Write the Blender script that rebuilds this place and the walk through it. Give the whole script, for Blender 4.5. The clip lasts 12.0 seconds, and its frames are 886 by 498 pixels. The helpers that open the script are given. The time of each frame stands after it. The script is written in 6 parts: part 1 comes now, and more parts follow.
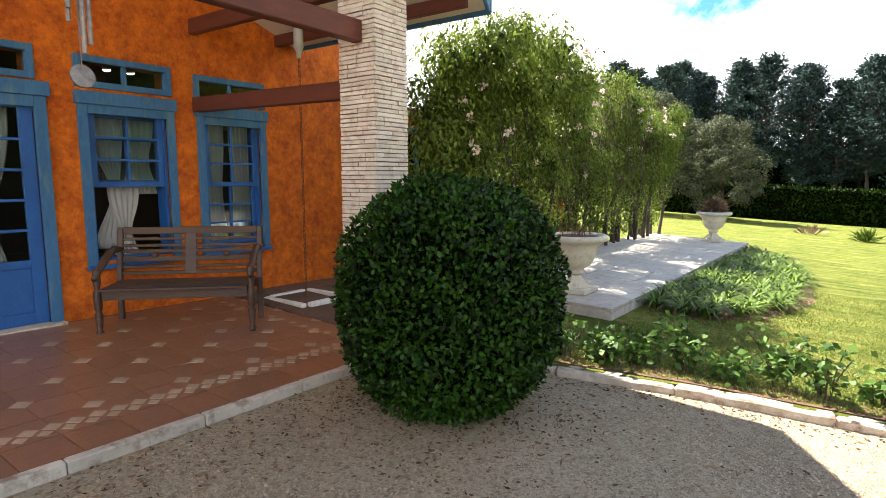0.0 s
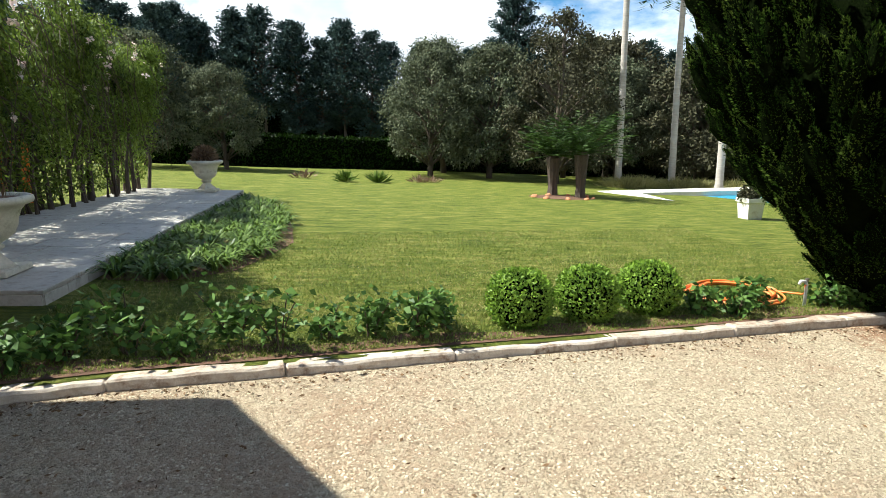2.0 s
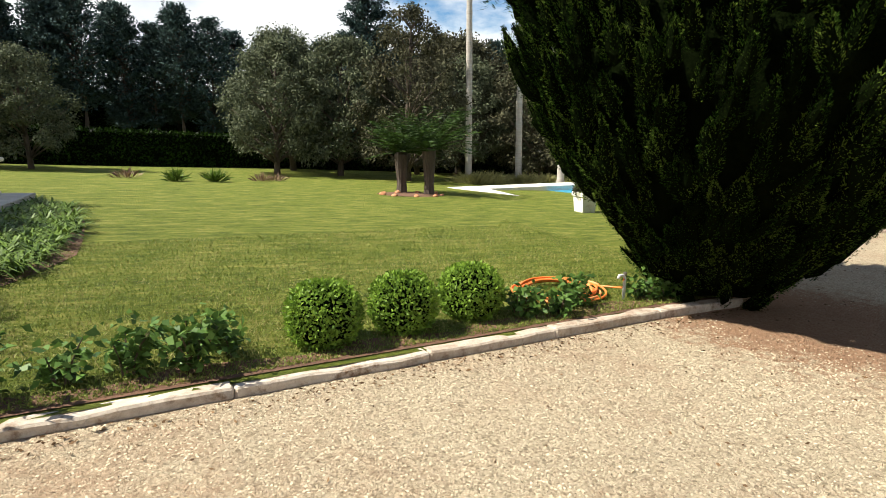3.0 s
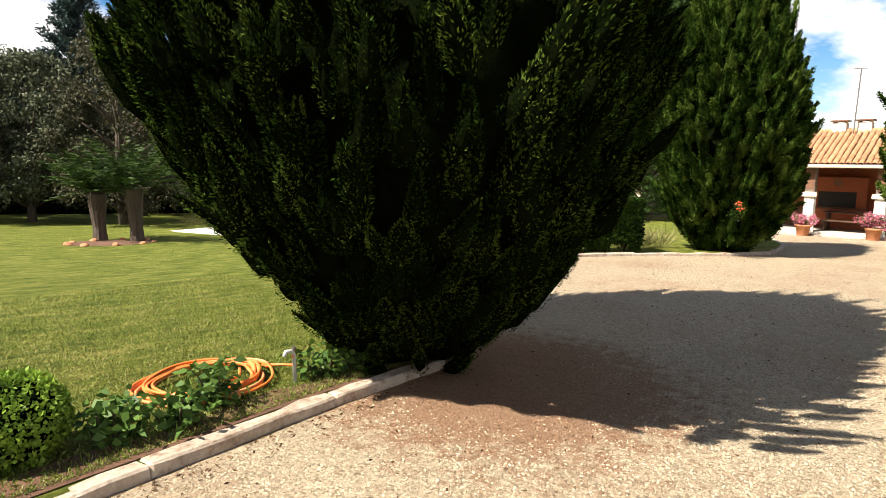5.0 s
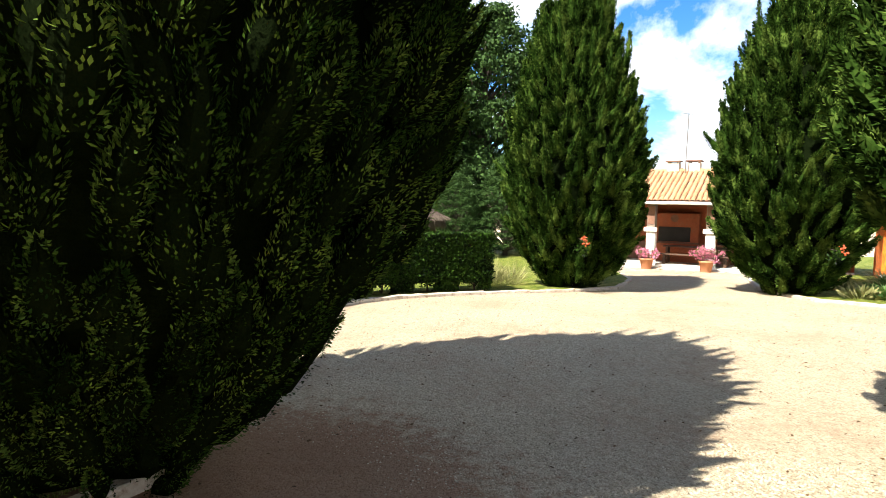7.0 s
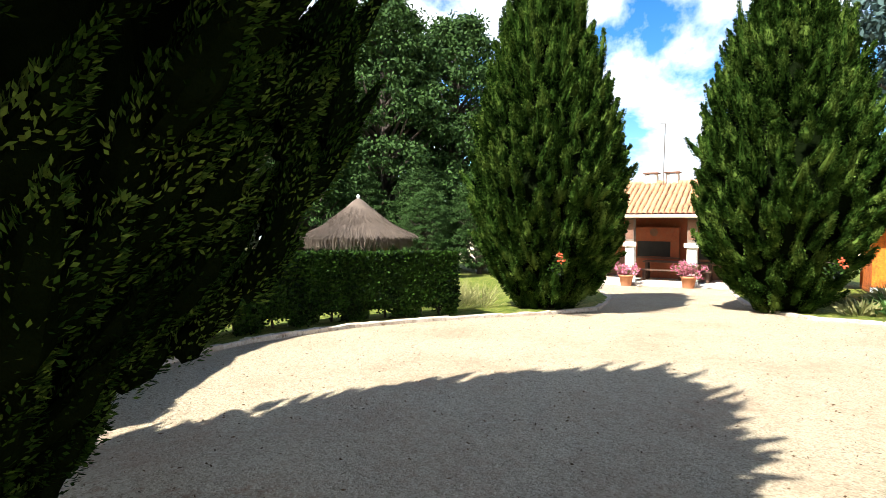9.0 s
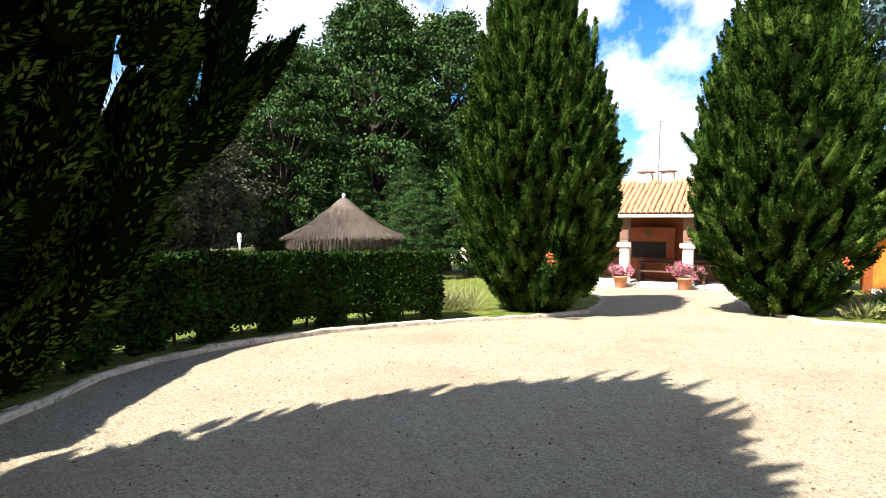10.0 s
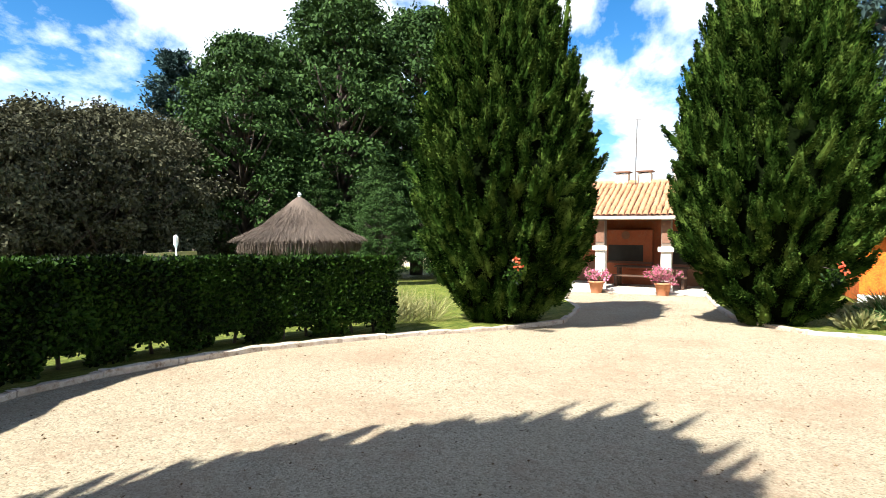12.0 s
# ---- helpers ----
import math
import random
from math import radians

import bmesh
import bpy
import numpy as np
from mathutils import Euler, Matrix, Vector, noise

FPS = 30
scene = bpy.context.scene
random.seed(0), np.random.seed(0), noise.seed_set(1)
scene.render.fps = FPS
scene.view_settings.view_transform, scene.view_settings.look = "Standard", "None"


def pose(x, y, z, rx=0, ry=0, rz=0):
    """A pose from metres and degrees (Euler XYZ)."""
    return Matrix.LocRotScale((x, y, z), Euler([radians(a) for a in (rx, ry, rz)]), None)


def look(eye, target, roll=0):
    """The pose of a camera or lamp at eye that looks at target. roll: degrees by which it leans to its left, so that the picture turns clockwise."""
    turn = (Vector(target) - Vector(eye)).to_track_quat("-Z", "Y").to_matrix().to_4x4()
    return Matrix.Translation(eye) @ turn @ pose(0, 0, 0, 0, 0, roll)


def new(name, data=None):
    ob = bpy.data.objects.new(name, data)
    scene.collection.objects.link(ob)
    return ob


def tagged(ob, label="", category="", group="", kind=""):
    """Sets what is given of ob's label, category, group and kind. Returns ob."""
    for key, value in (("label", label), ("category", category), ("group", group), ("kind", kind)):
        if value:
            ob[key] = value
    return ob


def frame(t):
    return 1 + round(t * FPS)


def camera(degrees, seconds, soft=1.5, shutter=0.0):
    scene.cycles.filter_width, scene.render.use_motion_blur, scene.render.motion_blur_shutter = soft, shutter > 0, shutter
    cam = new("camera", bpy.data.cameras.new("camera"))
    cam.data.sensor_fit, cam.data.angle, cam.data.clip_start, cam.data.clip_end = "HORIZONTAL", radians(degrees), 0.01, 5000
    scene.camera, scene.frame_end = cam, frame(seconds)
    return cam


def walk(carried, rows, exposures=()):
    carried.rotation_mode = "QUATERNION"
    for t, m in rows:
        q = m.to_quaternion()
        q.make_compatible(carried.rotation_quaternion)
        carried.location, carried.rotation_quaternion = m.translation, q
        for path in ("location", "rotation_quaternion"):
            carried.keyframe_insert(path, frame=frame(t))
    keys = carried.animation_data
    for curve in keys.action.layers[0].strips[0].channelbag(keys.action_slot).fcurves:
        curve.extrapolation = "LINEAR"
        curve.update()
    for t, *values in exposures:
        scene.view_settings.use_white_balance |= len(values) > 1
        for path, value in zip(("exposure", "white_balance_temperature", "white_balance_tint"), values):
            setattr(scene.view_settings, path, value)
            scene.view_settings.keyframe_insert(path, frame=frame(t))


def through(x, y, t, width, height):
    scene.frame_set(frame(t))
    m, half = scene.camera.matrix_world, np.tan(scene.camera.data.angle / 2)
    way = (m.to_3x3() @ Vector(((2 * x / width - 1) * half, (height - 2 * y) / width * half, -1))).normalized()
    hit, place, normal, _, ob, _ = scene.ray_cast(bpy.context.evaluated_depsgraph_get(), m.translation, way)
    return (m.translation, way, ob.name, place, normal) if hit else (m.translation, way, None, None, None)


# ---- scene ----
cam = camera(74.9, 12.0, soft=0.75)
PATH = [
    (0, (0.331, -2.342, 2.269), (-0.841, -0.74, 2.024), -0.1),
    (0.5, (0.489, -1.962, 2.221), (-0.435, -0.207, 1.956), -0.7),
    (1, (0.655, -1.777, 2.225), (0.226, 0.142, 1.865), -0.2),
    (1.5, (0.665, -1.508, 2.19), (0.641, 0.452, 1.792), -0.5),
    (2, (0.776, -1.304, 2.139), (1.067, 0.632, 1.728), -0.4),
    (2.5, (1.09, -1.083, 2.114), (1.589, 0.806, 1.689), -0.5),
    (2.7, (1.21, -0.971, 2.091), (1.812, 0.888, 1.667), -0.2),
    (4.3, (2.526, -0.397, 2.079), (3.64, 1.221, 1.704), 0.1),
    (4.5, (2.7, -0.279, 2.078), (3.887, 1.291, 1.723), -0.0),
    (5, (3.141, -0.106, 2.036), (4.515, 1.315, 1.732), 0.1),
    (5.5, (3.536, -0.018, 2.021), (5.012, 1.303, 1.742), 0.2),
    (6, (3.962, 0.078, 1.994), (5.519, 1.309, 1.753), 0.3),
    (6.5, (4.4, 0.135, 1.97), (6.013, 1.299, 1.766), 0.4),
    (7, (4.755, 0.177, 1.942), (6.413, 1.281, 1.764), 0.7),
    (7.5, (5.199, 0.287, 1.91), (6.892, 1.34, 1.758), 1.0),
    (9.3, (6.459, 0.695, 1.831), (8.16, 1.741, 1.72), -0.2),
    (9.5, (6.618, 0.707, 1.816), (8.319, 1.754, 1.707), -0.1),
    (10, (6.937, 0.801, 1.775), (8.646, 1.833, 1.667), -0.2),
    (10.5, (7.295, 0.906, 1.796), (9.01, 1.929, 1.688), -0.1),
    (11, (7.561, 0.965, 1.793), (9.28, 1.982, 1.698), -0.2),
    (11.5, (7.943, 1.068, 1.752), (9.68, 2.053, 1.656), -0.2),
    (12, (8.333, 1.122, 1.712), (10.081, 2.09, 1.615), -0.1),
]
EXPOSURES = [(0, 2.43, 6700, 9), (0.5, 2.22, 6600, 9), (1.0, 1.92, 6150, 4), (1.5, 1.66, 6000, 2), (2.0, 1.34, 6100, 3), (2.5, 1.15, 6350, 5), (5.0, 1.33, 6800, 11), (7.5, 1.90, 6250, 6), (12.0, 1.72, 6000, 6)]
walk(cam, [(t, look(eye, target, roll)) for t, eye, target, roll in PATH], EXPOSURES)

# ---- world, sun, exposure ----
SUN_AZ, SUN_EL = radians(166.5), radians(50.8)      # towards the sun, from +x counter-clockwise
world = bpy.data.worlds.new("sky")
scene.world = world
world.use_nodes = True
wn, wl = world.node_tree.nodes, world.node_tree.links
wn.clear()


def wnode(kind, **kw):
    n = wn.new(kind)
    for k, v in kw.items():
        n.inputs[k].default_value = v
    return n


sky = wn.new("ShaderNodeTexSky")
sky.sky_type, sky.sun_disc = "NISHITA", False
sky.sun_elevation, sky.sun_rotation = SUN_EL, radians(90.0) - SUN_AZ
sky.air_density, sky.dust_density, sky.ozone_density = 1.0, 0.1, 4.0
coord = wn.new("ShaderNodeTexCoord")
stretch = wnode("ShaderNodeMapping", Scale=(1.0, 1.0, 1.5), Location=(3.1, 0.4, 0.7))
clouds = wnode("ShaderNodeTexNoise", Scale=2.3, Detail=10.0, Roughness=0.58, Distortion=0.25)
band = wn.new("ShaderNodeValToRGB")
band.color_ramp.elements[0].position, band.color_ramp.elements[1].position = 0.415, 0.49
tone = wnode("ShaderNodeTexNoise", Scale=5.0, Detail=6.0)
white = wn.new("ShaderNodeValToRGB")
white.color_ramp.elements[0].color, white.color_ramp.elements[0].position = (7.0, 7.6, 8.6, 1), 0.35
white.color_ramp.elements[1].color, white.color_ramp.elements[1].position = (12.0, 12.0, 12.0, 1), 0.6
blend = wn.new("ShaderNodeMixRGB")
background = wnode("ShaderNodeBackground", Strength=0.05)
out = wn.new("ShaderNodeOutputWorld")
wl.new(coord.outputs["Generated"], stretch.inputs["Vector"])
wl.new(stretch.outputs[0], clouds.inputs["Vector"])
wl.new(stretch.outputs[0], tone.inputs["Vector"])
# cumulus stands dense towards the horizon and brighter towards the sun; thinned overhead, unseen, to cut fill light
sunward = wn.new("ShaderNodeVectorMath")
sunward.operation = "DOT_PRODUCT"
sunward.inputs[1].default_value = (math.cos(SUN_AZ) * math.cos(SUN_EL), math.sin(SUN_AZ) * math.cos(SUN_EL), math.sin(SUN_EL))
bias = wn.new("ShaderNodeMath")
bias.operation = "MULTIPLY_ADD"
bias.inputs[1].default_value = 0.075
lift = wn.new("ShaderNodeMath")
lift.operation = "ADD"
lift.inputs[1].default_value = 0.36
wl.new(coord.outputs["Generated"], sunward.inputs[0])
wl.new(sunward.outputs["Value"], lift.inputs[0])
wl.new(lift.outputs[0], bias.inputs[0])
wl.new(clouds.outputs["Fac"], bias.inputs[2])
wl.new(bias.outputs[0], band.inputs[0])
height = wn.new("ShaderNodeSeparateXYZ")
thin = wn.new("ShaderNodeMapRange")
thin.inputs["From Min"].default_value, thin.inputs["From Max"].default_value = 0.42, 0.75
thin.inputs["To Min"].default_value, thin.inputs["To Max"].default_value = 1.0, 0.12
cover = wn.new("ShaderNodeMath")
cover.operation = "MULTIPLY"
wl.new(coord.outputs["Generated"], height.inputs[0])
wl.new(height.outputs["Z"], thin.inputs["Value"])
wl.new(band.outputs[0], cover.inputs[0])
wl.new(thin.outputs[0], cover.inputs[1])
wl.new(tone.outputs["Fac"], white.inputs[0])
wl.new(cover.outputs[0], blend.inputs[0])
deep = wnode("ShaderNodeHueSaturation", Saturation=1.3, Value=1.15)
wl.new(sky.outputs[0], deep.inputs["Color"])
wl.new(deep.outputs[0], blend.inputs[1])
wl.new(white.outputs[0], blend.inputs[2])
wl.new(blend.outputs[0], background.inputs[0])
wl.new(background.outputs[0], out.inputs[0])

sun = new("sun", bpy.data.lights.new("sun", "SUN"))
sun.data.energy, sun.data.angle, sun.data.color = 5.0, radians(0.55), (1.0, 0.94, 0.84)
sun_dir = Vector((math.cos(SUN_AZ) * math.cos(SUN_EL), math.sin(SUN_AZ) * math.cos(SUN_EL), math.sin(SUN_EL)))
sun.matrix_world = look(sun_dir * 80, (0, 0, 0))


# ---- materials ----
def material(name):
    m = bpy.data.materials.new(name)
    m.use_nodes = True
    return m, m.node_tree.nodes, m.node_tree.links, m.node_tree.nodes["Principled BSDF"]


def ramp(nodes, stops):
    r = nodes.new("ShaderNodeValToRGB")
    while len(r.color_ramp.elements) < len(stops):
        r.color_ramp.elements.new(0.5)
    for e, (p, c) in zip(r.color_ramp.elements, stops):
        e.position, e.color = p, (*c, 1)
    return r


def tex(nodes, links, kind, scale, vector, detail=6.0, rough=0.6):
    n = nodes.new(kind)
    n.inputs["Scale"].default_value = scale
    if kind == "ShaderNodeTexNoise":
        n.inputs["Detail"].default_value, n.inputs["Roughness"].default_value = detail, rough
    links.new(vector, n.inputs["Vector"])
    return n


def surface(name, dark, light, rough=0.7, grain=40.0, blotch=2.0, bump=0.2, metal=0.0, vary=0.0, stretch=(1, 1, 1), spread=0.18, dirt=None, size=0.01):
    """A solid material: two colours mixed by a coarse and a fine noise, with relief; dirt: a third colour in patches."""
    m, n, l, b = material(name)
    co = n.new("ShaderNodeTexCoord")
    mp = n.new("ShaderNodeMapping")
    mp.inputs["Scale"].default_value = stretch
    l.new(co.outputs["Object"], mp.inputs["Vector"])
    big = tex(n, l, "ShaderNodeTexNoise", blotch, mp.outputs[0], 5)
    fine = tex(n, l, "ShaderNodeTexNoise", grain, mp.outputs[0], 8, 0.7)
    mix = n.new("ShaderNodeMath")
    mix.operation = "ADD"
    l.new(big.outputs["Fac"], mix.inputs[0])
    l.new(fine.outputs["Fac"], mix.inputs[1])
    last = mix
    if vary:
        info = n.new("ShaderNodeObjectInfo")
        ma = n.new("ShaderNodeMath")
        ma.operation = "MULTIPLY_ADD"
        ma.inputs[1].default_value = vary
        l.new(info.outputs["Random"], ma.inputs[0])
        l.new(mix.outputs[0], ma.inputs[2])
        last = ma
    half = n.new("ShaderNodeMath")
    half.operation = "MULTIPLY"
    half.inputs[1].default_value = 0.5
    l.new(last.outputs[0], half.inputs[0])
    c = ramp(n, [(0.5 - spread, dark), (0.5 + spread + vary / 2, light)])
    l.new(half.outputs[0], c.inputs[0])
    colour = c.outputs[0]
    if dirt:
        patch = tex(n, l, "ShaderNodeTexNoise", blotch * 2.3, mp.outputs[0], 7, 0.65)
        mask = ramp(n, [(0.52, (0, 0, 0)), (0.68, (1, 1, 1))])
        l.new(patch.outputs["Fac"], mask.inputs[0])
        mx = n.new("ShaderNodeMixRGB")
        l.new(mask.outputs[0], mx.inputs[0])
        l.new(colour, mx.inputs[1])
        mx.inputs[2].default_value = (*dirt, 1)
        colour = mx.outputs[0]
    l.new(colour, b.inputs["Base Color"])
    b.inputs["Roughness"].default_value, b.inputs["Metallic"].default_value = rough, metal
    if bump:
        bp = n.new("ShaderNodeBump")
        bp.inputs["Strength"].default_value, bp.inputs["Distance"].default_value = bump, size
        l.new(fine.outputs["Fac"], bp.inputs["Height"])
        l.new(bp.outputs[0], b.inputs["Normal"])
    return m


def foliage(name, dark, light, rough=0.5, through=0.25, tip=None, gloss=0.2, start=0.35, patch=1.3, speck=0.55, full=0.95):
    """Leaves: each leaf its own tint over noise patches, tip the brightest colour; some light passes through."""
    m, n, l, b = material(name)
    geo = n.new("ShaderNodeNewGeometry")
    co = n.new("ShaderNodeTexCoord")
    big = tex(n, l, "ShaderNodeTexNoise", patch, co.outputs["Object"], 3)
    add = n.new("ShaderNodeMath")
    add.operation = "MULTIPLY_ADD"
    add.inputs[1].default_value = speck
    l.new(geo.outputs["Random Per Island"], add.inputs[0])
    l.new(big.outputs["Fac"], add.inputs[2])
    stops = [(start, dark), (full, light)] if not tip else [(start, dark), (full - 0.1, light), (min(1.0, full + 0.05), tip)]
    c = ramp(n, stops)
    l.new(add.outputs[0], c.inputs[0])
    l.new(c.outputs[0], b.inputs["Base Color"])
    b.inputs["Roughness"].default_value = rough
    b.inputs["Specular IOR Level"].default_value = gloss
    tl = n.new("ShaderNodeBsdfTranslucent")
    l.new(c.outputs[0], tl.inputs["Color"])
    mx = n.new("ShaderNodeMixShader")
    mx.inputs[0].default_value = through
    l.new(b.outputs[0], mx.inputs[1])
    l.new(tl.outputs[0], mx.inputs[2])
    l.new(mx.outputs[0], n["Material Output"].inputs["Surface"])
    return m


def gravel_material():
    m, n, l, b = material("gravel")
    co = n.new("ShaderNodeTexCoord")
    vo = tex(n, l, "ShaderNodeTexVoronoi", 62.0, co.outputs["Object"])
    v2 = tex(n, l, "ShaderNodeTexVoronoi", 145.0, co.outputs["Object"])
    big = tex(n, l, "ShaderNodeTexNoise", 0.55, co.outputs["Object"], 6)
    mid = tex(n, l, "ShaderNodeTexNoise", 7.0, co.outputs["Object"], 7, 0.7)
    bw = n.new("ShaderNodeRGBToBW")
    l.new(vo.outputs["Color"], bw.inputs[0])
    stone = ramp(n, [(0.12, (0.30, 0.235, 0.155)), (0.36, (0.47, 0.377, 0.255)), (0.85, (0.60, 0.497, 0.350))])
    l.new(bw.outputs[0], stone.inputs[0])
    soil = ramp(n, [(0.49, (0, 0, 0)), (0.76, (1, 1, 1))])
    ad = n.new("ShaderNodeMath")
    ad.operation = "MULTIPLY_ADD"
    ad.inputs[1].default_value = 0.45
    l.new(mid.outputs["Fac"], ad.inputs[0])
    sc = n.new("ShaderNodeMath")
    sc.operation = "MULTIPLY"
    sc.inputs[1].default_value = 0.6
    l.new(big.outputs["Fac"], sc.inputs[0])
    l.new(sc.outputs[0], ad.inputs[2])
    l.new(ad.outputs[0], soil.inputs[0])
    mx = n.new("ShaderNodeMixRGB")
    l.new(soil.outputs[0], mx.inputs[0])
    l.new(stone.outputs[0], mx.inputs[1])
    mx.inputs[2].default_value = (0.40, 0.262, 0.168, 1)
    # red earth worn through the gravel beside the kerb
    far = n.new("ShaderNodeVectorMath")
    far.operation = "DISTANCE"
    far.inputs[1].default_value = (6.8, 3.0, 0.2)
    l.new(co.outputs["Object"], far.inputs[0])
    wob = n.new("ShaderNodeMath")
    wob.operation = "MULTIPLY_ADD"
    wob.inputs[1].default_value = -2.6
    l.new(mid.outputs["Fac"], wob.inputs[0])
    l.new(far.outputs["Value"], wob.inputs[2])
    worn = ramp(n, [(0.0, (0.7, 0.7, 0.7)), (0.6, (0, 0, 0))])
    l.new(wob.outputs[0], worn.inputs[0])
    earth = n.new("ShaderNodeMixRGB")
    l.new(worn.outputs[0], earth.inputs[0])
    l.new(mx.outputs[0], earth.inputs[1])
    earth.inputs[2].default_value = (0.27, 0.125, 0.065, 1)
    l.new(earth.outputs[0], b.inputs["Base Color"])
    b.inputs["Roughness"].default_value = 0.9
    b.inputs["Specular IOR Level"].default_value = 0.2
    hs = n.new("ShaderNodeMath")
    hs.operation = "ADD"
    l.new(vo.outputs["Distance"], hs.inputs[0])
    l.new(v2.outputs["Distance"], hs.inputs[1])
    bp = n.new("ShaderNodeBump")
    bp.invert = True
    bp.inputs["Strength"].default_value, bp.inputs["Distance"].default_value = 0.8, 0.009
    l.new(hs.outputs[0], bp.inputs["Height"])
    bp2 = n.new("ShaderNodeBump")
    bp2.inputs["Strength"].default_value, bp2.inputs["Distance"].default_value = 1.0, 0.13
    l.new(mid.outputs["Fac"], bp2.inputs["Height"])
    l.new(bp2.outputs[0], bp.inputs["Normal"])
    l.new(bp.outputs[0], b.inputs["Normal"])
    return m


def lawn_material():
    m, n, l, b = material("lawn")
    co = n.new("ShaderNodeTexCoord")
    mp = n.new("ShaderNodeMapping")
    mp.inputs["Scale"].default_value = (1.6, 5.5, 1)
    mp.inputs["Rotation"].default_value = (0, 0, 0.25)
    l.new(co.outputs["Object"], mp.inputs["Vector"])
    stripe = tex(n, l, "ShaderNodeTexNoise", 1.0, mp.outputs[0], 10, 0.72)
    fine = tex(n, l, "ShaderNodeTexNoise", 9.0, co.outputs["Object"], 12, 0.92)
    add = n.new("ShaderNodeMath")
    add.operation = "ADD"
    l.new(stripe.outputs["Fac"], add.inputs[0])
    l.new(fine.outputs["Fac"], add.inputs[1])
    half = n.new("ShaderNodeMath")
    half.operation = "MULTIPLY"
    half.inputs[1].default_value = 0.5
    l.new(add.outputs[0], half.inputs[0])
    c = ramp(n, [(0.40, (0.040, 0.066, 0.008)), (0.5, (0.125, 0.148, 0.020)), (0.61, (0.29, 0.265, 0.075))])
    l.new(half.outputs[0], c.inputs[0])
    l.new(c.outputs[0], b.inputs["Base Color"])
    b.inputs["Roughness"].default_value = 0.85
    b.inputs["Specular IOR Level"].default_value = 0.15
    bp = n.new("ShaderNodeBump")
    bp.inputs["Strength"].default_value, bp.inputs["Distance"].default_value = 1.0, 0.05
    l.new(fine.outputs["Fac"], bp.inputs["Height"])
    l.new(bp.outputs[0], b.inputs["Normal"])
    return m


def glass_material(name="window_glass", tint=(0.9, 0.95, 0.95)):
    m, n, l, b = material(name)
    n.remove(b)
    gl = n.new("ShaderNodeBsdfGlossy")
    gl.inputs["Roughness"].default_value = 0.02
    tr = n.new("ShaderNodeBsdfTransparent")
    tr.inputs["Color"].default_value = (*tint, 1)
    fr = n.new("ShaderNodeFresnel")
    fr.inputs["IOR"].default_value = 1.5
    mx = n.new("ShaderNodeMixShader")
    l.new(fr.outputs[0], mx.inputs[0])
    l.new(tr.outputs[0], mx.inputs[1])
    l.new(gl.outputs[0], mx.inputs[2])
    l.new(mx.outputs[0], n["Material Output"].inputs["Surface"])
    return m


def water_material():
    m, n, l, b = material("pool_water")
    co = n.new("ShaderNodeTexCoord")
    no = tex(n, l, "ShaderNodeTexNoise", 3.5, co.outputs["Object"], 4)
    b.inputs["Base Color"].default_value = (0.03, 0.33, 0.52, 1)
    b.inputs["Roughness"].default_value = 0.06
    bp = n.new("ShaderNodeBump")
    bp.inputs["Strength"].default_value, bp.inputs["Distance"].default_value = 0.25, 0.05
    l.new(no.outputs["Fac"], bp.inputs["Height"])
    l.new(bp.outputs[0], b.inputs["Normal"])
    return m


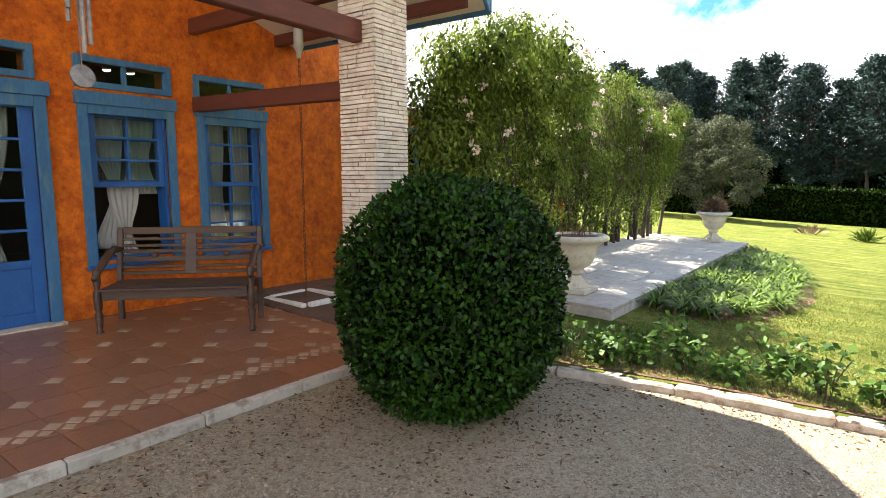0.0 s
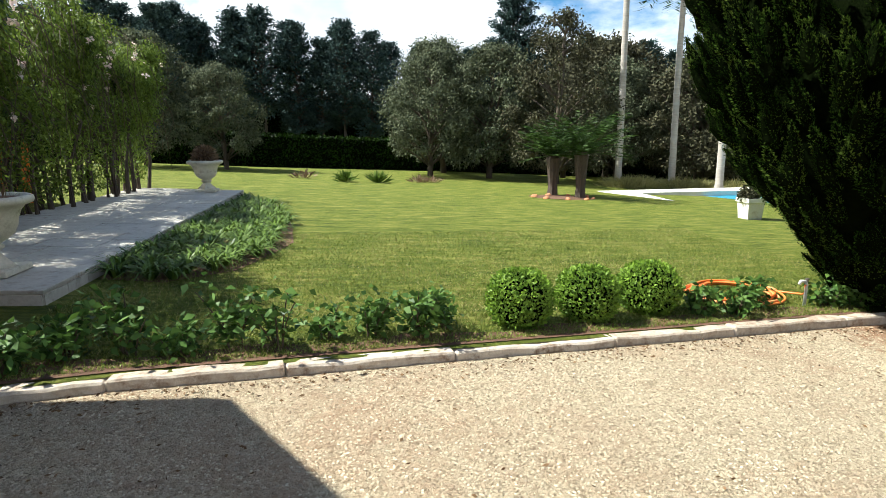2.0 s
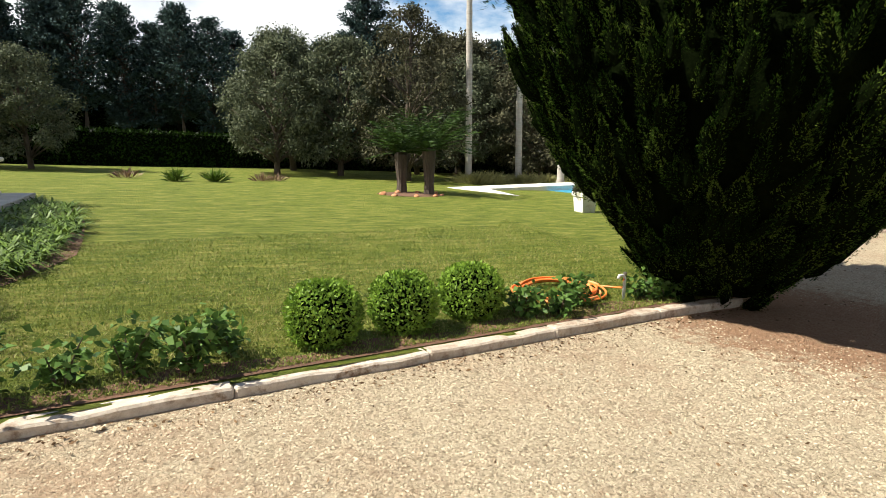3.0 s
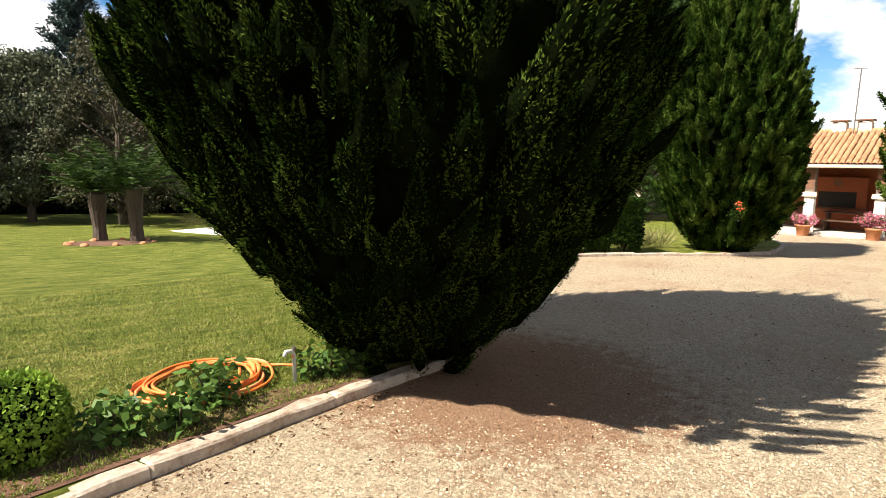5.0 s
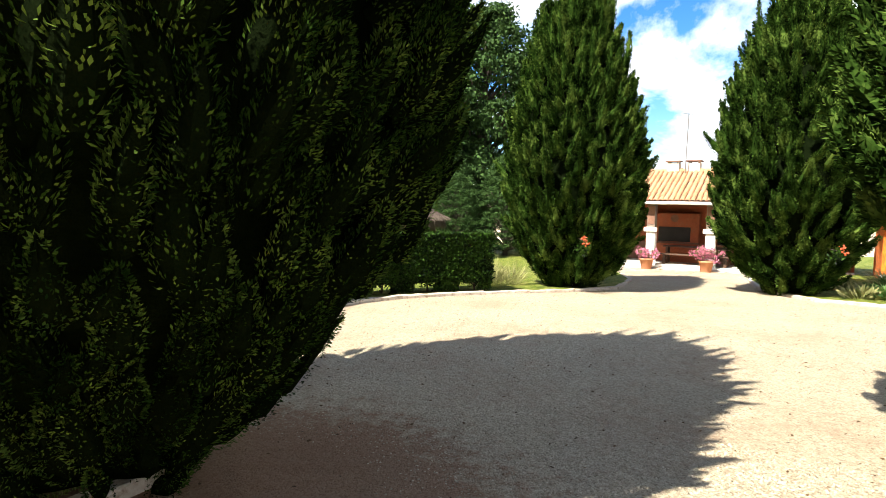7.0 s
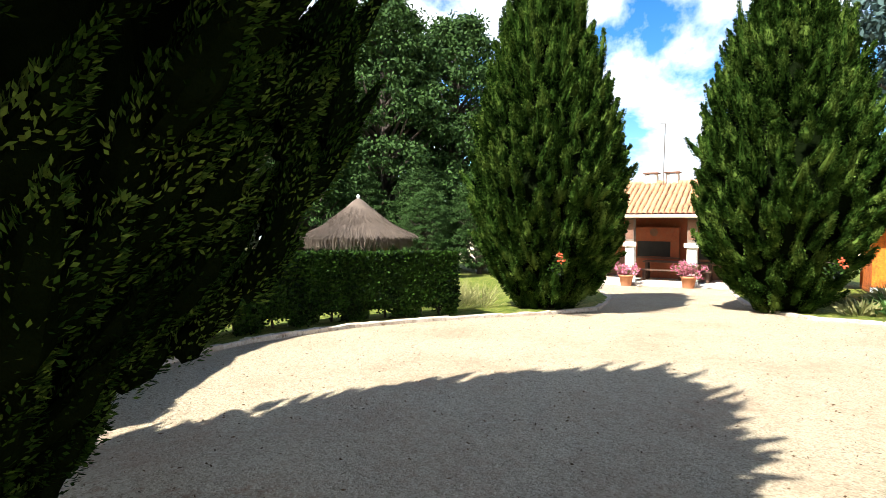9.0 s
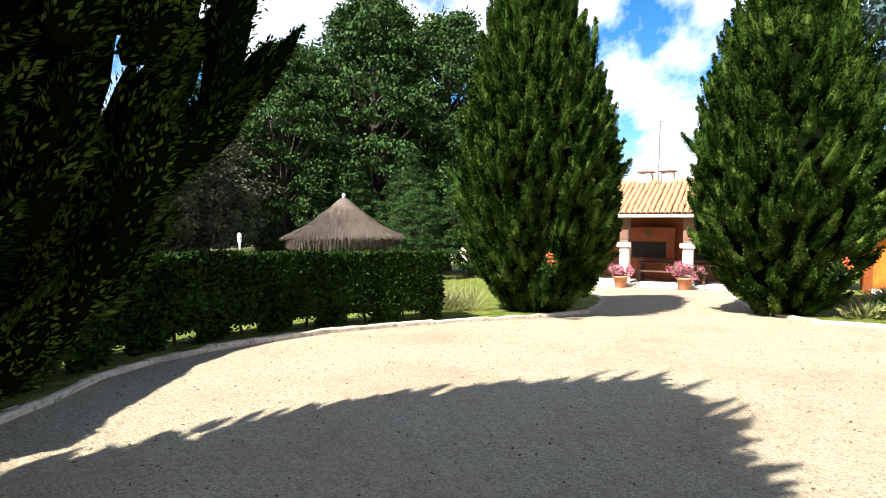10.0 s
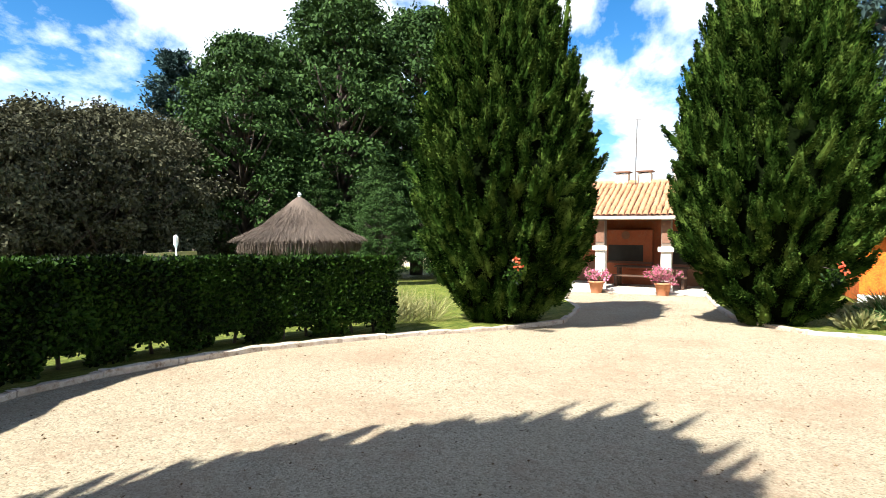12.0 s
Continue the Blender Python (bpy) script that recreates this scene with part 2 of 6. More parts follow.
M = dict(
    gravel=gravel_material(), lawn=lawn_material(), glass=glass_material(), water=water_material(),
    stucco=surface("orange_stucco", (0.43, 0.070, 0.003), (0.82, 0.195, 0.008), 0.9, 18, 4.5, 0.9, spread=0.12, size=0.03, dirt=(0.57, 0.125, 0.009)),
    blue=surface("blue_paint", (0.010, 0.065, 0.23), (0.025, 0.13, 0.39), 0.5, 60, 3, 0.12),
    blue_worn=surface("weathered_blue_paint", (0.020, 0.095, 0.22), (0.06, 0.185, 0.34), 0.65, 35, 5, 0.3, stretch=(1, 1, 0.3), dirt=(0.09, 0.18, 0.23)),
    dark_wood=surface("dark_bench_wood", (0.024, 0.011, 0.006), (0.105, 0.050, 0.027), 0.5, 30, 4, 0.35, stretch=(1, 0.15, 1)),
    red_wood=surface("red_stained_timber", (0.06, 0.013, 0.007), (0.145, 0.038, 0.018), 0.6, 25, 3, 0.3, stretch=(0.2, 0.2, 1)),
    tile=surface("terracotta_tile", (0.19, 0.083, 0.042), (0.32, 0.155, 0.082), 0.30, 24, 3, 0.12, vary=0.25, dirt=(0.19, 0.10, 0.065)),
    tile_pale=surface("cream_tile_inset", (0.33, 0.235, 0.15), (0.48, 0.375, 0.26), 0.4, 30, 5, 0.1),
    tile_joint=surface("tile_joint", (0.15, 0.075, 0.042), (0.24, 0.13, 0.08), 0.9, 60, 5, 0.2),
    concrete=surface("old_concrete", (0.36, 0.31, 0.25), (0.62, 0.57, 0.49), 0.9, 30, 3, 0.5, vary=0.3, dirt=(0.22, 0.17, 0.12)),
    kerb_white=surface("whitewashed_kerb", (0.26, 0.18, 0.12), (0.68, 0.60, 0.50), 0.9, 22, 4, 0.8, vary=0.25, dirt=(0.20, 0.125, 0.075), size=0.02),
    brick_pale=surface("whitewashed_thin_brick", (0.46, 0.38, 0.30), (0.78, 0.71, 0.62), 0.85, 45, 6, 0.5, vary=0.6, dirt=(0.42, 0.30, 0.22)),
    brick_dark=surface("old_brown_brick", (0.10, 0.045, 0.028), (0.26, 0.13, 0.08), 0.9, 40, 6, 0.5, vary=0.5),
    mortar=surface("mortar", (0.14, 0.10, 0.075), (0.24, 0.19, 0.15), 0.95, 50, 6, 0.4),
    soffit=surface("cream_soffit", (0.62, 0.56, 0.45), (0.76, 0.70, 0.58), 0.8, 30, 2, 0.1),
    # plaster colour lowered so the rooms behind the windows look unlit
    plaster=surface("unlit_interior_plaster", (0.09, 0.075, 0.06), (0.15, 0.125, 0.10), 0.9, 20, 2, 0.1),
    curtain=surface("white_curtain", (0.68, 0.66, 0.62), (0.85, 0.83, 0.79), 0.9, 80, 4, 0.1),
    stone=surface("urn_stone", (0.47, 0.42, 0.33), (0.72, 0.67, 0.56), 0.85, 35, 4, 0.4, dirt=(0.38, 0.33, 0.25)),
    slab=surface("path_flagstone", (0.36, 0.325, 0.28), (0.60, 0.56, 0.50), 0.85, 28, 4, 0.45, vary=0.3, dirt=(0.33, 0.285, 0.235)),
    soil=surface("garden_soil", (0.07, 0.035, 0.02), (0.20, 0.10, 0.055), 0.95, 30, 4, 0.9, size=0.03),
    bark=surface("bark", (0.03, 0.021, 0.016), (0.11, 0.082, 0.062), 0.95, 18, 3, 0.8, stretch=(1, 1, 0.25), size=0.03),
    bark_pale=surface("pale_palm_bark", (0.27, 0.24, 0.21), (0.46, 0.42, 0.38), 0.9, 14, 3, 0.5, stretch=(0.3, 0.3, 2.5)),
    metal=surface("weathered_metal", (0.12, 0.10, 0.09), (0.30, 0.27, 0.24), 0.45, 40, 5, 0.1, metal=0.8),
    rust=surface("rusty_chain_iron", (0.09, 0.035, 0.02), (0.20, 0.09, 0.05), 0.8, 60, 8, 0.3, metal=0.3),
    hose=surface("orange_hose_rubber", (0.62, 0.13, 0.02), (0.80, 0.23, 0.05), 0.45, 20, 6, 0.05),
    hose_pale=surface("sun_bleached_orange_hose", (0.66, 0.22, 0.07), (0.80, 0.33, 0.13), 0.5, 20, 6, 0.05),
    pvc=surface("grey_pvc_pipe", (0.42, 0.42, 0.41), (0.58, 0.58, 0.56), 0.5, 20, 6, 0.05),
    white=surface("white_masonry_paint", (0.66, 0.63, 0.57), (0.82, 0.80, 0.75), 0.8, 30, 3, 0.25, dirt=(0.55, 0.49, 0.40)),
    coping=surface("pale_pool_coping", (0.55, 0.51, 0.45), (0.76, 0.73, 0.66), 0.8, 30, 3, 0.2, vary=0.2),
    terracotta=surface("terracotta_pot", (0.36, 0.14, 0.065), (0.55, 0.25, 0.12), 0.85, 30, 4, 0.3),
    roof_tile=surface("clay_roof_tile", (0.24, 0.095, 0.04), (0.53, 0.29, 0.15), 0.9, 20, 5, 0.2, vary=0.5, dirt=(0.42, 0.25, 0.14)),
    thatch=surface("grey_brown_thatch", (0.045, 0.032, 0.025), (0.16, 0.115, 0.085), 0.95, 30, 2.5, 0.9, vary=0.2, stretch=(1, 1, 0.25), size=0.03),
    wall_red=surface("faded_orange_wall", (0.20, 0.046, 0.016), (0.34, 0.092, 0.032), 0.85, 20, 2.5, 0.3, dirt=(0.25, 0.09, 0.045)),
    black=surface("near_black", (0.010, 0.009, 0.008), (0.03, 0.026, 0.022), 0.9, 20, 3, 0.2),
    box_leaf=foliage("glossy_shrub_leaf", (0.0015, 0.007, 0.001), (0.024, 0.068, 0.006), 0.42, 0.0, None, 0.14, 0.5),
    ball_leaf=foliage("boxwood_leaf", (0.035, 0.08, 0.008), (0.21, 0.33, 0.04), 0.5, 0.25),
    # tuft-sized noise patches, near-black to bright, stand for shaded and lit tufts
    juniper=foliage("light_patched_juniper_leaf", (0.002, 0.005, 0.001), (0.022, 0.045, 0.007), 0.9, 0.0, (0.088, 0.130, 0.024), 0.0, 0.40, 2.4, 0.16, 0.70),
    # near-black, so that gaps between leaves and tufts look deeply shaded
    shade_core=surface("shade_black_inner_twigs", (0.002, 0.004, 0.001), (0.006, 0.009, 0.003), 0.95, 12, 3, 0.8, size=0.06),
    hedge_leaf=foliage("hedge_leaf", (0.0015, 0.005, 0.001), (0.025, 0.056, 0.006), 0.55, 0.05, None, 0.08, 0.55),
    vine_leaf=foliage("vine_leaf", (0.010, 0.028, 0.004), (0.175, 0.24, 0.036), 0.55, 0.32),
    vine_stem=surface("vine_stems", (0.035, 0.024, 0.014), (0.12, 0.085, 0.05), 0.9, 20, 4, 0.4),
    # needle colour lightened and blued to stand for distance haze
    pine=foliage("haze_tinted_pine_needles", (0.012, 0.026, 0.026), (0.068, 0.105, 0.098), 0.8, 0.06, None, 0.05),
    olive=foliage("grey_green_leaf", (0.016, 0.026, 0.014), (0.12, 0.135, 0.08), 0.7, 0.12, None, 0.1),
    broad=foliage("deep_green_leaf", (0.004, 0.014, 0.004), (0.042, 0.080, 0.018), 0.7, 0.05, None, 0.1),
    broad_brown=foliage("bronze_green_leaf", (0.010, 0.012, 0.007), (0.085, 0.082, 0.046), 0.7, 0.08, None, 0.1),
    daylily=foliage("strap_leaf", (0.012, 0.034, 0.004), (0.13, 0.20, 0.032), 0.5, 0.12),
    rose=foliage("rose_leaf", (0.018, 0.05, 0.012), (0.10, 0.18, 0.035), 0.5, 0.2),
    cycad=foliage("cycad_frond", (0.006, 0.018, 0.003), (0.034, 0.066, 0.010), 0.55, 0.1, None, 0.1),
    reed=foliage("dry_reed_leaf", (0.10, 0.12, 0.035), (0.34, 0.31, 0.13), 0.6, 0.25),
    grass=foliage("grass_blade", (0.07, 0.11, 0.016), (0.21, 0.25, 0.05), 0.6, 0.25, (0.32, 0.29, 0.11)),
    pink=foliage("pink_petal", (0.42, 0.06, 0.14), (0.74, 0.26, 0.38), 0.6, 0.3),
    red=foliage("red_petal", (0.45, 0.03, 0.02), (0.75, 0.14, 0.06), 0.6, 0.3),
    blush=foliage("pale_pink_petal", (0.62, 0.40, 0.36), (0.82, 0.70, 0.64), 0.6, 0.3),
    succulent=foliage("reddish_succulent", (0.07, 0.04, 0.028), (0.26, 0.17, 0.11), 0.6, 0.1),
    gravel_stone=foliage("gravel_stone", (0.22, 0.17, 0.115), (0.58, 0.485, 0.345), 0.95, 0.0, None, 0.0),
    dry=foliage("dry_fallen_leaf", (0.05, 0.028, 0.016), (0.20, 0.12, 0.06), 0.8, 0.1),
)
M["shade_core"].node_tree.nodes["Principled BSDF"].inputs["Specular IOR Level"].default_value = 0.0


# ---- building helpers ----
def gz(x, y):
    """Height of the gently falling ground."""
    return 0.574 - 0.0480 * x - 0.0198 * y


def mesh_of(name, bm, mat, smooth=False):
    me = bpy.data.meshes.new(name)
    bm.to_mesh(me)
    bm.free()
    for m in (mat if isinstance(mat, (list, tuple)) else [mat]):
        me.materials.append(m)
    if smooth:
        me.shade_smooth()
    return me


def part(name, bm, mat, parent, label="", smooth=False, kind=""):
    """Links a bmesh (or a mesh) as one mesh object under a thing or part."""
    me = bm if isinstance(bm, bpy.types.Mesh) else mesh_of(name, bm, mat, smooth)
    ob = new(name, me)
    ob.parent = parent
    return tagged(ob, label, "", "", kind)


def thing(name, loc, label, category, group="", turn=0.0, kind=""):
    ob = new(name)
    ob.empty_display_size = 0.1
    ob.matrix_basis = pose(*loc, 0, 0, turn)
    return tagged(ob, label, category, group, kind)


def single(name, bm, mat, label, category, kind="", group="", smooth=False, loc=(0, 0, 0), turn=0.0):
    ob = new(name, mesh_of(name, bm, mat, smooth))
    ob.matrix_basis = pose(*loc, 0, 0, turn)
    return tagged(ob, label, category, group, kind)


def B():
    return bmesh.new()


def box(bm, lo, hi, bevel=0.0):
    r = bmesh.ops.create_cube(bm, size=1.0)
    vs = r["verts"]
    for v in vs:
        v.co = Vector([lo[i] + (v.co[i] + 0.5) * (hi[i] - lo[i]) for i in range(3)])
    if bevel:
        es = list({e for v in vs for e in v.link_edges})
        bmesh.ops.bevel(bm, geom=es, offset=bevel, segments=2, affect="EDGES", profile=0.6)
    return bm


def beam(bm, a, b, w, h, bevel=0.008):
    """A bar of width w and height h from a to b."""
    a, b = Vector(a), Vector(b)
    d = (b - a).normalized()
    side = d.cross(Vector((0, 0, 1)))
    side = side.normalized() if side.length > 1e-4 else Vector((1, 0, 0))
    up = side.cross(d).normalized()
    vs = []
    for p in (a, b):
        for i, j in ((-1, -1), (1, -1), (1, 1), (-1, 1)):
            vs.append(bm.verts.new(p + side * (i * w / 2) + up * (j * h / 2)))
    fs = [bm.faces.new([vs[k] for k in q]) for q in ((3, 2, 1, 0), (4, 5, 6, 7), (0, 1, 5, 4), (1, 2, 6, 5), (2, 3, 7, 6), (3, 0, 4, 7))]
    if bevel:
        bmesh.ops.bevel(bm, geom=list({e for f in fs for e in f.edges}), offset=bevel, segments=1, affect="EDGES")
    return bm


def lathe(bm, profile, n=28, wobble=0.0):
    """A body of revolution round z from (radius, height) pairs."""
    rings = []
    for r, z in profile:
        ring = []
        for i in range(n):
            a = 2 * math.pi * i / n
            k = 1 + wobble * noise.noise((math.cos(a) * 2, math.sin(a) * 2, z * 2))
            ring.append(bm.verts.new((r * k * math.cos(a), r * k * math.sin(a), z)))
        rings.append(ring)
    for p, q in zip(rings, rings[1:]):
        for i in range(n):
            bm.faces.new((p[i], p[(i + 1) % n], q[(i + 1) % n], q[i]))
    bm.faces.new(rings[0][::-1])
    bm.faces.new(rings[-1])
    return bm


def tube(bm, pts, radii, n=8, closed=False):
    """A round tube along points; radii: one number or one for each point."""
    pts = [Vector(p) for p in pts]
    if not isinstance(radii, (list, tuple)):
        radii = [radii] * len(pts)
    rings = []
    for k, p in enumerate(pts):
        d = (pts[min(k + 1, len(pts) - 1)] - pts[max(k - 1, 0)]).normalized()
        s = d.cross(Vector((0, 0, 1)))
        s = s.normalized() if s.length > 0.05 else d.cross(Vector((1, 0, 0))).normalized()
        u = s.cross(d)
        rings.append([bm.verts.new(p + (s * math.cos(2 * math.pi * i / n) + u * math.sin(2 * math.pi * i / n)) * radii[k]) for i in range(n)])
    for p, q in zip(rings, rings[1:]):
        for i in range(n):
            bm.faces.new((p[i], p[(i + 1) % n], q[(i + 1) % n], q[i]))
    bm.faces.new(rings[0][::-1])
    bm.faces.new(rings[-1])
    return bm


def leaf_mesh(name, base, way, length, width, mat, rng, fold=0.25, droop=0.0, facing=None):
    """Many small pointed leaves, each one folded four-cornered face: base points, directions, lengths and widths."""
    base, way = np.asarray(base, float), np.asarray(way, float)
    n = len(base)
    way = way / np.maximum(np.linalg.norm(way, axis=1, keepdims=True), 1e-6)
    any_ = rng.normal(size=(n, 3))
    if facing is not None:
        facing = np.asarray(facing, float)
        any_ = facing / np.maximum(np.linalg.norm(facing, axis=1, keepdims=True), 1e-6) + any_ * 0.33
    side = np.cross(way, any_)
    side /= np.maximum(np.linalg.norm(side, axis=1, keepdims=True), 1e-6)
    up = np.cross(side, way)
    ln = (np.broadcast_to(length, n) * rng.uniform(0.7, 1.3, n))[:, None]
    wd = (np.broadcast_to(width, n) * rng.uniform(0.7, 1.3, n))[:, None]
    mid = base + way * ln * 0.5 + up * ln * fold * 0.3
    tip = base + way * ln
    tip[:, 2] -= droop * ln[:, 0]
    co = np.stack([base, mid + side * wd * 0.5, tip, mid - side * wd * 0.5], 1).reshape(-1, 3)
    me = bpy.data.meshes.new(name)
    me.vertices.add(4 * n)
    me.vertices.foreach_set("co", co.ravel().astype(np.float32))
    me.loops.add(4 * n)
    me.loops.foreach_set("vertex_index", np.arange(4 * n, dtype=np.int32))
    me.polygons.add(n)
    me.polygons.foreach_set("loop_start", np.arange(0, 4 * n, 4, dtype=np.int32))
    me.update(calc_edges=True)
    me.materials.append(mat)
    return me


def sphere_points(n, rng):
    v = rng.normal(size=(n, 3))
    return v / np.linalg.norm(v, axis=1, keepdims=True)


def clump_leaves(centres, radii, per, rng, flat=0.8, shell=0.55):
    """Leaf bases and directions on and in rounded clumps."""
    centres, radii = np.asarray(centres, float), np.asarray(radii, float)
    i = np.repeat(np.arange(len(centres)), per)
    d = sphere_points(len(i), rng)
    r = radii[i] * rng.uniform(shell, 1.05, len(i))
    p = centres[i] + d * r[:, None] * np.array([1, 1, flat])
    w = d * 0.5 + np.array([0, 0, -0.25]) + rng.normal(size=d.shape) * 0.8
    return p, w, d + np.array([0, 0, 0.25])


# ---- ground ----
def ground_sheet():
    bm = B()
    rings = [0, 4, 8, 14, 20, 28, 38, 50, 70, 120, 250, 600]
    n = 48
    centre = Vector((8, 6, 0))
    prev = None
    for r in rings:
        if r == 0:
            prev = [bm.verts.new((centre.x, centre.y, gz(centre.x, centre.y)))]
            continue
        ring = []
        for i in range(n):
            a = 2 * math.pi * i / n
            k = min(r, 50) / r
            dx, dy = r * math.cos(a), r * math.sin(a)
            ring.append(bm.verts.new((centre.x + dx, centre.y + dy, gz(centre.x + dx * k, centre.y + dy * k))))
        for i in range(n):
            if len(prev) == 1:
                bm.faces.new((prev[0], ring[i], ring[(i + 1) % n]))
            else:
                bm.faces.new((prev[i], ring[i], ring[(i + 1) % n], prev[(i + 1) % n]))
        prev = ring
    return bm


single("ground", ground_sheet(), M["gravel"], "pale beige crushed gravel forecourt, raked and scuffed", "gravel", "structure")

KERB = [(-2.9, 1.86), (-1.7, 2.06), (-0.8, 2.32), (0.25, 2.50), (1.45, 2.71), (2.8, 2.94), (4.02, 3.15), (5.36, 3.38), (6.6, 3.52), (7.05, 4.25), (7.6, 5.3), (8.5, 6.3),
        (9.74, 7.05), (10.5, 7.65), (11.4, 8.02), (12.4, 8.15), (13.4, 8.10), (14.7, 7.90), (16.0, 7.36), (17.5, 6.55), (18.2, 6.03), (18.9, 5.55), (20.4, 4.9), (23.5, 5.4), (28.2, 7.5)]
KERB_EAST = [(30.2, 2.79), (26.5, 2.25), (23.6, 1.75), (22.3, 1.25), (21.2, 0.35), (21.1, -0.9), (20.6, -3.0), (19.0, -7.0), (15.0, -12.0)]


def flat_area(outline, lift, grid=0.0):
    bm = B()
    vs = [bm.verts.new((x, y, gz(x, y) + lift)) for x, y in outline]
    f = bm.faces.new(vs)
    if f.normal.z < 0:
        f.normal_flip()
    bmesh.ops.triangulate(bm, faces=[f])
    return bm


single("lawn", flat_area(KERB + [(28.8, 11.4), (60, 11.4), (140, 60), (140, 170), (-140, 170), (-140, 1.86)], 0.07), M["lawn"], "mown green lawn with yellowish dry patches", "lawn", "structure")
single("lawn_east", flat_area(KERB_EAST + [(15.0, -80), (140, -80), (140, 2.79)], 0.06), M["lawn"], "green planted bed beyond the white kerb", "lawn", "structure")


def kerb(name, line, label):
    """A run of cast kerb stones, each its own piece."""
    top = thing(name, (0, 0, 0), label, "kerb", kind="structure")
    rng = random.Random(4)
    for (x0, y0), (x1, y1) in zip(line, line[1:]):
        d = math.hypot(x1 - x0, y1 - y0)
        n = max(1, round(d / 1.0))
        for i in range(n):
            a, b = i / n, (i + 1) / n
            ax, ay, bx, by = x0 + (x1 - x0) * a, y0 + (y1 - y0) * a, x0 + (x1 - x0) * b, y0 + (y1 - y0) * b
            k = 0.0025 / (d / n)
            bm = B()
            h = 0.076 + rng.uniform(-0.010, 0.010)
            beam(bm, (ax + (bx - ax) * k, ay + (by - ay) * k, gz(ax, ay) + h / 2 - 0.06), (bx - (bx - ax) * k, by - (by - ay) * k, gz(bx, by) + h / 2 - 0.06), 0.13, h + 0.12, 0.014)
            bmesh.ops.subdivide_edges(bm, edges=[e for e in bm.edges if e.calc_length() > 0.3], cuts=5)
            for v in bm.verts:
                v.co += Vector((noise.noise(v.co * 6), noise.noise(v.co * 6 + Vector((9, 0, 0))), noise.noise(v.co * 5 + Vector((0, 9, 0))))) * 0.02
            part("kerb_stone", bm, M["kerb_white"], top)


kerb("kerb", KERB, "worn whitewashed concrete kerb along the lawn")
kerb("kerb_east", KERB_EAST, "whitewashed concrete kerb beside the drive")

# ---- house: terrace ----
XW, XE, YT = -5.75, -2.92, 1.62      # wall plane, terrace edge, terrace end


def tz(x, y):
    return gz(x, y) + 0.065


def slab(bm, x0, x1, y0, y1, lift, depth, f=gz):
    top = [bm.verts.new((x, y, f(x, y) + lift)) for x, y in ((x0, y0), (x1, y0), (x1, y1), (x0, y1))]
    bot = [bm.verts.new((v.co.x, v.co.y, v.co.z - depth)) for v in top]
    bm.faces.new(top)
    bm.faces.new(bot[::-1])
    for i in range(4):
        j = (i + 1) % 4
        bm.faces.new((top[i], bot[i], bot[j], top[j]))
    return bm


floor = single("floor", slab(B(), XW - 0.1, XE - 0.07, -9, YT, 0.055, 0.4), M["tile_joint"], "terracotta tiled terrace floor with cream diamond insets", "floor", "structure")
edge = thing("terrace_edge", (0, 0, 0), "pale concrete edging strip of the tiled terrace", "kerb", kind="structure")
y = -9.0
while y < YT:
    ln = min(0.78, YT - y)
    bm = slab(B(), XE - 0.068, XE, y + 0.003, y + ln - 0.003, 0.069, 0.35)
    bmesh.ops.bevel(bm, geom=bm.edges[:], offset=0.008, segments=1, affect="EDGES")
    part("edging_stone", bm, M["concrete"], edge)
    y += ln

# ---- house: wall with its openings ----
ZT = 5.6
DOOR = (-1.55, -0.24, 0.90, 3.00)
WIN = [(0.20, 0.98, 1.45, 2.97), (1.41, 2.15, 1.45, 2.95)]
TRANSOM = [(-1.55, -0.26, 3.15, 3.40), (0.16, 1.00, 3.13, 3.38), (1.36, 2.18, 3.10, 3.35)]
GARDEN_WIN = (4.75, 5.75, 1.75, 3.0)
HOLES = [DOOR, *WIN, *TRANSOM, GARDEN_WIN]


def wall_with_holes(x0, x1, ya, yb, za, zb, holes):
    """A thick wall in the y-z plane, cut into blocks round its openings."""
    bm = B()
    ys = sorted({ya, yb, *[v for h in holes for v in h[:2]]})
    for y0, y1 in zip(ys, ys[1:]):
        m = (y0 + y1) / 2
        cuts = sorted([h[2:] for h in holes if h[0] < m < h[1]])
        z = za
        for lo, hi in cuts + [(zb, zb)]:
            if lo > z + 1e-4:
                box(bm, (x0, y0, z), (x1, y1, lo))
            z = hi
    bmesh.ops.remove_doubles(bm, verts=bm.verts[:], dist=0.0005)
    return bm


single("wall_west", wall_with_holes(XW - 0.22, XW, -9, 4.6, 0.0, ZT, HOLES[:-1]), M["stucco"], "rough orange stucco house wall with blue-framed openings", "wall", "structure")
single("wall_garden", wall_with_holes(XW - 0.22, XW, 4.6, 11.5, 0.0, 3.25, HOLES[-1:]), M["stucco"], "orange stucco garden wing wall behind the vine", "wall", "structure")
single("wall_step", box(B(), (XW - 5.0, 4.4, 3.41), (XW - 0.23, 4.6, ZT)), M["stucco"], "orange stucco gable above the garden wing", "wall", "structure")
single("roof_wing", box(B(), (XW - 5.2, 4.61, 3.26), (XW + 0.0, 11.7, 3.40)), M["roof_tile"], "flat tiled roof of the garden wing", "roof", "structure")
single("wall_back", box(B(), (XW - 5.2, -9, 0.0), (XW - 5.0, 11.5, 3.25)), M["plaster"], "plain interior wall of the house, coloured dark as if unlit", "wall", "structure")
single("wall_back_upper", box(B(), (XW - 5.2, -9, 3.26), (XW - 5.0, 4.6, ZT)), M["plaster"], "plain upper interior wall, coloured dark as if unlit", "wall", "structure")
